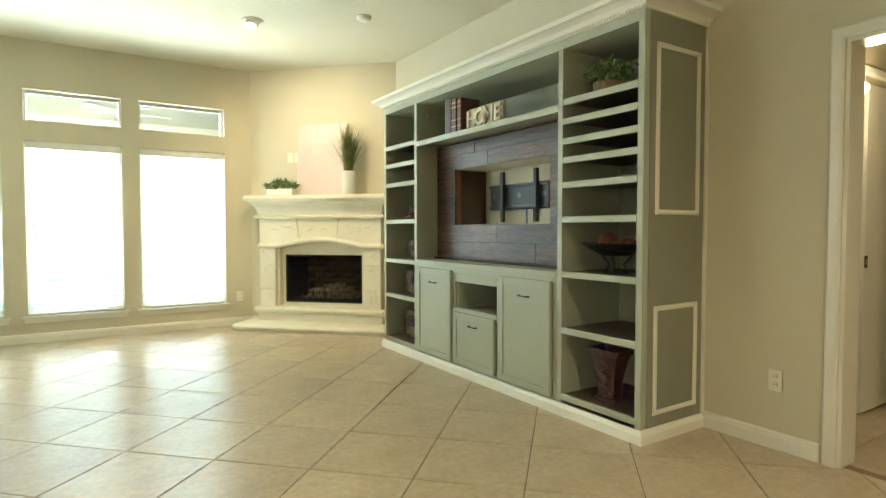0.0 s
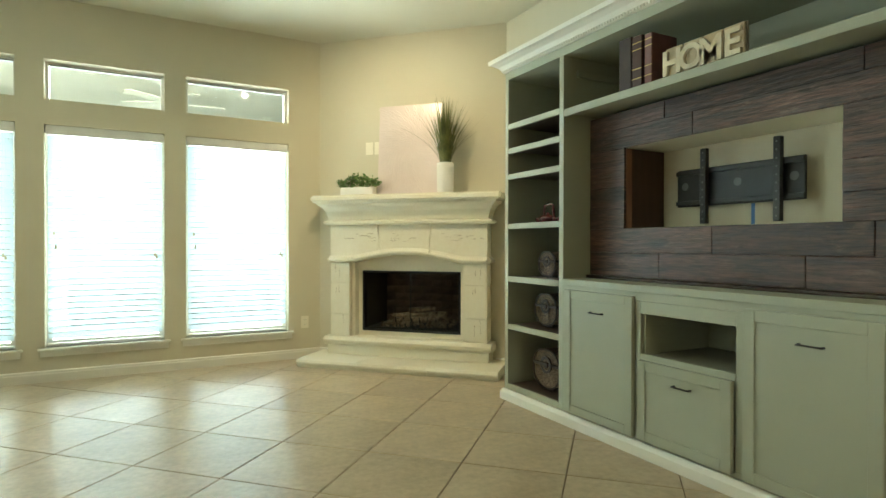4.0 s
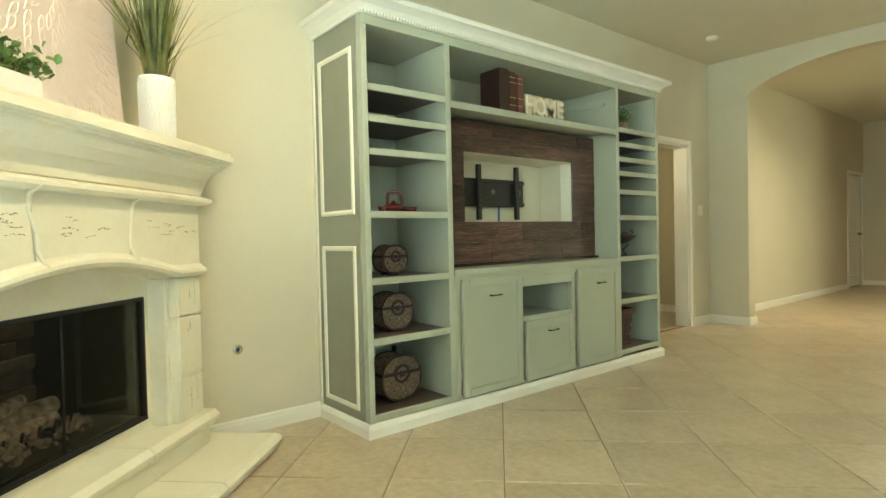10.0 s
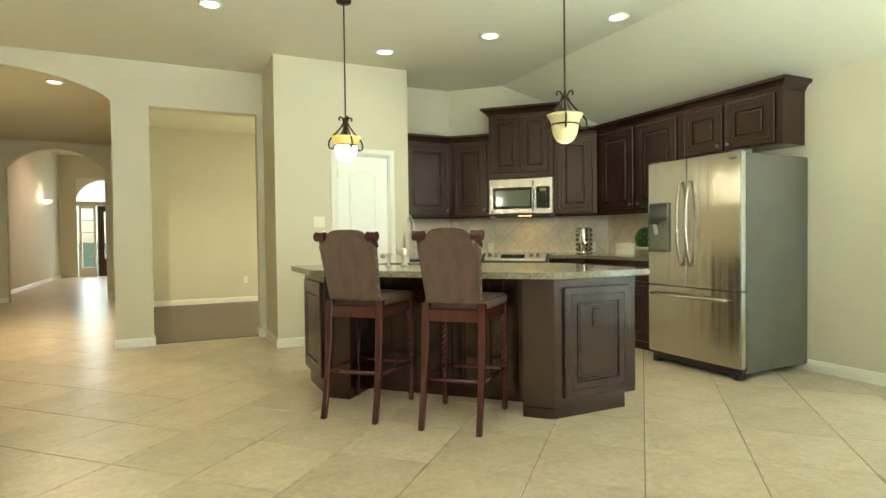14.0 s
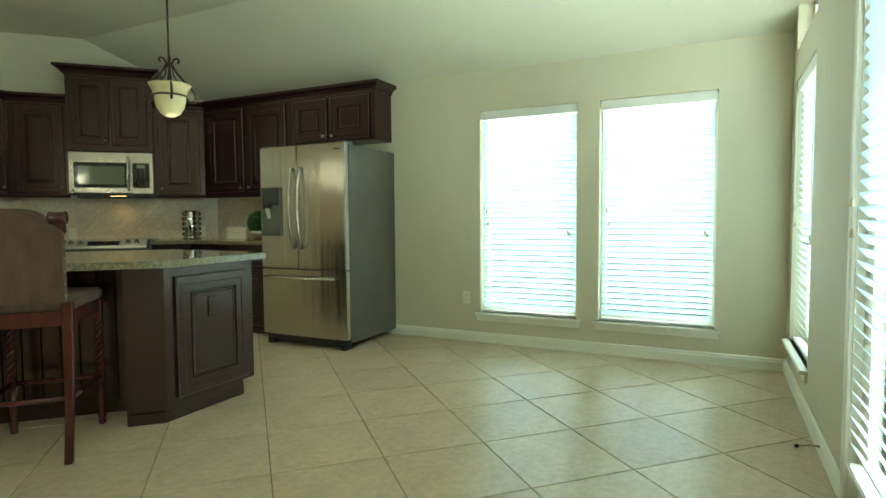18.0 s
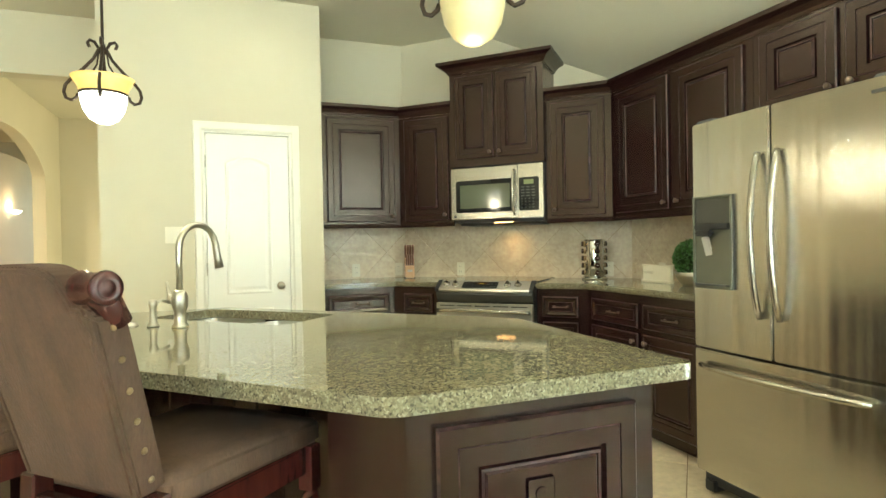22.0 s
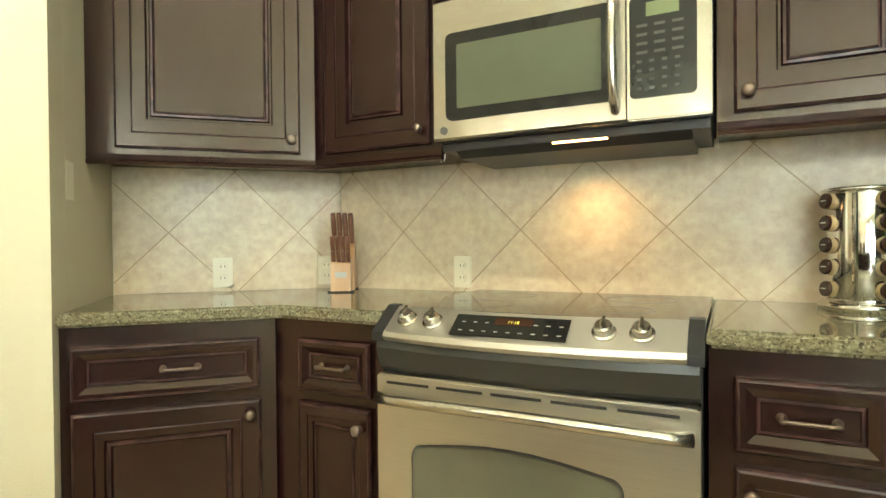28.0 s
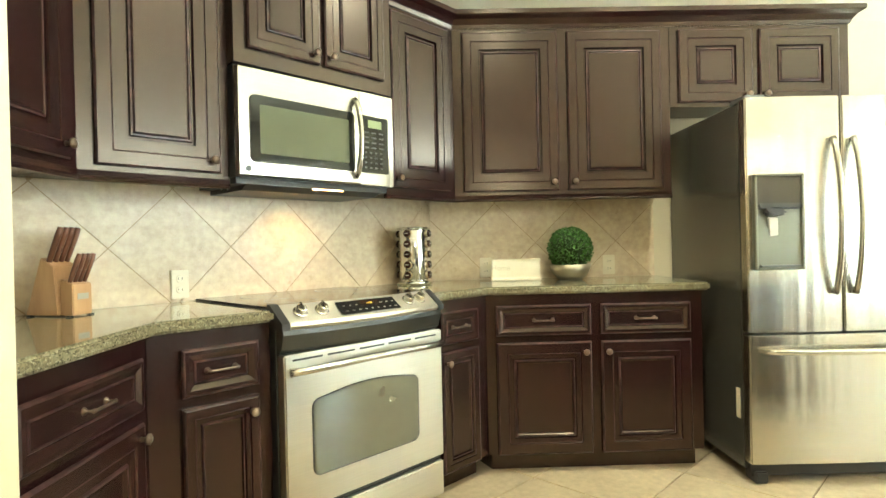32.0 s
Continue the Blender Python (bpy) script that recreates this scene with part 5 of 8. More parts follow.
for x0, x1 in ((A1 + 0.002, NX0 - 0.001), (NX1 + 0.001, B0 - 0.002)):
    for z0, z1 in ((1.184, 1.3015), (1.302, 1.4315), (1.432, 1.5615), (1.562, 1.653)):
        part("plank", box(x0, x1, 0.213 + rnd.uniform(-0.002, 0.002), 0.228, z0, z1, 0.002, 1), M_PLANK, bc)
shelf_part("panel_edge", NX0 - 0.02, NX0, 0.2285, 0.274, NZ0, NZ1, mat=M_RAWWOOD)
shelf_part("niche_side", NX0 - 0.024, NX0 - 0.004, 0.2745, D - 0.001, NZ0, NZ1, mat=M_NICHESHADE)
shelf_part("panel_edge", NX1, NX1 + 0.02, 0.2285, 0.335, NZ0, NZ1, mat=M_CREAM)
shelf_part("niche_side", NX1 + 0.004, NX1 + 0.024, 0.3355, D - 0.001, NZ0, NZ1, mat=M_WALL)
shelf_part("niche_floor", NX0, NX1, 0.2285, D - 0.001, NZ0 - 0.018, NZ0, mat=M_CREAM)
shelf_part("niche_top", NX0, NX1, 0.2285, D - 0.001, NZ1, NZ1 + 0.018, mat=M_CREAM)
part("niche_back", box(NX0, NX1, D - 0.006, D, NZ0, NZ1), M_WALL, bc)

# end panels with picture-frame moulding, white corner strip and plinth
for side, y in ((-1, L0), (1, R1)):
    ep = part("end_panel", box(y - 0.006, y, 0.045, D - 0.005, 0.08, 2.29) if side < 0 else box(y, y + 0.006, 0.045, D - 0.005, 0.08, 2.29), M_SAGE_DARK, bc, "olive grey end panel")
    for z0, z1 in (((1.225, 2.14), (0.14, 0.735)) if side > 0 else ((1.22, 2.14), (0.13, 1.045))):
        pr = [(0.0, 0.0), (0.028, 0.0), (0.028, 0.006), (0.016, 0.012), (0.004, 0.010)]
        y0, y1 = 0.09, 0.475
        bm = bmesh.new()
        rws = []
        for u, v, su, sv in ((y0, z0, 1, 1), (y1, z0, -1, 1), (y1, z1, -1, -1), (y0, z1, 1, -1)):
            rws.append([bm.verts.new((y + side * (0.006 + d), u + su * o, v + sv * o)) for o, d in pr])
        for i in range(4):
            a, b = rws[i], rws[(i + 1) % 4]
            for k in range(len(pr)):
                bm.faces.new((a[k], a[(k + 1) % len(pr)], b[(k + 1) % len(pr)], b[k]))
        bmesh.ops.recalc_face_normals(bm, faces=bm.faces)
        part("panel_moulding", bm, M_CREAM, ep, "cream picture-frame moulding")
    part("wall_strip", box(*sorted((y + side * 0.001, y + side * 0.018)), D - 0.024, D - 0.001, 0.08, 2.29), M_CREAM, ep)
ring = [(L0, D - 0.002), (L0, 0.0), (R1, 0.0), (R1, D - 0.002)]
part("plinth", sweep([(0.0, 0.0), (0.024, 0.0), (0.024, 0.05), (0.016, 0.066), (0.008, 0.075), (0.0, 0.075)], ring[::-1][::-1]), M_TRIM, bc, "white painted plinth moulding")
cr = part("crown", sweep([(0.0, 2.2955), (0.012, 2.2955), (0.018, 2.312), (0.040, 2.335), (0.070, 2.352), (0.088, 2.358), (0.090, 2.385), (0.0, 2.385)], ring), M_TRIM, bc, "white crown moulding with small dentils")
part("crown_top", box(L0, R1, 0.0, D, 2.296, 2.384), M_TRIM, bc)
bm = bmesh.new()
x = L0 - 0.01
while x < R1 + 0.01:
    box(x, x + 0.011, -0.026, -0.010, 2.297, 2.311, bm=bm)
    x += 0.021
part("dentil_strip", bm, M_TRIM, cr)

# cable plate at the back of the lowest shelf cell
cpl = thing("cable_plate", BC @ pose(-0.925, D - 0.012, 0.33), "small white cable plate with a dark opening in the shelf back", "wall plate")
part("plate", box(-0.035, 0.035, 0.0, 0.006, -0.057, 0.057, 0.002, 1), M_TRIM, cpl)
part("opening", box(-0.018, 0.018, -0.001, 0.0, -0.030, 0.030), M_BLACK, cpl, "dark cable opening")

# screen bracket in the niche
tv = thing("tv_wall_bracket", BC @ pose(-0.04, D - 0.055, 1.41), "black steel tilting tv bracket screwed to the wall", "tv bracket")
part("wall_plate", box(-0.355, 0.36, -0.018, 0.0, -0.105, 0.105, 0.004, 1), M_BLACK, tv)
part("mount_box", box(-0.25, 0.25, 0.0005, 0.049, -0.085, 0.085, 0.003, 1), M_BLACK, tv)
for z in (-0.085, 0.085):
    part("flange", box(-0.355, 0.36, -0.03, -0.0185, z - 0.012, z + 0.012, 0.002, 1), M_BLACK, tv)
for x in (-0.155, 0.25):
    ra = part("hook_rail", box(x - 0.018, x + 0.018, -0.062, -0.031, -0.205, 0.205, 0.003, 1), M_BLACK, tv)
    for z in range(-9, 10, 2):
        part("screw_hole", moved(lathe([(0.0, 0.0), (0.005, 0.0), (0.005, 0.001), (0, 0.001)], 8), pose(x, -0.0625, z * 0.02, 90, 0, 0)), M_DARKSTEEL, ra)
for x in (-0.30, 0.02, 0.31):
    part("oval_cutout", moved(lathe([(0.0, 0.0), (0.022, 0.0), (0.022, 0.001), (0, 0.001)], 14), pose(x, -0.0185, 0.01, 90, 0, 0)), M_DARKSTEEL, tv)
part("cable_strip", box(0.085, 0.105, -0.002, -0.0008, -0.224, -0.106), surface("blue_tape", (0.03, 0.11, 0.30), rough=0.6), tv, "blue tape strip hanging below")

# books and the letter sign on the top shelf
SH = 1.913
M_BOOK1 = surface("dark_leather", (0.030, 0.012, 0.008), (0.018, 0.008, 0.006), scale=10, rough=0.45)
M_BOOK2 = surface("red_brown_leather", (0.055, 0.016, 0.010), (0.03, 0.010, 0.007), scale=10, rough=0.4)
M_BOOK3 = surface("worn_rose_leather", (0.15, 0.055, 0.045), (0.09, 0.035, 0.028), scale=12, rough=0.5)
M_PAGES = surface("paper_edge", (0.60, 0.52, 0.38), rough=0.9)
M_GOLD = surface("gold_tooling", (0.50, 0.36, 0.14), rough=0.35, metal=0.8)
x = -0.395
for i, (w, h, mt) in enumerate(((0.085, 0.275, M_BOOK1), (0.062, 0.265, M_BOOK2), (0.046, 0.255, M_BOOK3))):
    bk = thing("book", BC @ pose(x + w / 2, 0.012, SH), "thick leather-bound book standing on the shelf" if i == 0 else "red-brown leather book with gilt bands", "book", "books on the shelf")
    bm = box(-w / 2, w / 2, 0.0, 0.006, 0, h, 0.002, 1)
    box(-w / 2, -w / 2 + 0.004, 0.006, 0.185, 0, h, bm=bm)
    box(w / 2 - 0.004, w / 2, 0.006, 0.185, 0, h, bm=bm)
    part("cover", bm, mt, bk)
    part("pages", box(-w / 2 + 0.0045, w / 2 - 0.0045, 0.0065, 0.178, 0.005, h - 0.006), M_PAGES, bk)
    if i:
        for z in (0.04, 0.09, 0.19, 0.225):
            part("gilt_band", box(-w / 2 - 0.0005, w / 2 + 0.0005, -0.001, 0.003, z, z + 0.005), M_GOLD, bk)
    x += w + 0.008 + (0.012 if i == 1 else 0)

M_LETTER = surface("distressed_cream_board", (0.50, 0.41, 0.26), (0.36, 0.28, 0.17), scale=14, rough=0.7, spread=(0.5, 0.8))
sg = thing("letter_sign", BC @ pose(0.088, 0.050, SH), "distressed cream sign spelling HOME standing on the shelf", "sign")
part("back_board", box(-0.215, 0.215, 0.014, 0.024, 0.0, 0.155, 0.002, 1), surface("grey_backing_board", (0.30, 0.27, 0.20), (0.22, 0.19, 0.14), scale=9, rough=0.8), sg)


def letter(ch, size, depth, mat, parent, m, label=""):
    """One built-in-font character, as a mesh part standing upright."""
    cu = bpy.data.curves.new("letter", "FONT")
    cu.body, cu.size, cu.extrude, cu.align_x = ch, size, depth / 2, "CENTER"
    cu.resolution_u = 3
    cu.offset = size * 0.028 if len(ch) == 1 else 0.0
    tmp = bpy.data.objects.new("letter", cu)
    scene.collection.objects.link(tmp)
    me = bpy.data.meshes.new_from_object(tmp.evaluated_get(bpy.context.evaluated_depsgraph_get()))
    bpy.data.objects.remove(tmp)
    me.materials.clear()
    me.materials.append(mat)
    ob = new("letter", me)
    ob.parent = parent
    ob.matrix_basis = m @ pose(0, 0, 0, 90, 0, 0)
    if label:
        ob["label"] = label
    return ob


M_LETTERPAINT = surface("worn_letter_paint", (0.72, 0.64, 0.46), (0.56, 0.48, 0.32), scale=18, rough=0.6)
for k, ch in enumerate("HOME"):
    bx = part("letter_block", box(-0.05, 0.05, 0.0, 0.012, 0.0, 0.152, 0.004, 1), M_LETTER, sg, m=pose(-0.16 + k * 0.107, 0.0, 0.001))
    letter(ch, 0.165, 0.016, M_LETTERPAINT, bx, pose(0, -0.008, 0.018), "raised cream letter " + ch)

# round woven boxes, large to small
M_WICKER = surface("woven_fibre", (0.34, 0.245, 0.155), (0.07, 0.048, 0.032), scale=60, rough=0.8, stretch=(1, 1, 3.2), bump=0.8, bump_scale=110, spread=(0.36, 0.58))
M_BAND = surface("dark_stained_band", (0.022, 0.010, 0.008), (0.014, 0.007, 0.006), scale=8, rough=0.5)


def round_box(x, y, z, r, depth):
    t = thing("woven_box", BC @ pose(x, y, z), "round woven storage box with dark banding on short feet", "storage box", "graded woven boxes")
    n = 28
    poly = [(r * 1.06 * math.copysign(abs(math.cos(2 * math.pi * i / n)) ** 0.88, math.cos(2 * math.pi * i / n)), r * math.copysign(abs(math.sin(2 * math.pi * i / n)) ** 0.88, math.sin(2 * math.pi * i / n))) for i in range(n)]
    cz = r + 0.014
    body = part("body", moved(upright(prism(poly, 0.0, depth, 0.008)), pose(0, 0, cz)), M_WICKER, t)
    bm = bmesh.new()
    for k in range(9):
        f = (k + 1) / 10
        join(bm, tube([(px * f, -0.001, cz + pz * f) for px, pz in poly] + [(poly[0][0] * f, -0.001, cz + poly[0][1] * f)], 0.0022, 4))
    part("coil", bm, M_WICKER, body)
    for yy in (-0.004, depth * 0.93):
        part("rim_band", tube([(px * 1.005, yy, cz + pz * 1.005) for px, pz in poly] + [(poly[0][0] * 1.005, yy, cz + poly[0][1] * 1.005)], 0.0055, 6), M_BAND, body)
    part("lid_band", box(-r * 1.09, r * 1.09, -0.006, depth + 0.004, cz + r * 0.14, cz + r * 0.30, 0.003, 1), M_BAND, t)
    part("front_ring", moved(lathe([(r * 0.30, 0.0), (r * 0.44, 0.0), (r * 0.44, 0.007), (r * 0.30, 0.007)], 20, cap=False), pose(0, -0.002, cz + r * 0.2, 90, 0, 0)), M_BAND, t, "dark ring handle plate")
    part("latch", box(-r * 0.14, r * 0.14, -0.012, -0.002, cz + r * 0.05, cz + r * 0.32, 0.003, 1), M_BAND, t)
    for yy in (0.02, depth - 0.03):
        part("foot", box(-r * 0.42, r * 0.42, yy, yy + 0.015, 0.0, 0.016), M_BAND, t)
    return t


round_box(-1.15, 0.13, 0.1115, 0.130, 0.17)
round_box(-1.165, 0.135, 0.5315, 0.106, 0.15)
round_box(-1.165, 0.145, 0.8645, 0.081, 0.12)

# red lacquered tray with lidded box and arched handle
M_LACQ = surface("red_lacquer", (0.115, 0.014, 0.014), (0.055, 0.009, 0.009), scale=9, rough=0.22, coat=0.4)
lt = thing("lacquer_tray", BC @ pose(-1.145, 0.15, 1.2315), "dark red lacquer tray with carrying handle and cups", "tray")
part("tray", box(-0.13, 0.13, -0.055, 0.055, 0.0, 0.012, 0.004), M_LACQ, lt)
part("pot", moved(lathe([(0.0, 0.012), (0.055, 0.012), (0.062, 0.03), (0.058, 0.044), (0.03, 0.055), (0.012, 0.060), (0.014, 0.068), (0.008, 0.074), (0.0, 0.075)], 20), pose(-0.02, 0, 0)), M_LACQ, lt, smooth=True)
for x in (-0.105, 0.072, 0.112):
    part("cup", moved(lathe([(0.0, 0.012), (0.022, 0.012), (0.026, 0.038), (0.023, 0.038), (0.02, 0.018), (0, 0.018)], 14), pose(x, -0.01, 0)), M_LACQ, lt, smooth=True)
part("handle", tube([(-0.066, 0, 0.02), (-0.060, 0, 0.09), (-0.056, 0, 0.116), (-0.046, 0, 0.124), (-0.010, 0, 0.126), (0.020, 0, 0.126), (0.032, 0, 0.120), (0.036, 0, 0.10), (0.042, 0, 0.02)], [0.009, 0.010, 0.010, 0.009, 0.009, 0.009, 0.009, 0.010, 0.009], 8), M_LACQ, lt, "branch-shaped dark handle", smooth=True)

# right column: potted plant, bowl with fruit, dark vase
bp = thing("potted_plant", BC @ pose(1.155, 0.17, 1.9335), "small leafy plant in a woven basket pot", "potted plant")
part("basket", lathe([(0.0, 0.0), (0.075, 0.0), (0.095, 0.03), (0.10, 0.075), (0.092, 0.078), (0.085, 0.05), (0.0, 0.05)], 22), surface("basket_weave", (0.32, 0.22, 0.12), (0.16, 0.10, 0.055), scale=50, rough=0.85, bump=0.6, bump_scale=80), bp)
rnd = random.Random(17)


def _bp():
    a, r, h = rnd.uniform(0, 6.3), rnd.random() ** 0.6, rnd.random()
    return (0.17 * r * math.cos(a) * (0.5 + h * 0.6), 0.12 * r * math.sin(a) * (0.5 + h * 0.6), 0.06 + h * 0.16 * (1.15 - r * 0.5))


part("foliage", leaf_heap(rnd, 330, _bp, 0.019, 0.45), M_LEAFG, bp)
bm = bmesh.new()
for _ in range(24):
    a = rnd.uniform(0, 6.3)
    join(bm, tube([(0, 0, 0.04), (0.05 * math.cos(a), 0.04 * math.sin(a), 0.12), (0.11 * math.cos(a), 0.08 * math.sin(a), 0.19)], 0.0015, 4))
part("stems", bm, M_STEM, bp)

bo = thing("display_bowl", BC @ pose(1.185, 0.20, 0.8865), "dark footed metal bowl holding decorative balls", "bowl")
part("stand", tube([(-0.08, 0, 0.0), (-0.05, 0, 0.05), (-0.10, 0, 0.10)], 0.006, 6), M_BLACK, bo)
for a in (120, 240):
    part("stand", moved(tube([(-0.08, 0, 0.0), (-0.05, 0, 0.05), (-0.10, 0, 0.10)], 0.006, 6), pose(0, 0, 0, 0, 0, a)), M_BLACK, bo)
bm = lathe([(0.0, 0.10), (0.10, 0.105), (0.19, 0.145), (0.235, 0.175), (0.238, 0.18), (0.19, 0.155), (0.10, 0.118), (0.0, 0.113)], 32)
for v in bm.verts:
    v.co.y *= 0.62
part("dish", bm, M_BLACK, bo, smooth=True)
part("scroll_handle", tube([(0.225, 0, 0.172), (0.25, 0, 0.20), (0.235, 0, 0.215), (0.215, 0, 0.20)], 0.005, 6), M_BLACK, bo)
M_BALL = surface("rust_woven_ball", (0.25, 0.08, 0.045), (0.12, 0.04, 0.03), scale=26, rough=0.6, bump=0.6, bump_scale=45)
for i, (x, y, r) in enumerate(((-0.055, 0.0, 0.062), (0.04, -0.035, 0.038), (0.125, -0.005, 0.042), (0.05, 0.05, 0.045))):
    b = thing("decor_ball", BC @ pose(1.185 + x, 0.20 + y, 0.8865 + 0.118 + r), "rust coloured decorative ball resting in the bowl", "decor ball", "balls in the bowl")
    bmm = bmesh.new()
    bmesh.ops.create_uvsphere(bmm, u_segments=18, v_segments=12, radius=r)
    part("core", bmm, M_BALL, b, smooth=True)
    bmm = bmesh.new()
    for k in range(4):
        join(bmm, moved(tube([(r * 1.005 * math.cos(q * 0.3307), r * 1.005 * math.sin(q * 0.3307), 0) for q in range(20)], 0.0022, 4), pose(0, 0, 0, 45 * k, 30 * k, 0)))
    part("cane_wrap", bmm, M_BALL, b)

dv = thing("carved_vase", BC @ pose(1.18, 0.17, 0.1265), "dark red-brown square vase flaring to the top, carved", "vase")
M_DVASE = surface("carved_red_brown", (0.085, 0.025, 0.02), (0.03, 0.012, 0.011), scale=22, rough=0.4, bump=0.9, bump_scale=26)
bm = bmesh.new()
rws = []
for z, r in ((0.0, 0.075), (0.018, 0.075), (0.022, 0.06), (0.12, 0.062), (0.24, 0.085), (0.275, 0.098), (0.28, 0.11), (0.31, 0.112), (0.31, 0.098), (0.06, 0.05)):
    rws.append([bm.verts.new((r * c, r * s * 0.8, z)) for c, s in ((-0.8, -1), (0.8, -1), (1, -0.8), (1, 0.8), (0.8, 1), (-0.8, 1), (-1, 0.8), (-1, -0.8))])
for a, b in zip(rws, rws[1:]):
    for i in range(8):
        bm.faces.new((a[i], a[(i + 1) % 8], b[(i + 1) % 8], b[i]))
bm.faces.new(rws[0][::-1]), bm.faces.new(rws[-1])
bmesh.ops.recalc_face_normals(bm, faces=bm.faces)
part("body", bm, M_DVASE, dv)
bm = bmesh.new()
for k in range(3):
    pts = [(0.045 * math.cos(i * 0.6) * (1 - i * 0.03), -0.0635 - 0.02 * k * 0.5, 0.06 + k * 0.075 + 0.03 * math.sin(i * 0.6)) for i in range(12)]
    join(bm, tube(pts, 0.004, 5))
part("scroll_relief", bm, M_DVASE, dv)

# ---- kitchen frames: facing the south, diagonal and west walls; x to the right, y into the wall ----
KS = pose(BLOCK_W, KSOUTH, 0, 0, 0, 180)
KD = pose(-3.9925, 1.5425, 0, 0, 0, 135)
KW = pose(WEST, 2.23, 0, 0, 0, 90)
M_BRONZE = surface("aged_bronze", (0.27, 0.21, 0.165), (0.14, 0.105, 0.08), scale=20, rough=0.35, metal=0.9)
M_LACQBLK = surface("black_plastic", (0.02, 0.02, 0.021), (0.026, 0.026, 0.026), scale=6, rough=0.4)
M_KEYMARK = surface("grey_key_print", (0.055, 0.055, 0.05), rough=0.5)
M_SATIN = surface("satin_control_steel", (0.60, 0.57, 0.50), (0.54, 0.51, 0.45), scale=3, rough=0.45, metal=1.0)
M_MARK = surface("pale_marking", (0.42, 0.41, 0.36), rough=0.6)


def granite():
    m = bpy.data.materials.new("speckled_granite")
    m.use_nodes = True
    nt = m.node_tree
    p = nt.nodes["Principled BSDF"]
    co = nt.nodes.new("ShaderNodeTexCoord")
    warp = nt.nodes.new("ShaderNodeTexNoise")
    warp.inputs["Scale"].default_value, warp.inputs["Detail"].default_value = 60, 3
    nt.links.new(co.outputs["Object"], warp.inputs[0])
    add = nt.nodes.new("ShaderNodeVectorMath")
    add.operation = "MULTIPLY_ADD"
    nt.links.new(warp.outputs["Color"], add.inputs[0])
    add.inputs[1].default_value = (0.012, 0.012, 0.012)
    nt.links.new(co.outputs["Object"], add.inputs[2])
    v = nt.nodes.new("ShaderNodeTexVoronoi")
    v.inputs["Scale"].default_value = 225
    nt.links.new(add.outputs[0], v.inputs[0])
    sep = nt.nodes.new("ShaderNodeSeparateColor")
    nt.links.new(v.outputs["Color"], sep.inputs[0])
    r = nt.nodes.new("ShaderNodeValToRGB")
    r.color_ramp.interpolation = "LINEAR"
    els = r.color_ramp.elements
    els[0].position, els[0].color = 0.0, (0.048, 0.042, 0.028, 1)
    els[1].position, els[1].color = 1.0, (0.34, 0.315, 0.215, 1)
    for pos, c in ((0.07, (0.088, 0.078, 0.051)), (0.2, (0.143, 0.127, 0.078)), (0.5, (0.194, 0.173, 0.103)), (0.8, (0.242, 0.217, 0.136))):
        e = els.new(pos)
        e.color = (*c, 1)
    nt.links.new(sep.outputs[0], r.inputs[0])
    big = _noise(nt, 45, 4, 0.65)
    col = _mix(nt, _ramp(nt, big, (0.0, 0.0, 0.0), (0.55, 0.55, 0.55), 0.45, 0.68), r.outputs[0], (0.105, 0.092, 0.058))
    nt.links.new(col, p.inputs["Base Color"])
    p.inputs["Roughness"].default_value = 0.045
    p.inputs["Specular IOR Level"].default_value = 0.6
    return m


M_GRAN = granite()


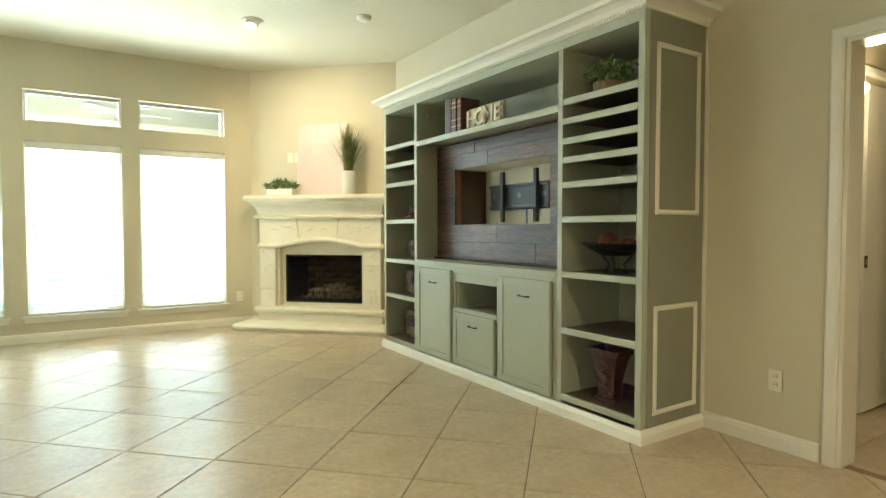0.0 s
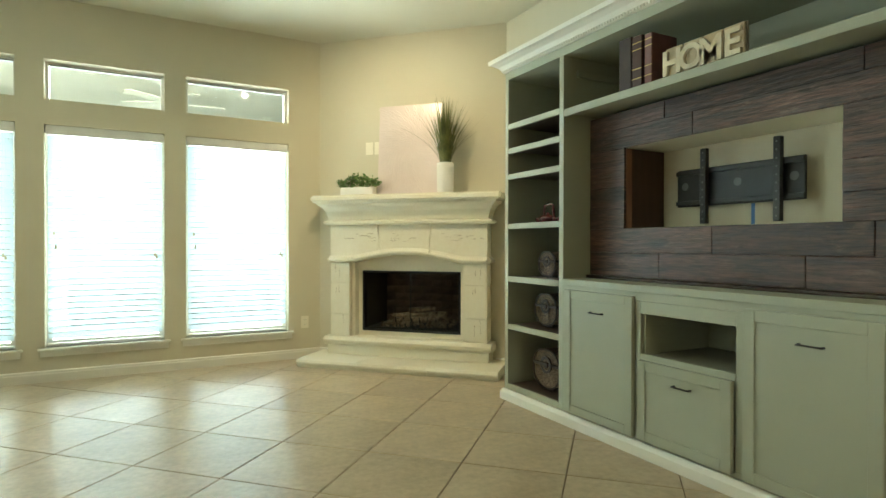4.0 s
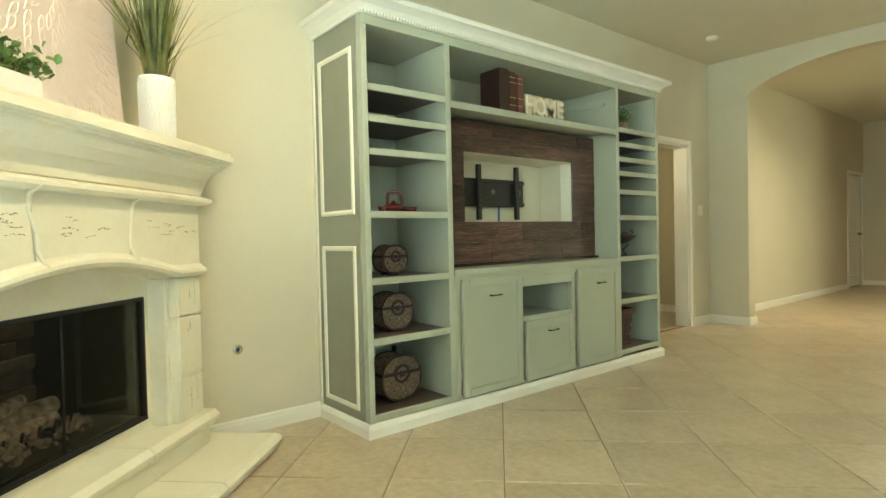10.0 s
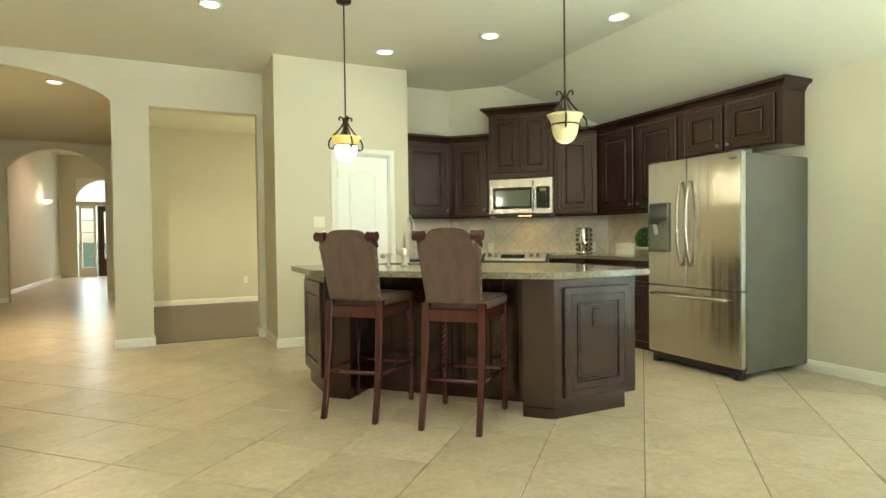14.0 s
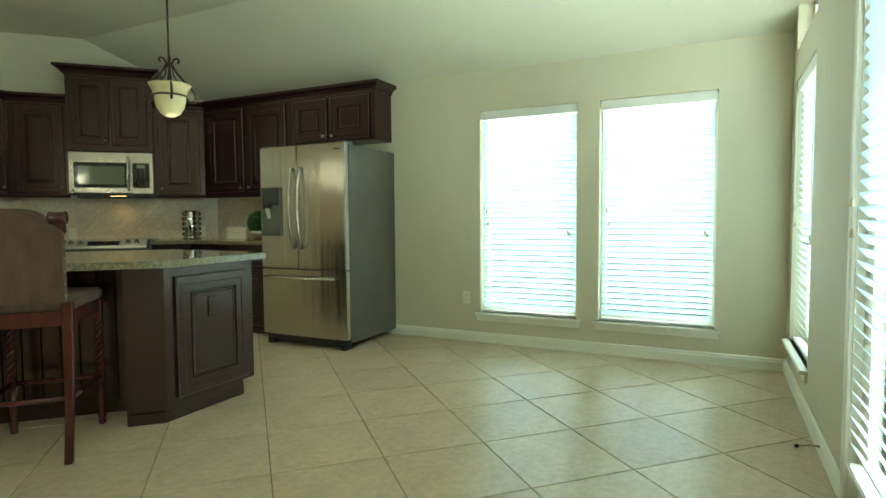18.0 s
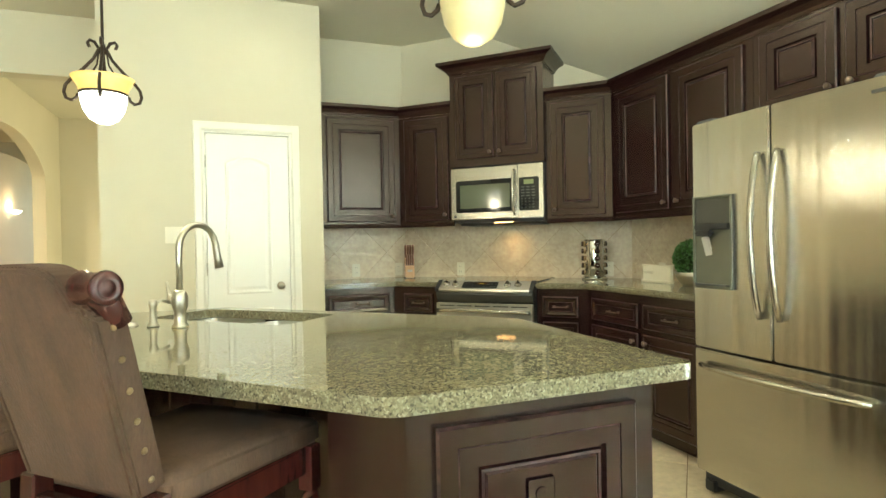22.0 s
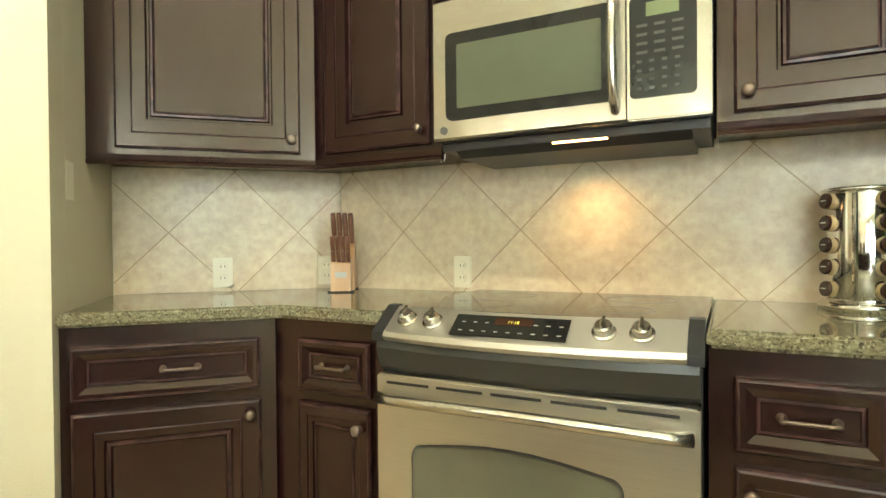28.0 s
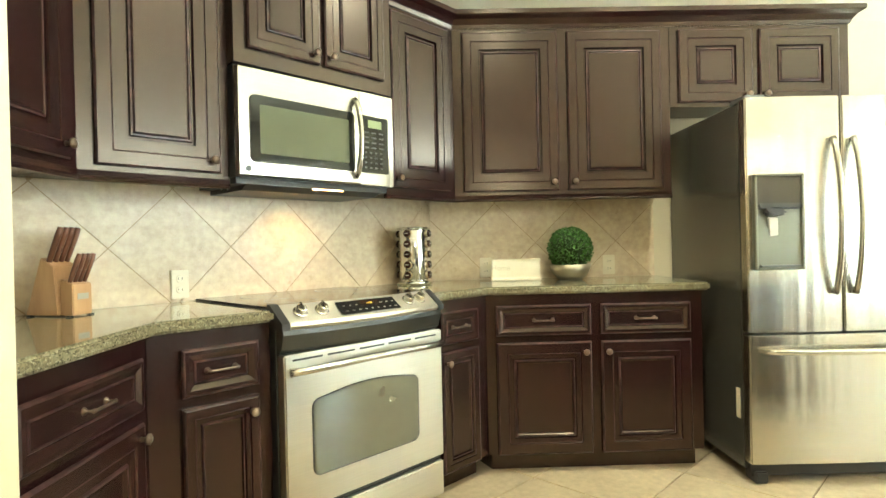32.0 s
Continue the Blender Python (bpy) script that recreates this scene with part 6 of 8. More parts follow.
def panel_front(x0, x1, z0, z1, y=0.0, style="door"):
    """A cabinet front with eased edges, stepped frame, bead and flat middle. Its back lies at y, its face towards -y.
    The sections give the offset from the rim, the depth and whether the face that leads there is worn."""
    k = min(1.0, (x1 - x0) / 0.41)
    if style == "wall":
        sect = [(0, 0.0, 0), (0, 0.014, 0), (0.006, 0.020, 1), (0.048 * k, 0.020, 0), (0.0495 * k, 0.0165, 0), (0.052 * k, 0.0185, 1), (0.091 * k, 0.0185, 0), (0.095 * k, 0.007, 0), (0.101 * k, 0.007, 0), (0.105 * k, 0.0145, 0), (0.112 * k, 0.0155, 1), (0.115 * k, 0.0115, 0), (0.119 * k, 0.0165, 1), (0.125 * k, 0.0165, 0)]
    elif style == "drawer":
        sect = [(0, 0.0, 0), (0, 0.013, 0), (0.004, 0.019, 1), (0.009, 0.021, 1), (0.020, 0.021, 0), (0.036, 0.013, 0), (0.0385, 0.010, 0), (0.041, 0.0125, 1), (0.045, 0.0125, 1), (0.048, 0.008, 0)]
    else:
        k = min(1.0, (x1 - x0) / 0.38)
        sect = [(0, 0.0, 0), (0, 0.013, 0), (0.004, 0.019, 1), (0.009, 0.021, 1), (0.052 * k, 0.021, 0), (0.055 * k, 0.0165, 0), (0.058 * k, 0.0175, 1), (0.078 * k, 0.0165, 0), (0.081 * k, 0.0105, 0), (0.084 * k, 0.0105, 0), (0.088 * k, 0.0160, 1), (0.094 * k, 0.0160, 1), (0.100 * k, 0.0095, 0), (0.106 * k, 0.0085, 0)]
    lim = min(x1 - x0, z1 - z0) / 2 - 0.006
    bm = bmesh.new()
    rings = []
    for o, d, _ in sect:
        o = min(o, lim)
        rings.append([bm.verts.new((a, y - d, b)) for a, b in ((x0 + o, z0 + o), (x1 - o, z0 + o), (x1 - o, z1 - o), (x0 + o, z1 - o))])
    for a, b, (_, _, worn) in zip(rings, rings[1:], sect[1:]):
        for i in range(4):
            bm.faces.new((a[i], a[(i + 1) % 4], b[(i + 1) % 4], b[i])).material_index = worn
    bm.faces.new(rings[-1])
    bm.faces.new(rings[0][::-1])
    bmesh.ops.recalc_face_normals(bm, faces=bm.faces)
    return bm


def knob(parent, x, z, y):
    return part("knob", moved(lathe([(0.0, 0), (0.009, 0), (0.006, 0.008), (0.007, 0.014), (0.015, 0.02), (0.016, 0.025), (0.010, 0.030), (0.0, 0.031)], 14), pose(x, y, z, 90, 0, 0)), M_BRONZE, parent, "round aged bronze knob", smooth=True)


def pull(parent, x, z, y, w=0.045):
    bm = tube([(x - w, y - 0.026, z), (x - w * 0.8, y - 0.027, z), (x + w * 0.8, y - 0.027, z), (x + w, y - 0.026, z)], [0.0055, 0.0042, 0.0042, 0.0055], 8)
    for e in (-1, 1):
        join(bm, moved(lathe([(0.0, 0.0), (0.010, 0.0), (0.009, 0.004), (0.004, 0.007), (0.0038, 0.020), (0.0065, 0.026), (0.0, 0.030)], 12), pose(x + e * w, y, z, 90, 0, 0)))
    return part("pull", bm, M_BRONZE, parent, "bronze bar pull", smooth=True)


def unit(frame, name, label, poly, z0, z1, fronts, front_y, toe=None, group=""):
    """A cabinet: a body over a plan polygon in its own frame, with doors and drawers (kind, x0, x1, z0, z1, hx, hz) on the plane y = front_y."""
    c = thing(name, frame, label, "cabinet", group)
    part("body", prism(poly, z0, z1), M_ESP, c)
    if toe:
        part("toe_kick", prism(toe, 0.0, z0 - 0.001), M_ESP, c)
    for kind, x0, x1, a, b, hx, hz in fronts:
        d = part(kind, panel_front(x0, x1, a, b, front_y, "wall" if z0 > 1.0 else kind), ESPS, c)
        if kind == "drawer":
            pull(d, hx, hz, front_y - 0.008)
        else:
            knob(d, hx, hz, front_y - 0.020)
    return c


BZ0, BZ1 = 0.095, 0.872
BASEG, UPG = "base cabinets", "wall cabinets"
unit(KS, "base_cabinet", "espresso stained base cabinet with drawer beside the pantry wall", [(0.002, -0.6), (0.558, -0.6), (0.80, -0.003), (0.002, -0.003)], BZ0, BZ1,
     [("drawer", 0.03, 0.515, 0.672, 0.820, 0.30, 0.746), ("door", 0.03, 0.515, 0.095, 0.640, 0.485, 0.60)], -0.6, [(0.002, -0.54), (0.54, -0.54), (0.78, -0.01), (0.002, -0.01)], BASEG)
unit(KD, "base_cabinet", "narrow espresso base cabinet with drawer beside the range", [(-0.793, -0.62), (-0.403, -0.62), (-0.403, -0.003), (-1.03, -0.003)], BZ0, BZ1,
     [("drawer", -0.700, -0.450, 0.672, 0.820, -0.575, 0.746), ("door", -0.700, -0.450, 0.095, 0.640, -0.480, 0.590)], -0.62, [(-0.77, -0.56), (-0.405, -0.56), (-0.405, -0.01), (-1.0, -0.01)], BASEG)
unit(KD, "base_cabinet", "narrow espresso base cabinet with drawer beside the range", [(0.373, -0.62), (0.741, -0.62), (0.985, -0.003), (0.373, -0.003)], BZ0, BZ1,
     [("drawer", 0.420, 0.672, 0.672, 0.820, 0.546, 0.746), ("door", 0.420, 0.672, 0.095, 0.640, 0.450, 0.590)], -0.62, [(0.375, -0.56), (0.72, -0.56), (0.96, -0.01), (0.375, -0.01)], BASEG)
unit(KW, "base_cabinet", "wide espresso base cabinet with two drawers and two doors", [(0.280, -0.6), (1.338, -0.6), (1.338, -0.003), (0.035, -0.003)], BZ0, BZ1,
     [("drawer", 0.327, 0.790, 0.672, 0.820, 0.558, 0.746), ("drawer", 0.836, 1.278, 0.672, 0.820, 1.057, 0.746), ("door", 0.327, 0.790, 0.095, 0.640, 0.758, 0.590), ("door", 0.836, 1.278, 0.095, 0.640, 0.868, 0.590)],
     -0.6, [(0.30, -0.54), (1.32, -0.54), (1.32, -0.01), (0.06, -0.01)], BASEG)

UZ0, UZ1 = 1.385, 2.285
unit(KS, "wall_cabinet", "espresso wall cabinet with one raised-panel door", [(0.002, -0.326), (0.7065, -0.326), (0.838, -0.003), (0.002, -0.003)], UZ0, UZ1,
     [("door", 0.085, 0.655, 1.405, 2.262, 0.625, 1.45)], -0.326, None, UPG)
unit(KD, "wall_cabinet", "narrow espresso wall cabinet with one raised-panel door", [(-0.886, -0.318), (-0.3865, -0.318), (-0.3865, -0.003), (-1.018, -0.003)], UZ0, UZ1,
     [("door", -0.835, -0.425, 1.405, 2.262, -0.455, 1.45)], -0.318, None, UPG)
unit(KD, "wall_cabinet", "narrow espresso wall cabinet with one raised-panel door", [(0.3865, -0.318), (0.874, -0.318), (1.0, -0.003), (0.3865, -0.003)], UZ0, UZ1,
     [("door", 0.425, 0.825, 1.405, 2.262, 0.455, 1.45)], -0.318, None, UPG)
unit(KD, "wall_cabinet", "tall-set espresso cabinet with two doors over the microwave", [(-0.385, -0.372), (0.385, -0.372), (0.385, -0.003), (-0.385, -0.003)], 1.825, 2.575,
     [("door", -0.335, -0.012, 1.885, 2.545, -0.04, 1.925), ("door", 0.012, 0.335, 1.885, 2.545, 0.04, 1.925)], -0.372, None, UPG)
unit(KW, "wall_cabinet", "espresso wall cabinet with two raised-panel doors", [(0.153, -0.284), (1.338, -0.284), (1.338, -0.003), (0.03, -0.003)], UZ0, UZ1,
     [("door", 0.205, 0.722, 1.405, 2.262, 0.692, 1.45), ("door", 0.775, 1.285, 1.405, 2.262, 0.805, 1.45)], -0.284, None, UPG)
unit(KW, "wall_cabinet", "short espresso cabinet with two doors above the refrigerator", [(1.341, -0.284), (2.33, -0.284), (2.33, -0.003), (1.341, -0.003)], 1.845, UZ1,
     [("door", 1.385, 1.79, 1.868, 2.262, 1.76, 1.905), ("door", 1.83, 2.27, 1.868, 2.262, 1.86, 1.905)], -0.284, None, UPG)

# crown and light rail along the cabinets
CROWN = [(0.0, 2.2855), (0.008, 2.2855), (0.014, 2.305), (0.034, 2.33), (0.056, 2.343), (0.062, 2.348), (0.062, 2.372), (0.0, 2.372)]


def kd_pt(u, y):
    p = KD @ Vector((u, y, 0))
    return (p.x, p.y)


LEFTRUN = [(BLOCK_W - 0.003, KSOUTH + 0.326), (-3.1385, KSOUTH + 0.326), kd_pt(-0.3865, -0.318)]
RIGHTRUN = [kd_pt(0.3865, -0.318), (WEST + 0.284, 2.383), (WEST + 0.284, 4.56), (WEST + 0.004, 4.56)]
MIDRUN = [kd_pt(-0.386, -0.01), kd_pt(-0.386, -0.373), kd_pt(0.386, -0.373), kd_pt(0.386, -0.01)]


def run_mould(name, prof, run, label):
    return tagged(part(name, sweep(prof, run), M_ESP), label, "trim", kind="structure")


for r in (LEFTRUN, RIGHTRUN):
    run_mould("cabinet_crown", CROWN, r, "espresso stained crown moulding on the wall cabinets")
run_mould("cabinet_crown", [(o * 1.35, z + 0.29) for o, z in CROWN], MIDRUN, "espresso stained crown moulding on the tall cabinet")
RAIL = [(-0.016, 1.352), (0.006, 1.352), (0.010, 1.360), (0.004, 1.368), (0.008, 1.3845), (-0.016, 1.3845)]
run_mould("light_rail", RAIL, LEFTRUN, "espresso light rail under the wall cabinets")
run_mould("light_rail", RAIL, RIGHTRUN[:2] + [(WEST + 0.284, 3.57)], "espresso light rail under the wall cabinets")

# worktops
def slab(name, poly, z0, z1, label, hole=None):
    t = new(name)
    tagged(t, label, "countertop")
    bm = ring_bm(poly, z0, z1, hole)
    rim = [e for e in bm.edges if len(e.link_faces) == 2 and e.calc_face_angle(0) > 1.0 and abs(e.verts[0].co.z - e.verts[1].co.z) < 1e-6]
    bmesh.ops.bevel(bm, geom=rim, offset=0.009, segments=3, affect="EDGES", clamp_overlap=True)
    part("slab", bm, M_GRAN, t)
    return t


def ring_bm(poly, z0, z1, hole=None):
    """A slab over a plan polygon, with a hole through it if one is given."""
    bm = bmesh.new()
    loops = [poly] + ([hole] if hole else [])
    tops, bots = [], []
    for lp in loops:
        tv = [bm.verts.new((x, y, z1)) for x, y in lp]
        bv = [bm.verts.new((x, y, z0)) for x, y in lp]
        te = [bm.edges.new((tv[i], tv[(i + 1) % len(tv)])) for i in range(len(tv))]
        be = [bm.edges.new((bv[i], bv[(i + 1) % len(bv)])) for i in range(len(bv))]
        for i in range(len(tv)):
            j = (i + 1) % len(tv)
            bm.faces.new((bv[i], bv[j], tv[j], tv[i]))
        tops += te
        bots += be
    if hole:
        bmesh.ops.triangle_fill(bm, use_beauty=True, edges=tops)
        bmesh.ops.triangle_fill(bm, use_beauty=True, edges=bots)
    else:
        bm.faces.new([e.verts[0] for e in tops]), bm.faces.new([e.verts[0] for e in bots])
    bmesh.ops.recalc_face_normals(bm, faces=bm.faces)
    return bm


CT0, CT1 = 0.8735, 0.913
slab("countertop", [(BLOCK_W - 0.003, KSOUTH + 0.003), (BLOCK_W - 0.003, 1.447), (-3.002, 1.447), kd_pt(-0.4005, -0.648), kd_pt(-0.4005, -0.003), (-3.263, KSOUTH + 0.003)], CT0, CT1, "speckled green-grey granite worktop beside the range")
slab("countertop", [kd_pt(0.3705, -0.648), (-4.053, 2.518), (-4.053, 3.60), (WEST + 0.003, 3.60), (WEST + 0.003, 2.236), kd_pt(0.3705, -0.003)], CT0, CT1, "speckled green-grey granite worktop towards the refrigerator")

# ---- range ----
rg = thing("range", KD @ pose(-0.015, 0, 0), "stainless steel slide-in electric range with glass cooktop", "range")
part("carcass", box(-0.378, 0.378, -0.645, -0.006, 0.03, 0.9, 0.002, 1), M_LACQBLK, rg)
part("cooktop", box(-0.384, 0.384, -0.615, -0.004, 0.9145, 0.921, 0.003), M_BLACKGLASS, rg, "black glass cooktop")
for x, y, r in ((-0.2, -0.45, 0.10), (-0.19, -0.18, 0.075), (0.19, -0.45, 0.075), (0.2, -0.18, 0.10)):
    part("burner_ring", moved(lathe([(r - 0.002, 0.0), (r, 0.0), (r, 0.0004), (r - 0.002, 0.0004)], 32, cap=False), pose(x, y, 0.9212)), M_MARK, rg)


def bow(x, amount, half=0.378):
    return amount * (1 - (x / half) ** 2)


def bowed(xs0, xs1, sect, amount, n=20):
    """A profile of (y, z) drawn along x with a gentle forward bow."""
    bm = bmesh.new()
    rws = []
    for i in range(n + 1):
        x = xs0 + (xs1 - xs0) * i / n
        rws.append([bm.verts.new((x, y - bow(x, amount), z)) for y, z in sect])
    for a, b in zip(rws, rws[1:]):
        for k in range(len(a)):
            bm.faces.new((a[k], a[(k + 1) % len(a)], b[(k + 1) % len(b)], b[k]))
    bm.faces.new(rws[0]), bm.faces.new(rws[-1][::-1])
    bmesh.ops.recalc_face_normals(bm, faces=bm.faces)
    return bm


pn = part("control_panel", bowed(-0.352, 0.352, [(-0.602, 0.88), (-0.602, 0.924), (-0.61, 0.926), (-0.688, 0.870), (-0.695, 0.858), (-0.686, 0.847), (-0.62, 0.847)], 0.048), M_SATIN, rg, "sloping stainless control panel")
part("panel_underside", bowed(-0.376, 0.376, [(-0.62, 0.764), (-0.62, 0.846), (-0.688, 0.846), (-0.692, 0.828), (-0.675, 0.778), (-0.66, 0.764)], 0.036), surface("dark_control_band", (0.045, 0.046, 0.042), (0.036, 0.037, 0.034), scale=4, rough=0.32, metal=0.3), rg, "dark grey band under the controls")
for s in (-1, 1):
    a, b = sorted((s * 0.353, s * 0.384))
    part("end_cap", moved(prism([(-0.60, 0.846), (-0.60, 0.930), (-0.62, 0.928), (-0.70, 0.868), (-0.70, 0.846)], a, b), Matrix(((0, 0, 1, 0), (1, 0, 0, 0), (0, 1, 0, 0), (0, 0, 0, 1)))), M_LACQBLK, rg)
slope = math.degrees(math.atan2(0.056, 0.078))


def on_panel(x, f=0.5):
    y = -0.61 + (-0.688 + 0.61) * f - bow(x, 0.048)
    return pose(x, y, 0.926 + (0.870 - 0.926) * f + 0.0008, slope, 0, 0)


for x in (-0.296, -0.217, 0.192, 0.267):
    kb = part("control_knob", lathe([(0.0, 0.0), (0.026, 0.0), (0.026, 0.004), (0.021, 0.006), (0.019, 0.022), (0.016, 0.025), (0.0, 0.025)], 22), M_STEEL, rg, "round steel control knob", m=on_panel(x), smooth=False)
    part("grip", box(-0.004, 0.004, -0.018, 0.018, 0.0252, 0.034, 0.002, 1), M_STEEL, kb)
ds = part("display", box(-0.145, 0.128, -0.034, 0.034, 0.0, 0.002), M_BLACKGLASS, rg, "black touch display", m=on_panel(-0.008, 0.5))
part("clock_window", box(-0.045, 0.045, 0.004, 0.028, 0.0021, 0.0024), surface("brown_clock_window", (0.045, 0.018, 0.010), rough=0.1), ds)
letter("11:18", 0.0125, 0.0004, glowing("amber_clock", (0.90, 0.70, 0.08), 0.3), ds, pose(0, 0.010, 0.0026, -90, 0, 0), "glowing amber clock digits")
for i in range(9):
    for j in range(2):
        if not (3 <= i <= 5 and j == 0):
            part("button_mark", box(-0.126 + i * 0.029, -0.116 + i * 0.029, -0.020 + (1 - j) * 0.028, -0.0175 + (1 - j) * 0.028, 0.0022, 0.0026), M_MARK, ds)
M_OVENGLASS = surface("oven_window_glass", (0.085, 0.09, 0.065), (0.065, 0.07, 0.05), scale=3, rough=0.05)
M_OVENGLASS.node_tree.nodes["Principled BSDF"].inputs["IOR"].default_value = 2.3
M_STEELFLAT = surface("flat_brushed_steel", (0.62, 0.60, 0.54), (0.57, 0.55, 0.49), scale=3, rough=0.33, metal=1.0, stretch=(1, 1, 60), bump=0.01, bump_scale=20)
od = part("oven_door", box(-0.376, 0.376, -0.693, -0.646, 0.225, 0.761, 0.005), M_STEELFLAT, rg, "stainless oven door")


def round_rect(x0, x1, z0, z1, r, rise=0.0, n=6):
    pts = []
    for cx, cz, a0 in ((x1 - r, z0 + r, -90), (x1 - r, z1 - r, 0), (x0 + r, z1 - r, 90), (x0 + r, z0 + r, 180)):
        for i in range(n + 1):
            a = radians(a0 + 90 * i / n)
            pts.append((cx + r * math.cos(a), cz + r * math.sin(a)))
        if rise and a0 == 0:
            for i in range(1, 8):
                f = i / 8
                pts.append((x1 - r + (x0 - x1 + 2 * r) * f, z1 + rise * math.sin(math.pi * f)))
    return pts


part("window", upright(prism(round_rect(-0.268, 0.226, 0.332, 0.592, 0.03, 0.022), -0.6955, -0.6935)), M_OVENGLASS, od, "reflective grey-green oven window glass")
part("window_border", upright(prism(round_rect(-0.274, 0.232, 0.326, 0.598, 0.033, 0.023), -0.6945, -0.6930)), M_LACQBLK, od)
for k in range(5):
    part("vent_slot", box(-0.345 + k * 0.141, -0.225 + k * 0.141, -0.6938, -0.69, 0.738, 0.745), M_LACQBLK, od)
pts = [(-0.362 + 0.724 * i / 16, -0.705 - 0.038 * math.sin(math.pi * min(1, max(0, i / 16))) ** 0.5, 0.704 + 0.010 * math.sin(math.pi * i / 16)) for i in range(17)]
part("door_handle", tube(pts, [0.016] + [0.0135] * 15 + [0.016], 12), M_STEEL, od, "curved steel handle bar", smooth=True)
part("storage_drawer", box(-0.376, 0.376, -0.69, -0.646, 0.055, 0.200, 0.005), M_STEELFLAT, rg, "stainless storage drawer")
part("drawer_gap", upright(prism([(-0.374, 0.201), (0.374, 0.201), (0.374, 0.224), (-0.374, 0.224)], -0.67, -0.646)), M_LACQBLK, rg)
for x in (-0.33, 0.33):
    for y in (-0.6, -0.06):
        part("foot", moved(lathe([(0.02, 0.0), (0.02, 0.03)], 10), pose(x, y, 0)), M_LACQBLK, rg)

# ---- microwave over the range ----
mw = thing("microwave", KD, "stainless over-the-range microwave with dark window", "microwave")
part("case", box(-0.379, 0.379, -0.352, -0.004, 1.397, 1.822, 0.002, 1), M_LACQBLK, mw)
dr = part("door", bowed(-0.378, 0.178, [(-0.353, 1.397), (-0.353, 1.812), (-0.383, 1.812), (-0.388, 1.806), (-0.388, 1.403), (-0.383, 1.397)], 0.006), M_STEEL, mw, "stainless door")
part("window", upright(prism(round_rect(-0.335, 0.150, 1.452, 1.708, 0.02), -0.3965, -0.3935)), M_BLACKGLASS, dr, "dark window surround")
part("mesh_glass", upright(prism(round_rect(-0.298, 0.118, 1.485, 1.672, 0.006), -0.3972, -0.3966)), surface("microwave_mesh_glass", (0.10, 0.11, 0.07), (0.09, 0.10, 0.065), scale=4, rough=0.10), dr, "grey-green screened glass")
pts = [(0.152, -0.397 - 0.046 * math.sin(math.pi * i / 14) ** 0.6, 1.425 + 0.345 * i / 14) for i in range(15)]
part("handle", tube(pts, [0.011] + [0.0125] * 13 + [0.011], 10), M_STEEL, dr, "bowed steel handle", smooth=True)
cp = part("control_side", box(0.1805, 0.378, -0.389, -0.3525, 1.397, 1.812, 0.004), M_STEEL, mw)
kp = part("keypad", upright(prism(round_rect(0.188, 0.345, 1.452, 1.708, 0.014), -0.3915, -0.3895)), M_BLACKGLASS, cp, "black keypad")
part("clock_display", box(0.228, 0.305, -0.3925, -0.3917, 1.655, 1.690), surface("green_lcd", (0.16, 0.19, 0.08), rough=0.4), kp, "green display")
for i in range(8):
    for j in range(4 if 3 < i < 8 else 3):
        w = 0.012 if i > 3 else 0.026
        part("key_mark", box(0.205 + j * (0.03 if i > 3 else 0.042), 0.205 + w + j * (0.03 if i > 3 else 0.042), -0.3922, -0.3917, 1.630 - i * 0.0225, 1.637 - i * 0.0225), M_KEYMARK, kp)
part("badge", moved(lathe([(0.0, 0.0), (0.012, 0.0), (0.012, 0.001), (0.0, 0.001)], 18), pose(-0.345, -0.390, 1.425, 90, 0, 0)), M_DARKSTEEL, dr, "round grey badge")
part("base_vent", prism([(-0.372, -0.34), (0.372, -0.34), (0.372, -0.01), (-0.372, -0.01)], 1.372, 1.3965), M_LACQBLK, mw, "black vent underside")
part("baffle", moved(prism([(-0.02, 1.352), (-0.02, 1.371), (-0.335, 1.371), (-0.30, 1.352)], -0.33, 0.33), Matrix(((0, 0, 1, 0), (1, 0, 0, 0), (0, 1, 0, 0), (0, 0, 0, 1)))), M_LACQBLK, mw)
part("task_lamp", box(-0.03, 0.12, -0.337, -0.306, 1.3675, 1.3715), glowing("warm_task_lamp", (1.0, 0.50, 0.18), 8.0), mw, "small lit lamp lens")
_p = KD @ Vector((0.03, -0.135, 1.345))
lamp_spot(_p.x, _p.y, _p.z, tuple(KD @ Vector((0.03, -0.04, 0.9))), 2.3, 130, radius=0.03, blend=1.0, colour=(1.0, 0.55, 0.20))

lc = thing("lamp_cable", KD, "thin pale cable looped under the wall cabinets", "cable")
part("wire", tube([(-0.52, -0.27, 1.372), (-0.47, -0.275, 1.362), (-0.425, -0.28, 1.372), (-0.405, -0.29, 1.350), (-0.395, -0.30, 1.368), (-0.388, -0.305, 1.350), (-0.386, -0.30, 1.372)], 0.0028, 6), M_CORD, lc, smooth=True)

# ---- refrigerator ----
FRM = pose(-3.845, 4.135, 0, 0, 0, 90)
fr = thing("refrigerator", FRM, "stainless french-door refrigerator with bottom freezer drawer", "refrigerator")
M_FRSIDE = surface("silver_grey_side", (0.185, 0.178, 0.152), (0.165, 0.158, 0.136), scale=5, rough=0.25, metal=0.65, bump=0.04, bump_scale=120)
part("cabinet_shell", box(-0.456, 0.456, 0.072, 0.828, 0.055, 1.745, 0.006), M_FRSIDE, fr, "silver grey side panels")
for x in (-0.40, 0.40):
    part("hinge_cover", box(x - 0.05, x + 0.05, 0.03, 0.16, 1.7455, 1.772, 0.006), M_DARKSTEEL, fr)


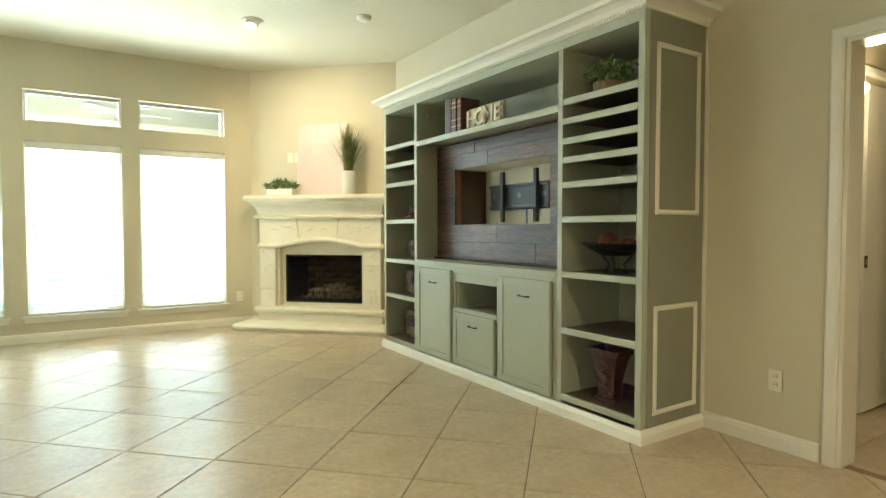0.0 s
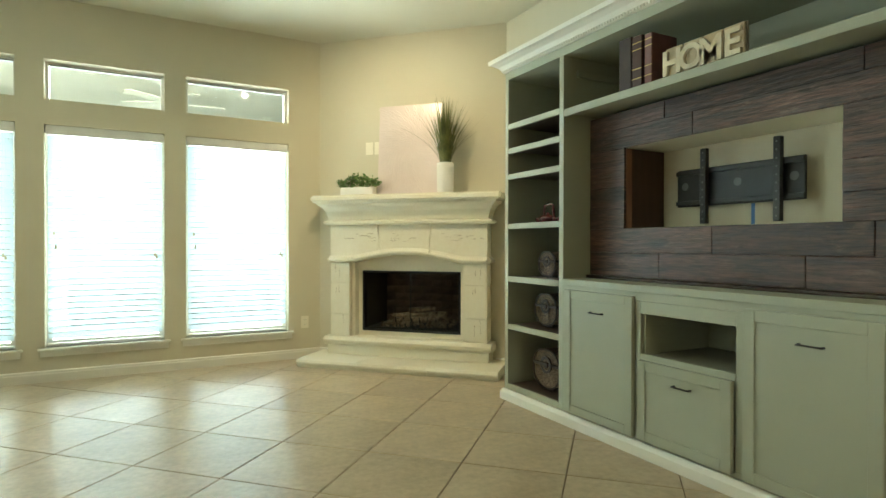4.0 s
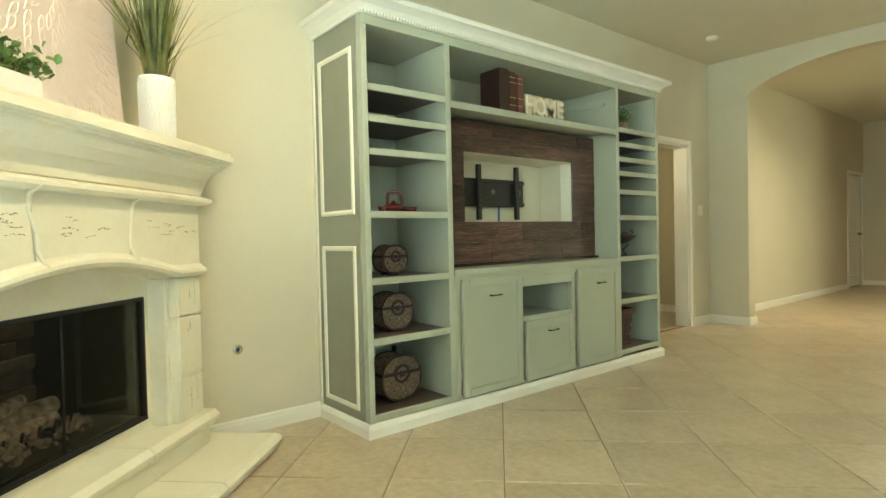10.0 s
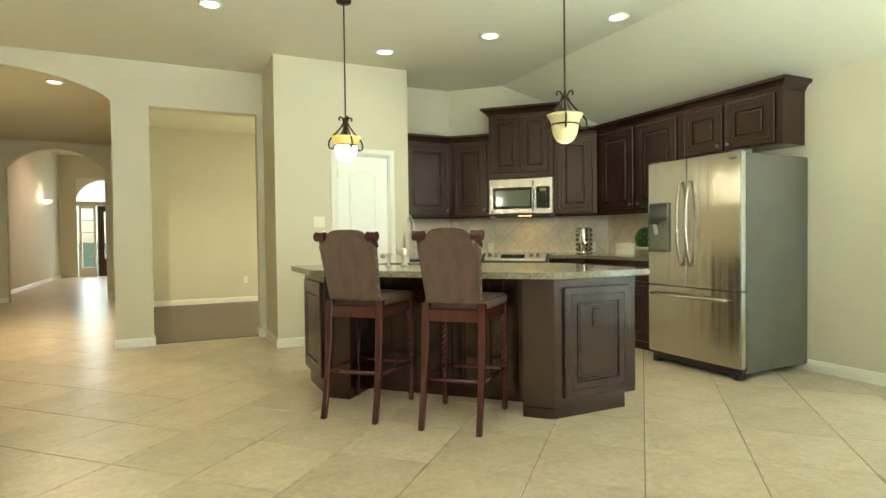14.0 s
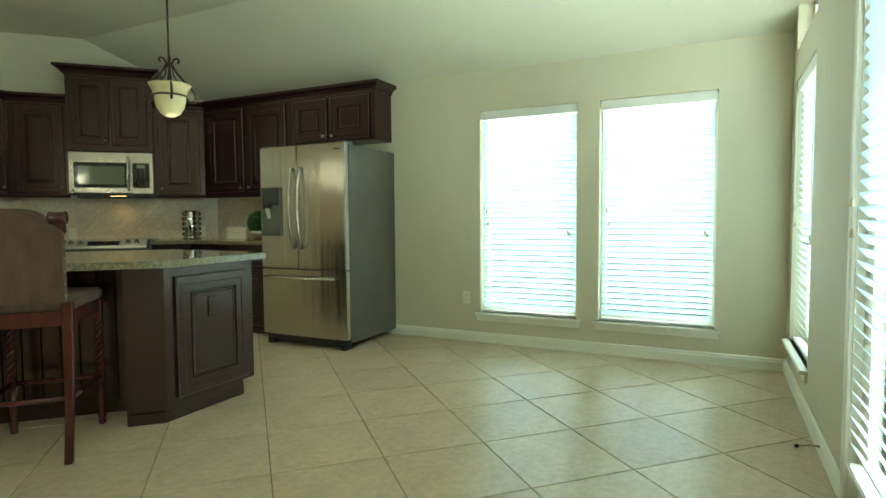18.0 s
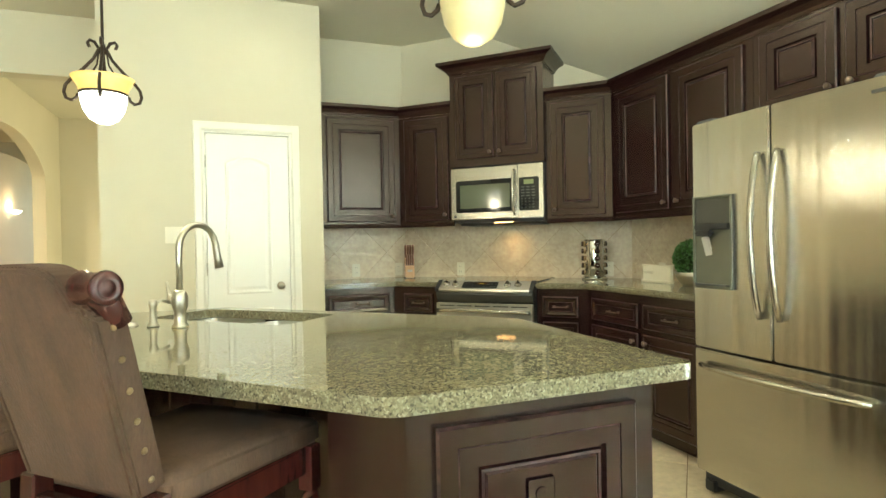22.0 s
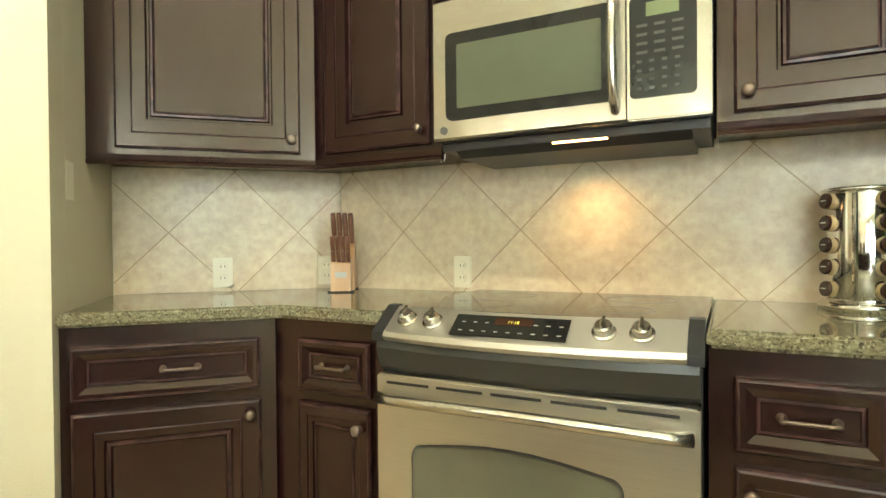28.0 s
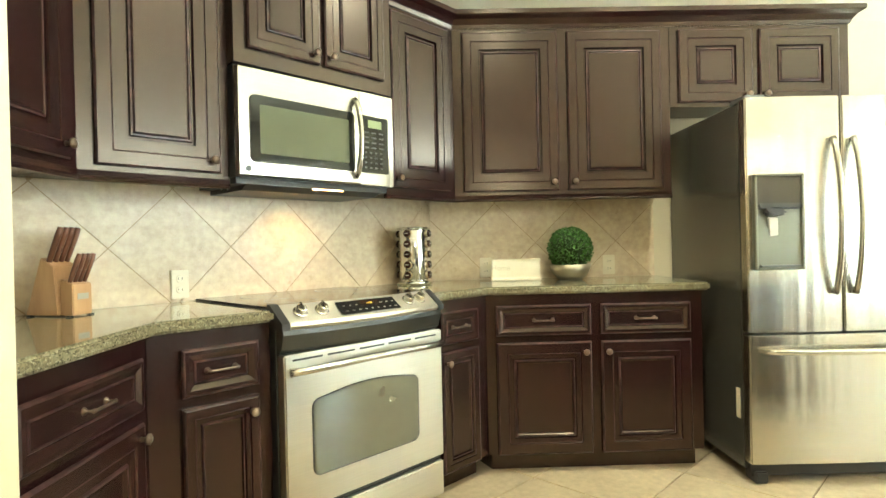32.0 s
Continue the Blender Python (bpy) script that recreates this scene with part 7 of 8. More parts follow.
def fr_door(name, x0, x1, z0, z1):
    n = 14
    pts = [(x0 + (x1 - x0) * i / n, 0.012 * ((x0 + (x1 - x0) * i / n) / 0.46) ** 2) for i in range(n + 1)]
    poly = pts + [(x1, 0.068), (x0, 0.068)]
    return part(name, prism(poly, z0, z1, 0.006), M_STEEL, fr)


dl = fr_door("door", -0.460, -0.036, 0.692, 1.755)
d2 = fr_door("door", -0.028, 0.460, 0.692, 1.755)
df = fr_door("freezer_drawer", -0.460, 0.460, 0.095, 0.680)
part("grille", box(-0.44, 0.44, 0.05, 0.08, 0.03, 0.09), M_LACQBLK, fr)
for dd, x in ((dl, -0.078), (d2, 0.014)):
    pts = [(x, -0.012 - 0.052 * math.sin(math.pi * i / 18) ** 0.7, 0.865 + 0.70 * i / 18) for i in range(19)]
    part("handle", tube(pts, [0.013] * 19, 12), M_STEEL, dd, "tall bowed steel handle", smooth=True)
pts = [(-0.40 + 0.76 * i / 18, -0.012 - 0.05 * math.sin(math.pi * i / 18) ** 0.6, 0.612) for i in range(19)]
part("handle", tube(pts, [0.013] * 19, 12), M_STEEL, df, "long bowed steel handle", smooth=True)
dp = part("dispenser", upright(prism([(-0.437, 0.975), (-0.212, 0.975), (-0.212, 1.405), (-0.437, 1.405)], -0.004, 0.010)), surface("dispenser_grey", (0.09, 0.09, 0.08), rough=0.3, metal=0.4), dl, "grey water and ice dispenser")
M_PANELGREY = surface("grey_glossy_panel", (0.055, 0.052, 0.045), (0.048, 0.046, 0.04), scale=4, rough=0.12)
M_RECESS = surface("satin_recess_lining", (0.17, 0.17, 0.13), (0.15, 0.15, 0.115), scale=5, rough=0.4, metal=0.5)
part("control_face", box(-0.424, -0.225, -0.0085, -0.0045, 1.275, 1.394, 0.002), M_PANELGREY, dp, "grey glossy control face")
part("control_shelf", box(-0.424, -0.225, -0.022, -0.0045, 1.248, 1.274, 0.006), M_LACQBLK, dp)
part("recess", box(-0.424, -0.225, -0.0062, -0.0042, 0.99, 1.247), M_RECESS, dp, "satin steel recess")
for x0, x1, z0, z1 in ((-0.437, -0.4245, 0.975, 1.405), (-0.2245, -0.212, 0.975, 1.405), (-0.4243, -0.2247, 1.3945, 1.405), (-0.4243, -0.2247, 0.975, 0.989)):
    part("dispenser_rim", box(x0, x1, -0.016, -0.0042, z0, z1, 0.003, 1), M_RECESS, dp)
part("spout", moved(box(-0.055, 0.040, -0.045, -0.0065, -0.028, 0.0, 0.010), pose(-0.348, 0, 1.247)), M_LACQBLK, dp)
part("paddle", moved(box(-0.024, 0.024, -0.010, 0.0, -0.105, 0.0, 0.006), pose(-0.360, -0.012, 1.219, 10, -8, 0)), surface("pale_paddle", (0.62, 0.60, 0.54), rough=0.3), dp)
part("drip_tray", box(-0.42, -0.23, -0.03, -0.0065, 0.9895, 0.998, 0.003), M_DARKSTEEL, dp)
part("badge", box(0.36, 0.42, 0.0035, 0.007, 1.70, 1.712), M_DARKSTEEL, d2)
for x in (-0.40, 0.40):
    part("foot", box(x - 0.03, x + 0.03, 0.03, 0.12, 0.0, 0.054, 0.006), M_LACQBLK, fr)
part("rating_label", box(-0.4575, -0.4562, 0.10, 0.135, 0.28, 0.42), M_PLATE, fr, "pale label on the side")

# ---- island ----
isl = new("kitchen_island")
tagged(isl, "dark espresso angled kitchen island with panelled ends", "island")
IB = [(-2.09, 4.65), (-2.74, 4.65), (-2.74, 3.86), (-1.74, 2.86), (-0.95, 2.86), (-0.95, 3.51), (-1.09, 3.65), (-1.30, 3.44), (-2.16, 4.30), (-1.95, 4.51)]
SNK = pose(-1.80, 3.23, 0, 0, 0, 135)
well = [tuple((SNK @ Vector((x, y, 0))).xy) for x, y in round_rect(-0.385, 0.385, -0.195, 0.195, 0.05, n=3)]
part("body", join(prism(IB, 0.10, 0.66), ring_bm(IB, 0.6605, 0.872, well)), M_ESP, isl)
part("toe_kick", prism([(-2.10, 4.635), (-2.66, 4.635), (-2.66, 3.90), (-1.72, 2.95), (-0.965, 2.95), (-0.965, 3.50), (-1.09, 3.63), (-1.30, 3.42), (-2.14, 4.26), (-1.96, 4.49)], 0.0, 0.0995), M_ESP, isl)
part("base_shoe", sweep([(0.0, 0.0), (0.014, 0.0), (0.014, 0.05), (0.006, 0.062), (0.0, 0.062)], [(-2.66, 4.637), (-2.085, 4.637), (-1.955, 4.505)]), M_ESP, isl)
NF = pose(-2.415, 4.652, 0, 0, 0, 180)
ef = part("end_panel", panel_front(-0.262, 0.262, 0.125, 0.812, 0.0, "wall"), ESPS, isl, m=NF)
EF = pose(-0.948, 3.185, 0, 0, 0, -90 + 180)
part("end_panel", panel_front(-0.265, 0.265, 0.125, 0.812, 0.0, "wall"), ESPS, isl, m=EF)
bmb = None
for k in range(13):
    f = (k + 0.5) / 13
    x, y = -1.30 + (-2.16 + 1.30) * f, 3.44 + (4.30 - 3.44) * f
    mm = pose(x, y, 0, 0, 0, 135)
    if bmb is None:
        bmb = part("bead_board", box(-0.0455, 0.0455, -0.012, -0.001, 0.105, 0.868, 0.004, 1), M_ESP, isl, m=mm)
    else:
        again(bmb, mm)
# kitchen-side doors
for k, (x, y, t, w) in enumerate(((-2.742, 4.25, -90, 0.70), (-2.24, 3.358, -45, 1.28), (-1.35, 2.858, 0, 0.70))):
    for s in (-1, 1):
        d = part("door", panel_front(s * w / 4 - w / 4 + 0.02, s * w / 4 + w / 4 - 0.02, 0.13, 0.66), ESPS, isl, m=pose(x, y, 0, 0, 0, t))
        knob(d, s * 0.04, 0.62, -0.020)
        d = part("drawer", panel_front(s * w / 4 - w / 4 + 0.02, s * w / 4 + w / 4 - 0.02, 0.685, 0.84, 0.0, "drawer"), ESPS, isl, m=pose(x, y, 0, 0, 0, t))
        pull(d, s * w / 4, 0.765, -0.008)
ol = switch_plate(NF @ pose(-0.012, -0.0175, 0.612), outlet=True)
for c in ol.children:
    c.data = c.data.copy()
    c.data.materials.clear()
    c.data.materials.append(M_ESP)
tagged(ol, "dark brown outlet plate on the island end panel")

hw, hd2 = 0.365, 0.175
hole = [tuple((SNK @ Vector((x, y, 0))).xy) for x, y in round_rect(-hw, hw, -hd2, hd2, 0.05, n=4)]
def eased(poly, r, n=5):
    """The polygon with every corner rounded by about r."""
    out = []
    for i, p in enumerate(poly):
        p, a, b = Vector(p), Vector(poly[i - 1]), Vector(poly[(i + 1) % len(poly)])
        u, v = p + (a - p).normalized() * r, p + (b - p).normalized() * r
        out += [tuple((1 - f) ** 2 * u + 2 * f * (1 - f) * p + f * f * v) for f in (k / n for k in range(n + 1))]
    return out


slab("countertop", eased([(-2.03, 4.755), (-2.785, 4.755), (-2.785, 3.85), (-1.75, 2.815), (-0.845, 2.815), (-0.845, 3.57)], 0.035), CT0, CT1, "polished speckled granite island top with an undermount sink", hole)
sk = thing("kitchen_sink", SNK @ pose(0, 0, 0.70), "stainless double-bowl undermount kitchen sink", "sink")
M_SINK = surface("satin_steel", (0.58, 0.56, 0.50), (0.50, 0.48, 0.43), scale=8, rough=0.3, metal=1.0)
for x0, x1 in ((-0.372, -0.012), (0.012, 0.372)):
    outer = round_rect(x0, x1, -0.182, 0.182, 0.05, n=4)
    inner = round_rect(x0 + 0.018, x1 - 0.018, -0.164, 0.164, 0.06, n=4)
    bm = bmesh.new()
    a = [bm.verts.new((x, y, 0.172)) for x, y in outer]
    b = [bm.verts.new((x * 0.998 + (x0 + x1) / 2 * 0.002, y * 0.99, 0.165)) for x, y in outer]
    c = [bm.verts.new((x, y, 0.02)) for x, y in inner]
    d = [bm.verts.new((x * 0.8 + (x0 + x1) / 2 * 0.2, y * 0.8, 0.002)) for x, y in inner]
    for p, q in ((a, b), (b, c), (c, d)):
        for i in range(len(p)):
            j = (i + 1) % len(p)
            bm.faces.new((p[i], p[j], q[j], q[i]))
    bm.faces.new(d)
    bmesh.ops.recalc_face_normals(bm, faces=bm.faces)
    bw = part("bowl", bm, M_SINK, sk, smooth=True)
    part("drain", moved(lathe([(0.0, 0.004), (0.03, 0.004), (0.042, 0.006), (0.042, 0.002), (0, 0.002)], 18), pose((x0 + x1) / 2, 0, 0)), M_STEEL, bw)
part("divider_rim", box(-0.014, 0.014, -0.17, 0.17, 0.12, 0.166, 0.006), M_SINK, sk)

M_NICKEL = surface("brushed_nickel", (0.62, 0.58, 0.48), (0.55, 0.51, 0.42), scale=14, rough=0.34, metal=1.0)
fa = thing("kitchen_faucet", pose(-1.575, 3.475, CT1 + 0.0005, 0, 0, 135), "brushed nickel gooseneck faucet with side lever", "faucet")
part("base", lathe([(0.0, 0.0), (0.030, 0.0), (0.030, 0.008), (0.022, 0.016), (0.021, 0.06), (0.028, 0.075), (0.030, 0.11), (0.024, 0.13), (0.016, 0.14), (0.0, 0.14)], 22), M_NICKEL, fa, smooth=True)
pts = [(0, 0, 0.13), (0, 0, 0.25)] + [(0, 0.09 - 0.09 * math.cos(math.pi * i / 12), 0.29 + 0.095 * math.sin(math.pi * i / 12)) for i in range(12)] + [(0, 0.185, 0.26), (0, 0.195, 0.215)]
part("gooseneck", tube(pts, [0.012] * (len(pts) - 3) + [0.012, 0.014, 0.018], 14), M_NICKEL, fa, smooth=True)
part("lever", tube([(-0.02, 0, 0.10), (-0.05, 0, 0.10), (-0.058, 0, 0.12), (-0.062, -0.005, 0.17)], [0.018, 0.016, 0.007, 0.005], 10), M_NICKEL, fa, "side lever handle", smooth=True)
so = thing("soap_dispenser", pose(-1.475, 3.395, CT1 + 0.0005, 0, 0, 135), "brushed nickel soap dispenser set in the granite", "soap dispenser")
part("body", lathe([(0.0, 0.0), (0.022, 0.0), (0.022, 0.006), (0.013, 0.012), (0.012, 0.07), (0.017, 0.08), (0.014, 0.10), (0.0, 0.102)], 18), M_NICKEL, so, smooth=True)
part("nozzle", tube([(0, 0, 0.088), (0, 0.04, 0.095), (0, 0.07, 0.085)], 0.006, 8), M_NICKEL, so, smooth=True)
ag = thing("air_gap_cap", pose(-1.39, 3.33, CT1 + 0.0005), "small brushed nickel cap on the worktop", "air gap cap")
part("cap", lathe([(0.0, 0.0), (0.024, 0.0), (0.022, 0.008), (0.008, 0.012), (0.0, 0.012)], 18), M_NICKEL, ag, smooth=True)
part("ring", lathe([(0.024, 0.0), (0.027, 0.0), (0.027, 0.004), (0.024, 0.004)], 18, cap=False), M_NICKEL, ag)

# ---- bar stools ----
M_SUEDE = surface("brown_suede", (0.098, 0.053, 0.031), (0.068, 0.037, 0.022), scale=5, rough=0.95, bump=0.35, bump_scale=70, spread=(0.3, 0.62), stretch=(3, 3, 0.9), fine=(60, 0.3))
M_CHERRY = surface("red_mahogany_stain", (0.070, 0.016, 0.0125), (0.032, 0.008, 0.007), scale=5, rough=0.20, stretch=(4, 4, 0.6), bump=0.05, bump_scale=40, rough_var=0.1)
M_NAIL = surface("brass_nail", (0.30, 0.22, 0.12), rough=0.35, metal=1.0)


def stool(m):
    s = thing("bar_stool", m, "dark wood bar stool with brown suede seat and tall scrolled back", "bar stool", "stools at the island")
    part("seat_rail", box(-0.165, 0.165, -0.188, -0.158, 0.632, 0.700, 0.004), M_CHERRY, s)
    part("seat_rail", box(-0.183, 0.183, 0.247, 0.277, 0.632, 0.700, 0.004), M_CHERRY, s)
    for x in (-1, 1):
        part("seat_rail", prism([(x * 0.19, -0.15), (x * 0.215, 0.24), (x * 0.187, 0.24), (x * 0.163, -0.15)][::x], 0.632, 0.700, 0.004), M_CHERRY, s)
    bm = prism([(-0.192, -0.150), (0.192, -0.150), (0.226, 0.29), (-0.226, 0.29)], 0.701, 0.762)
    bmesh.ops.subdivide_edges(bm, edges=bm.edges[:], cuts=4, use_grid_fill=True)
    for v in bm.verts:
        if v.co.z > 0.74:
            v.co.z += 0.016 * (1 - (v.co.x / 0.23) ** 2) * (1 - ((v.co.y - 0.07) / 0.23) ** 4)
    bmesh.ops.bevel(bm, geom=[e for e in bm.edges if e.calc_face_angle(0) > 0.9], offset=0.02, segments=3, affect="EDGES", clamp_overlap=True)
    part("seat", bm, M_SUEDE, s, "thick suede seat cushion", smooth=True)
    # upholstered back with a camel top, leaning back
    lean = lambda z: (z - 0.74) * 0.27
    out = [(-0.166, 0.742), (0.166, 0.742), (0.187, 1.09)]
    n = 26
    top = []
    for i in range(n + 1):
        x = 0.164 - 0.328 * i / n
        f = max(0.0, 1 - (abs(x) / 0.135) ** 4) if abs(x) < 0.135 else 0.0
        top.append((x, 1.112 + 0.066 * f ** 0.55 + 0.006 * math.cos(x * 9)))
    poly = out + [(0.166, 1.098)] + top + [(-0.166, 1.098), (-0.187, 1.09)]
    bm = upright(prism(poly, -0.192, -0.128, 0.012))
    for v in bm.verts:
        v.co.y -= lean(v.co.z)
    bk = part("backrest", bm, M_SUEDE, s, "tall suede back with a raised centre")
    welt = [(x, -0.1945 - lean(z), z) for x, z in [(-0.150, 0.752), (-0.166, 1.06), (-0.152, 1.085)] + [(p[0] * 0.93, p[1] - 0.014) for p in top[::-1]] + [(0.152, 1.085), (0.166, 1.06), (0.150, 0.752)]]
    part("welt", tube(welt, 0.0035, 5), M_SUEDE, bk)
    for x in (-1, 1):
        # back leg, sabre-curved, and the carved scroll ear above
        secs = [(0.0, -0.272, 0.017), (0.12, -0.243, 0.017), (0.30, -0.208, 0.019), (0.52, -0.180, 0.022), (0.741, -0.168, 0.023)]
        bm = bmesh.new()
        rw = []
        for z, y, r in secs:
            rw.append([bm.verts.new((x * (0.176 - 0.004 * z) + dx * r, y + dy * r, z)) for dx, dy in ((-1, -1), (1, -1), (1, 1), (-1, 1))])
        for a, b in zip(rw, rw[1:]):
            for i in range(4):
                bm.faces.new((a[i], a[(i + 1) % 4], b[(i + 1) % 4], b[i]))
        bm.faces.new(rw[0][::-1]), bm.faces.new(rw[-1])
        bmesh.ops.recalc_face_normals(bm, faces=bm.faces)
        bmesh.ops.bevel(bm, geom=bm.edges[:], offset=0.004, segments=1, affect="EDGES", clamp_overlap=True)
        part("leg", bm, M_CHERRY, s)
        yb = -0.160 - lean(1.115)
        ear = part("scroll_ear", tube([(x * 0.173, yb + 0.030, 1.075), (x * 0.173, yb + 0.008, 1.115), (x * 0.173, yb - 0.012, 1.136)], [0.024, 0.026, 0.024], 10), M_CHERRY, s, "carved wooden scroll ear", smooth=True)
        part("volute", moved(lathe([(0.0, -0.036), (0.008, -0.038), (0.012, -0.033), (0.018, -0.033), (0.027, -0.036), (0.031, -0.028), (0.027, -0.018), (0.027, 0.018), (0.031, 0.028), (0.027, 0.036), (0.018, 0.033), (0.012, 0.033), (0.008, 0.038), (0.0, 0.036)], 18), pose(x * 0.176, yb - 0.014, 1.142, 0, 90, 0)), M_CHERRY, ear, smooth=True)
        for k in range(6):
            z = 0.772 + k * 0.060
            part("nail_head", moved(lathe([(0.0, 0.004), (0.006, 0.002), (0.007, 0.0), (0, 0)], 8), pose(x * (0.1665 + 0.021 * (z - 0.742) / 0.348), -0.160 - lean(z), z, 0, 90 * x, 0)), M_NAIL, bk)
        # front leg: barley twist between square blocks
        fx, fy = x * 0.205, 0.262
        lg = part("leg", box(fx - 0.021, fx + 0.021, fy - 0.021, fy + 0.021, 0.585, 0.700, 0.003, 1), M_CHERRY, s, "front leg with barley-twist turning")
        part("stretcher_block", box(fx - 0.019, fx + 0.019, fy - 0.019, fy + 0.019, 0.235, 0.305, 0.003, 1), M_CHERRY, lg)
        part("turned_foot", moved(lathe([(0.012, 0.0), (0.020, 0.012), (0.016, 0.03), (0.022, 0.05), (0.013, 0.08), (0.020, 0.13), (0.021, 0.18), (0.014, 0.236)], 14), pose(fx, fy, 0)), M_CHERRY, lg, smooth=True)
        bm = bmesh.new()
        for ph in (0, math.pi):
            tw = [(fx + 0.012 * math.cos(ph + i * 0.52), fy + 0.012 * math.sin(ph + i * 0.52), 0.304 + i * 0.284 / 48) for i in range(49)]
            join(bm, tube(tw, 0.0122, 7))
        part("barley_twist", bm, M_CHERRY, lg, smooth=True)
        part("stretcher", tube([(x * 0.176, -0.212, 0.285), (x * 0.190, 0.02, 0.28), (x * 0.205, 0.25, 0.27)], [0.012, 0.014, 0.012], 9), M_CHERRY, s, smooth=True)
    part("stretcher", tube([(-0.19, 0.262, 0.268), (0.19, 0.262, 0.268)], 0.013, 9), M_CHERRY, s, smooth=True)
    part("stretcher", tube([(-0.175, -0.21, 0.292), (0.175, -0.21, 0.292)], 0.013, 9), M_CHERRY, s, smooth=True)
    return s


st = stool(pose(-1.601, 4.366, 0, 0, 0, 135.7))
copy_thing(st, pose(-1.14, 3.884, 0, 0, 0, 136.5))

# ---- pendant lamps ----
M_IRON = surface("rustic_bronze_iron", (0.055, 0.038, 0.026), (0.03, 0.021, 0.015), scale=14, rough=0.45, metal=0.8)


def shade_glass(name, glow, light=(1.0, 0.86, 0.55)):
    m = bpy.data.materials.new(name)
    m.use_nodes = True
    nt = m.node_tree
    p = nt.nodes["Principled BSDF"]
    col = _ramp(nt, _noise(nt, 9, 4, 0.6), (0.62, 0.53, 0.28), (0.50, 0.40, 0.19))
    nt.links.new(col, p.inputs["Base Color"])
    p.inputs["Roughness"].default_value = 0.3
    p.inputs["Emission Color"].default_value = (*light, 1)
    p.inputs["Emission Strength"].default_value = glow
    return m


def pendant(x, y, glow, bowl_glow, watts, label, turn):
    t = thing("pendant_lamp", pose(x, y, 0), label, "pendant lamp", "pendants over the island")
    part("canopy", lathe([(0.0, CEIL), (0.062, CEIL), (0.058, CEIL - 0.018), (0.012, CEIL - 0.03), (0.0, CEIL - 0.03)], 20), M_IRON, t, smooth=True)
    part("rod", lathe([(0.006, CEIL - 0.03), (0.006, 1.94)], 10), M_IRON, t)
    part("socket", lathe([(0.0, 1.99), (0.012, 1.985), (0.018, 1.95), (0.03, 1.935), (0.0, 1.93)], 14), M_IRON, t, smooth=True)
    part("hub", lathe([(0.0, 2.075), (0.018, 2.07), (0.02, 2.055), (0.012, 2.045), (0.0, 2.045)], 14), M_IRON, t, smooth=True)
    part("rim_glass", lathe([(0.118, 1.938), (0.121, 1.942), (0.112, 1.925), (0.098, 1.905), (0.090, 1.875), (0.088, 1.872), (0.094, 1.905), (0.106, 1.925)], 36, cap=False), shade_glass("amber_rim_glass_%d" % int(watts), glow, (1.0, 0.48, 0.05) if bowl_glow > 1 else (1.0, 0.84, 0.42)), t, "amber flared glass rim", smooth=True)
    part("bowl_glass", lathe([(0.090, 1.873), (0.088, 1.850), (0.078, 1.805), (0.056, 1.769), (0.027, 1.751), (0.0, 1.747)], 36, cap=False), shade_glass("bowl_glass_%d" % int(watts), bowl_glow, (1.0, 0.96, 0.88) if bowl_glow > 1 else (1.0, 0.86, 0.46)), t, "rounded frosted glass bowl", smooth=True)
    part("band", lathe([(0.089, 1.868), (0.094, 1.868), (0.094, 1.878), (0.089, 1.878)], 36, cap=False), M_IRON, t)
    for k in range(4):
        a = radians(90 * k + turn)
        c, s = math.cos(a), math.sin(a)
        prof = [(0.048, 2.072), (0.055, 2.090), (0.046, 2.102), (0.028, 2.095), (0.014, 2.068), (0.034, 2.025), (0.072, 1.978), (0.112, 1.938), (0.138, 1.902), (0.144, 1.872), (0.136, 1.848), (0.116, 1.841), (0.099, 1.854), (0.094, 1.87)]
        part("scroll_arm", tube([(r * c, r * s, z) for r, z in prof], 0.0068, 7), M_IRON, t, smooth=True)
        part("inner_arm", tube([(0.014 * c, 0.014 * s, 2.06), (0.022 * c, 0.022 * s, 2.0), (0.05 * c, 0.05 * s, 1.95), (0.095 * c, 0.095 * s, 1.935), (0.105 * c, 0.105 * s, 1.95)], 0.004, 6), M_IRON, t, smooth=True)
    lamp_point(x, y, 1.70, watts, 0.05)
    return t


pendant(-1.263, 3.02, 0.5, 4.0, 7.5, "iron scroll pendant lamp with amber glass, brightly lit", 4)
pendant(-2.385, 4.385, 0.04, 0.05, 0.9, "iron scroll pendant lamp with cream glass, dimly lit", 55)

# ---- backsplash ----
M_SPLASH = surface("stone_splash_tile", (0.66, 0.55, 0.40), (0.55, 0.44, 0.30), scale=6, rough=0.3, bump=0.08, bump_scale=22, vary=0.12, rough_var=0.15, fine=(30, 0.4))
M_SPGROUT = surface("splash_grout", (0.45, 0.325, 0.19), (0.38, 0.27, 0.155), scale=9, rough=0.9)


def clip(poly, axis, lim, keep_less):
    out = []
    for i in range(len(poly)):
        p, q = poly[i - 1], poly[i]
        pi, qi = (p[axis] <= lim) == keep_less or p[axis] == lim, (q[axis] <= lim) == keep_less or q[axis] == lim
        if pi != qi:
            f = (lim - p[axis]) / (q[axis] - p[axis])
            out.append((p[0] + f * (q[0] - p[0]), p[1] + f * (q[1] - p[1])))
        if qi:
            out.append(q)
    return out


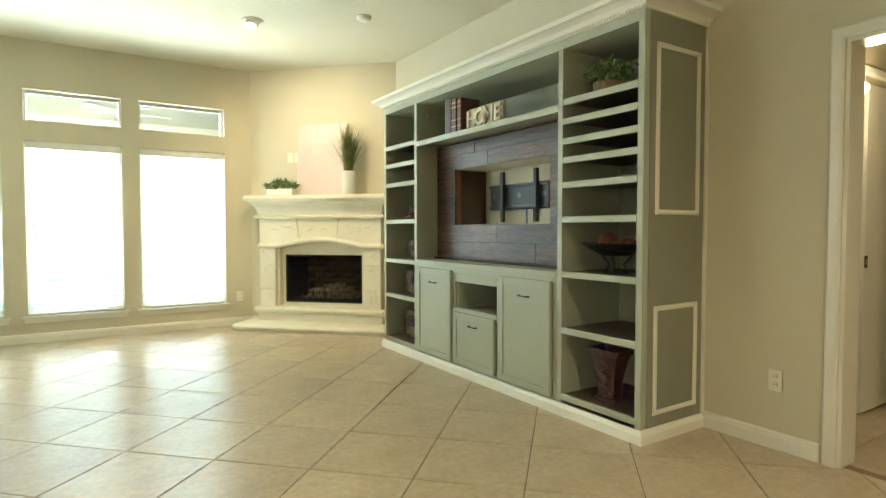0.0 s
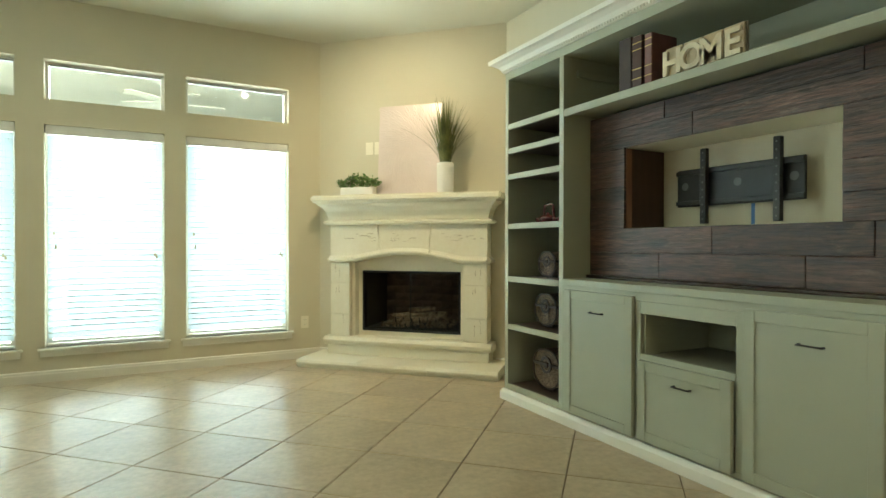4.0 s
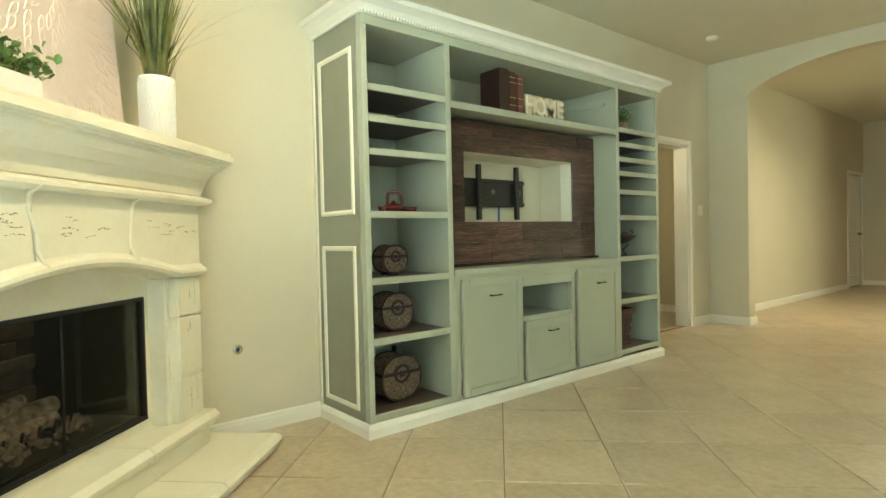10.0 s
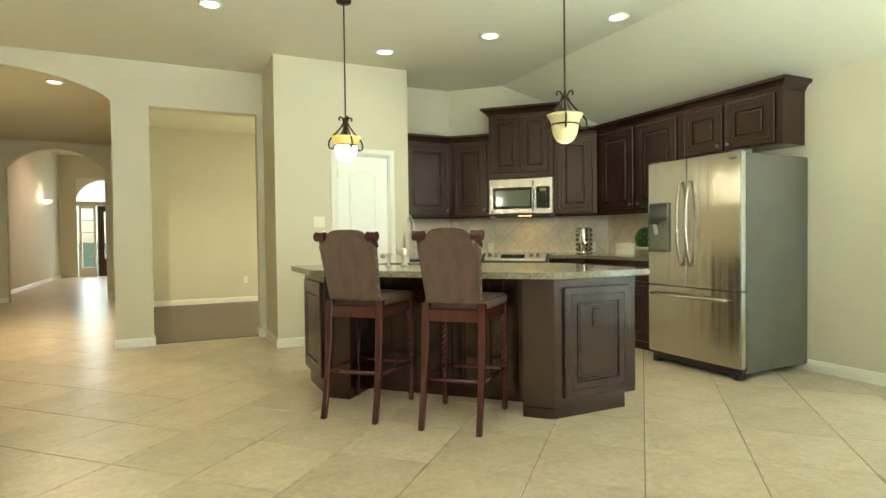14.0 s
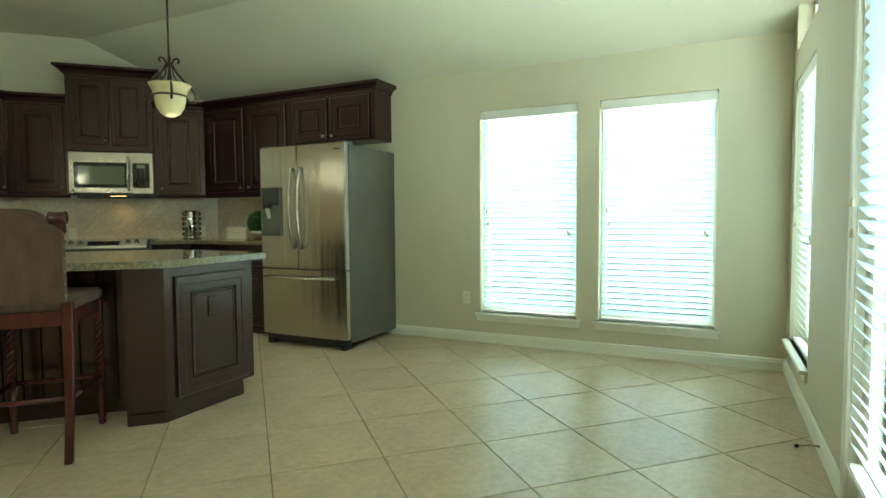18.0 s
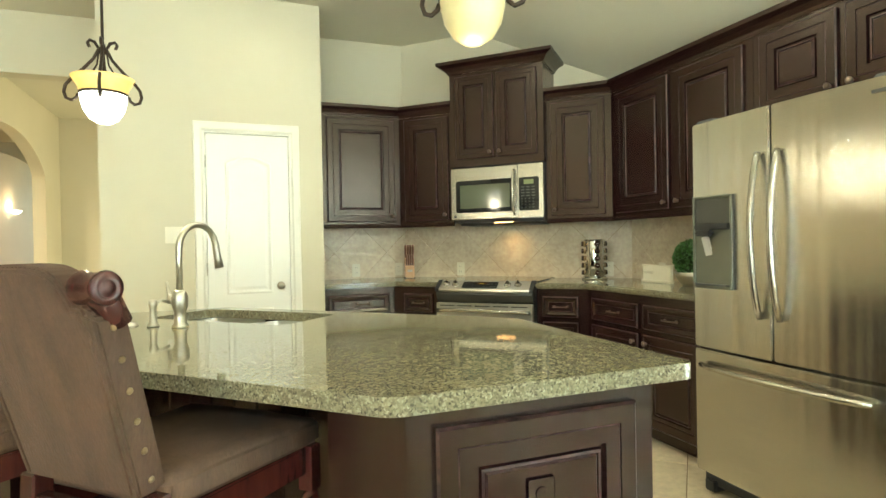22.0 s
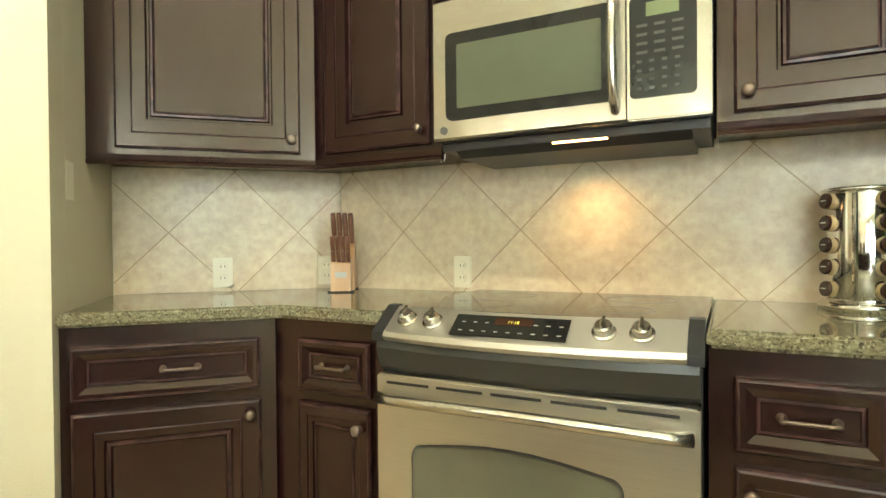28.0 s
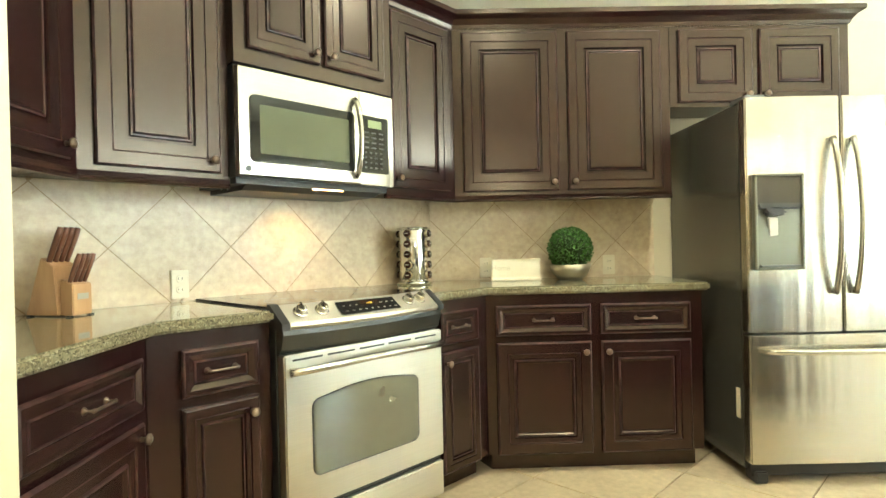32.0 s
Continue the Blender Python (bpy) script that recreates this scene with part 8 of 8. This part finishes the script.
def splash(frame, x0, x1, z0, z1, px, pz, h, label):
    """Diamond-set tiles on a wall face y = 0; (px, pz) is one corner of the pattern, h half a tile's diagonal."""
    b = tagged(part("backsplash", box(x0, x1, -0.004, -0.001, z0, z1), M_SPGROUT, m=frame), label, "backsplash", kind="structure")
    g = 0.0028
    for i in range(-12, 13):
        for j in range(-6, 7):
            if (i + j) % 2:
                continue
            cx, cz = px + (i + 1) * h, pz + j * h
            poly = [(cx - h + g, cz), (cx, cz - h + g), (cx + h - g, cz), (cx, cz + h - g)]
            for ax, lim, less in ((0, x0 + 0.001, False), (0, x1 - 0.001, True), (1, z0 + 0.0002, False), (1, z1 - 0.001, True)):
                poly = clip(poly, ax, lim, less) if poly else poly
            if len(poly) < 3:
                continue
            area = abs(sum(poly[k - 1][0] * poly[k][1] - poly[k][0] * poly[k - 1][1] for k in range(len(poly)))) / 2
            if area < 0.0006:
                continue
            part("tile", upright(prism(poly, -0.0075, -0.0042)), M_SPLASH, b)
    return b


SPZ0, SPZ1 = 0.9132, 1.3845
splash(KS, 0.004, 0.838, SPZ0, SPZ1, 0.19, 1.14, 0.237, "beige stone backsplash tiles laid diagonally")
splash(KD, -1.015, 0.99, SPZ0, SPZ1, -0.24, 1.135, 0.239, "beige stone backsplash tiles laid diagonally")
splash(KW, 0.012, 1.345, SPZ0, SPZ1, 0.16, 1.125, 0.239, "beige stone backsplash tiles laid diagonally")

# outlets on the backsplash
for fr_, x in ((KS, 0.38), (KS, 0.775), (KD, -0.462), (KD, 0.80), (KW, 0.34), (KW, 1.07)):
    switch_plate(fr_ @ pose(x, -0.0098, 0.985), outlet=True)

# ---- things on the worktops ----
CZ = CT1 + 0.0005
M_BEECH = surface("varnished_beech", (0.56, 0.35, 0.185), (0.42, 0.24, 0.115), scale=5, rough=0.3, stretch=(4, 4, 0.6))
M_HANDLE = surface("brown_pakkawood", (0.20, 0.090, 0.055), (0.11, 0.048, 0.030), scale=12, rough=0.3, stretch=(3, 3, 0.4))
kn = thing("knife_block", pose(-3.256, 0.990, CZ, 0, 0, 165), "beech knife block holding steak and kitchen knives", "knife block")
yz = Matrix(((0, 0, 1, 0), (1, 0, 0, 0), (0, 1, 0, 0), (0, 0, 0, 1)))
part("block", moved(prism([(-0.060, 0.004), (0.075, 0.004), (0.010, 0.195), (-0.045, 0.165)], -0.044, 0.044, 0.003), yz), M_BEECH, kn)
lo = part("front_block", moved(prism([(-0.112, 0.004), (-0.0605, 0.004), (-0.0605, 0.124), (-0.112, 0.106)], -0.037, 0.037, 0.003), yz), M_BEECH, kn, "lower block for the small knives")
part("label", box(-0.020, 0.022, -0.1135, -0.1125, 0.055, 0.075), M_MARK, lo, "small silver label")
for x in (-0.04, 0.04):
    for y in (-0.10, 0.06):
        part("foot", box(x - 0.008, x + 0.008, y - 0.008, y + 0.008, 0.0, 0.0045), M_LACQBLK, kn)
for k in range(4):
    x = -0.027 + k * 0.018
    for y0, z0, ln, r in ((-0.085, 0.100, 0.115, 0.008), (0.005, 0.165, 0.140, 0.0095)):
        dx = Vector((0.0, -0.42, 0.91)).normalized()
        p = Vector((x * (1.0 if y0 < -0.05 else 1.2), y0 - (0.0 if y0 < -0.05 else 0.012), z0))
        hnd = part("knife_handle", tube([p, p + dx * ln * 0.35, p + dx * ln * 0.8, p + dx * ln], [r * 0.85, r, r * 1.1, r * 0.9], 8), M_HANDLE, kn, smooth=True)
        part("rivet", tube([p + dx * ln * 0.5 - Vector((0, r * 1.12, 0)), p + dx * ln * 0.5 + Vector((0, r * 1.12, 0))], 0.002, 6), M_KNOB, hnd)

M_CHROME = surface("polished_chrome", (0.78, 0.77, 0.74), rough=0.08, metal=1.0)
M_SPICE = surface("jar_cap", (0.035, 0.016, 0.011), (0.025, 0.011, 0.008), scale=20, rough=0.25)
M_JAR = surface("spice_in_glass", (0.34, 0.26, 0.14), (0.18, 0.13, 0.07), scale=30, rough=0.12)
spr = thing("spice_rack", pose(-4.385, 2.155, CZ, 0, 0, 20), "revolving chrome spice rack filled with small jars", "spice rack")
part("base", lathe([(0.0, 0.0), (0.095, 0.0), (0.097, 0.014), (0.088, 0.022), (0.0, 0.022)], 36), M_CHROME, spr, smooth=True)
part("top_plate", lathe([(0.0, 0.296), (0.086, 0.296), (0.088, 0.302), (0.080, 0.306), (0.0, 0.306)], 36), M_CHROME, spr, smooth=True)
part("column", lathe([(0.074, 0.022), (0.076, 0.026), (0.076, 0.292), (0.074, 0.296)], 40), M_CHROME, spr, "round chrome column", smooth=True)
jar = cap = fill = None
for c in range(4):
    part("flute", moved(box(0.070, 0.079, -0.006, 0.006, 0.024, 0.294, 0.003, 1), pose(0, 0, 0, 0, 0, 94 + 90 * c)), M_CHROME, spr)
    for r in range(5):
        mm = pose(0, 0, 0.050 + r * 0.055, 0, 0, 49 + 90 * c) @ pose(0.060, 0, 0, 0, 84, 0)
        if jar is None:
            jar = part("spice_jar", lathe([(0.0, 0.0), (0.0195, 0.0), (0.0205, 0.004), (0.0205, 0.020), (0.017, 0.025), (0.0, 0.025)], 16), M_JAR, spr, m=mm, smooth=True)
            cap = part("cap", lathe([(0.0, 0.0252), (0.0185, 0.0252), (0.0195, 0.027), (0.0195, 0.033), (0.0175, 0.036), (0.0, 0.0365)], 16), M_SPICE, jar, "dark brown plastic cap")
            fill = part("cap_label", box(-0.0015, 0.0015, -0.010, 0.010, 0.0367, 0.0370), M_MARK, jar)
        else:
            j2 = again(jar, mm)
            again(cap, Matrix(), j2)
            again(fill, Matrix(), j2)

ws = thing("tabletop_sign", KW @ pose(0.49, -0.20, CZ), "cream wooden sign with faint lettering on the worktop", "sign")
M_CREAMW = surface("cream_painted_wood", (0.78, 0.73, 0.58), (0.72, 0.66, 0.50), scale=10, rough=0.6)
part("board", box(-0.135, 0.135, 0.0, 0.022, 0.006, 0.118, 0.003), M_CREAMW, ws)
part("base_strip", box(-0.14, 0.14, -0.012, 0.026, 0.0, 0.018, 0.003), M_CREAMW, ws)
letter("Home", 0.042, 0.0006, surface("pale_grey_ink", (0.60, 0.54, 0.40), rough=0.7), ws, pose(-0.085, -0.0006, 0.060), "faint grey word Home")
part("top_moulding", box(-0.139, 0.139, -0.006, 0.026, 0.112, 0.122, 0.003), M_CREAMW, ws)

tp = thing("topiary_ball", KW @ pose(0.80, -0.18, CZ), "clipped boxwood ball in a round grey metal bowl", "topiary")
part("bowl", lathe([(0.0, 0.0), (0.060, 0.0), (0.085, 0.02), (0.106, 0.052), (0.116, 0.086), (0.110, 0.086), (0.096, 0.055), (0.0, 0.055)], 30), M_NICKEL, tp, smooth=True)
rnd = random.Random(31)


def _tp():
    v = Vector((rnd.gauss(0, 1), rnd.gauss(0, 1), rnd.gauss(0, 1))).normalized() * 0.122 * rnd.uniform(0.90, 1.03)
    return (v.x, v.y, 0.17 + v.z if v.z > -0.1 else 0.09)


part("foliage", leaf_heap(rnd, 1900, _tp, 0.0085, 0.75), surface("bright_boxwood", (0.085, 0.21, 0.035), (0.028, 0.085, 0.014), scale=70, rough=0.5), tp)
bmm = bmesh.new()
bmesh.ops.create_icosphere(bmm, subdivisions=3, radius=0.113, matrix=Matrix.Translation((0, 0, 0.17)))
part("core", bmm, surface("dark_moss_core", (0.02, 0.045, 0.01), rough=0.9), tp)

# ---- floor tiles, laid at 45 degrees ----
PITCH, S0, D0 = 0.5115, 2.655, -1.70
HALF = PITCH / 2 - 0.0028


def tile_bm():
    bm = bmesh.new()
    rings = []
    for h, z in ((HALF, -0.014), (HALF, -0.0022), (HALF - 0.0025, 0.0)):
        rings.append([bm.verts.new((a * h, b * h, z)) for a, b in ((-1, -1), (1, -1), (1, 1), (-1, 1))])
    for a, b in zip(rings, rings[1:]):
        for i in range(4):
            bm.faces.new((a[i], a[(i + 1) % 4], b[(i + 1) % 4], b[i]))
    bm.faces.new(rings[2])
    return bm


def cut(bm, point, away):
    geom = bm.verts[:] + bm.edges[:] + bm.faces[:]
    bmesh.ops.bisect_plane(bm, geom=geom, plane_co=point, plane_no=away, clear_outer=True)


# half planes: a point on the edge and the way out
EDGES = {"east": ((EAST + 0.03, 0, 0), (1, 0, 0)), "west": ((WEST - 0.03, 0, 0), (-1, 0, 0)), "north": ((0, NORTH + 0.03, 0), (0, 1, 0)),
         "south": ((0, 0.61, 0), (0, -1, 0)), "range": ((-3.30, KSOUTH - 0.03, 0), (-1.41, -1.41, 0)), "hall": ((0.47, 0, 0), (-1, 0, 0)),
         "end": ((0, -13.45, 0), (0, -1, 0))}
floor = bpy.data.objects["floor"]
whole = None
rest = bmesh.new()
for i in range(-26, 22):
    for j in range(-26, 26):
        s, d = S0 + PITCH * (i + 0.5), D0 - PITCH * (j + 0.5)
        x, y = (s + d) / math.sqrt(2), (s - d) / math.sqrt(2)
        in_hall = x >= 0.42 or x > 0.12 and y < 0.2
        if not in_hall and y < 0.3 or not (-5.1 < x < 3.6 and -13.8 < y < 8.3):
            continue
        names = ["east", "west", "north", "end"] + (["range"] if x < 0 else []) + (["south"] if not in_hall else ["hall"] if y < 0.6 else [])
        turn = pose(x, y, 0, 0, 0, 45)
        reach = HALF * math.sqrt(2)
        crossed, out = [], False
        for n in names:
            p, w = Vector(EDGES[n][0]), Vector(EDGES[n][1])
            far = (Vector((x, y, 0)) - p).dot(w.normalized())
            size = HALF if abs(w.x) > 0.1 and abs(w.y) > 0.1 else reach
            out = out or far > size - 0.01
            if far > -size:
                crossed.append((p, w))
        if out:
            continue
        if y < -1.6 or crossed:
            bm = moved(tile_bm(), turn)
            for p, w in crossed:
                cut(bm, p, w)
            if y < -1.6:
                join(rest, bm)
            else:
                moved(bm, turn.inverted())
                part("tile", bm, M_TILE, floor, m=turn)
        elif whole is None:
            whole = part("tile", tile_bm(), M_TILE, floor, m=turn)
        else:
            again(whole, turn)
for k in range(5):
    for n in range(6):
        bm = moved(tile_bm(), pose(3.53 + 0.5115 * k, 0.35 + 0.5115 * n, 0))
        join(rest, bm)
tagged(part("floor_tiles", rest, M_TILE, floor), "beige floor tiles of hall and passage", kind="stuff")

# ---- dark planks of the dining room ----
random.seed(31)
dining_floor = tagged(part("floor_dining", box(-2.86, 0.47, -3.22, 0.61, -0.006, -0.002), M_DARKFLOOR), "dark stained wooden plank floor", "floor", kind="structure")
_base = {}
y = -3.2
while y < 0.6:
    x = -2.86 - random.random() * 1.0
    w = min(0.125, 0.608 - y)
    while x < 0.45:
        n = random.choice((0.9, 1.2, 1.5))
        a, b = max(x, -2.86), min(x + n, 0.468)
        if b - a > 0.03:
            part("plank", box(a - (a + b) / 2, b - (a + b) / 2, 0.001, w - 0.001, 0.0, 0.009, 0.0015, 1), M_DARKFLOOR, dining_floor, m=pose((a + b) / 2, y, -0.004))
        x += n
    y += 0.125
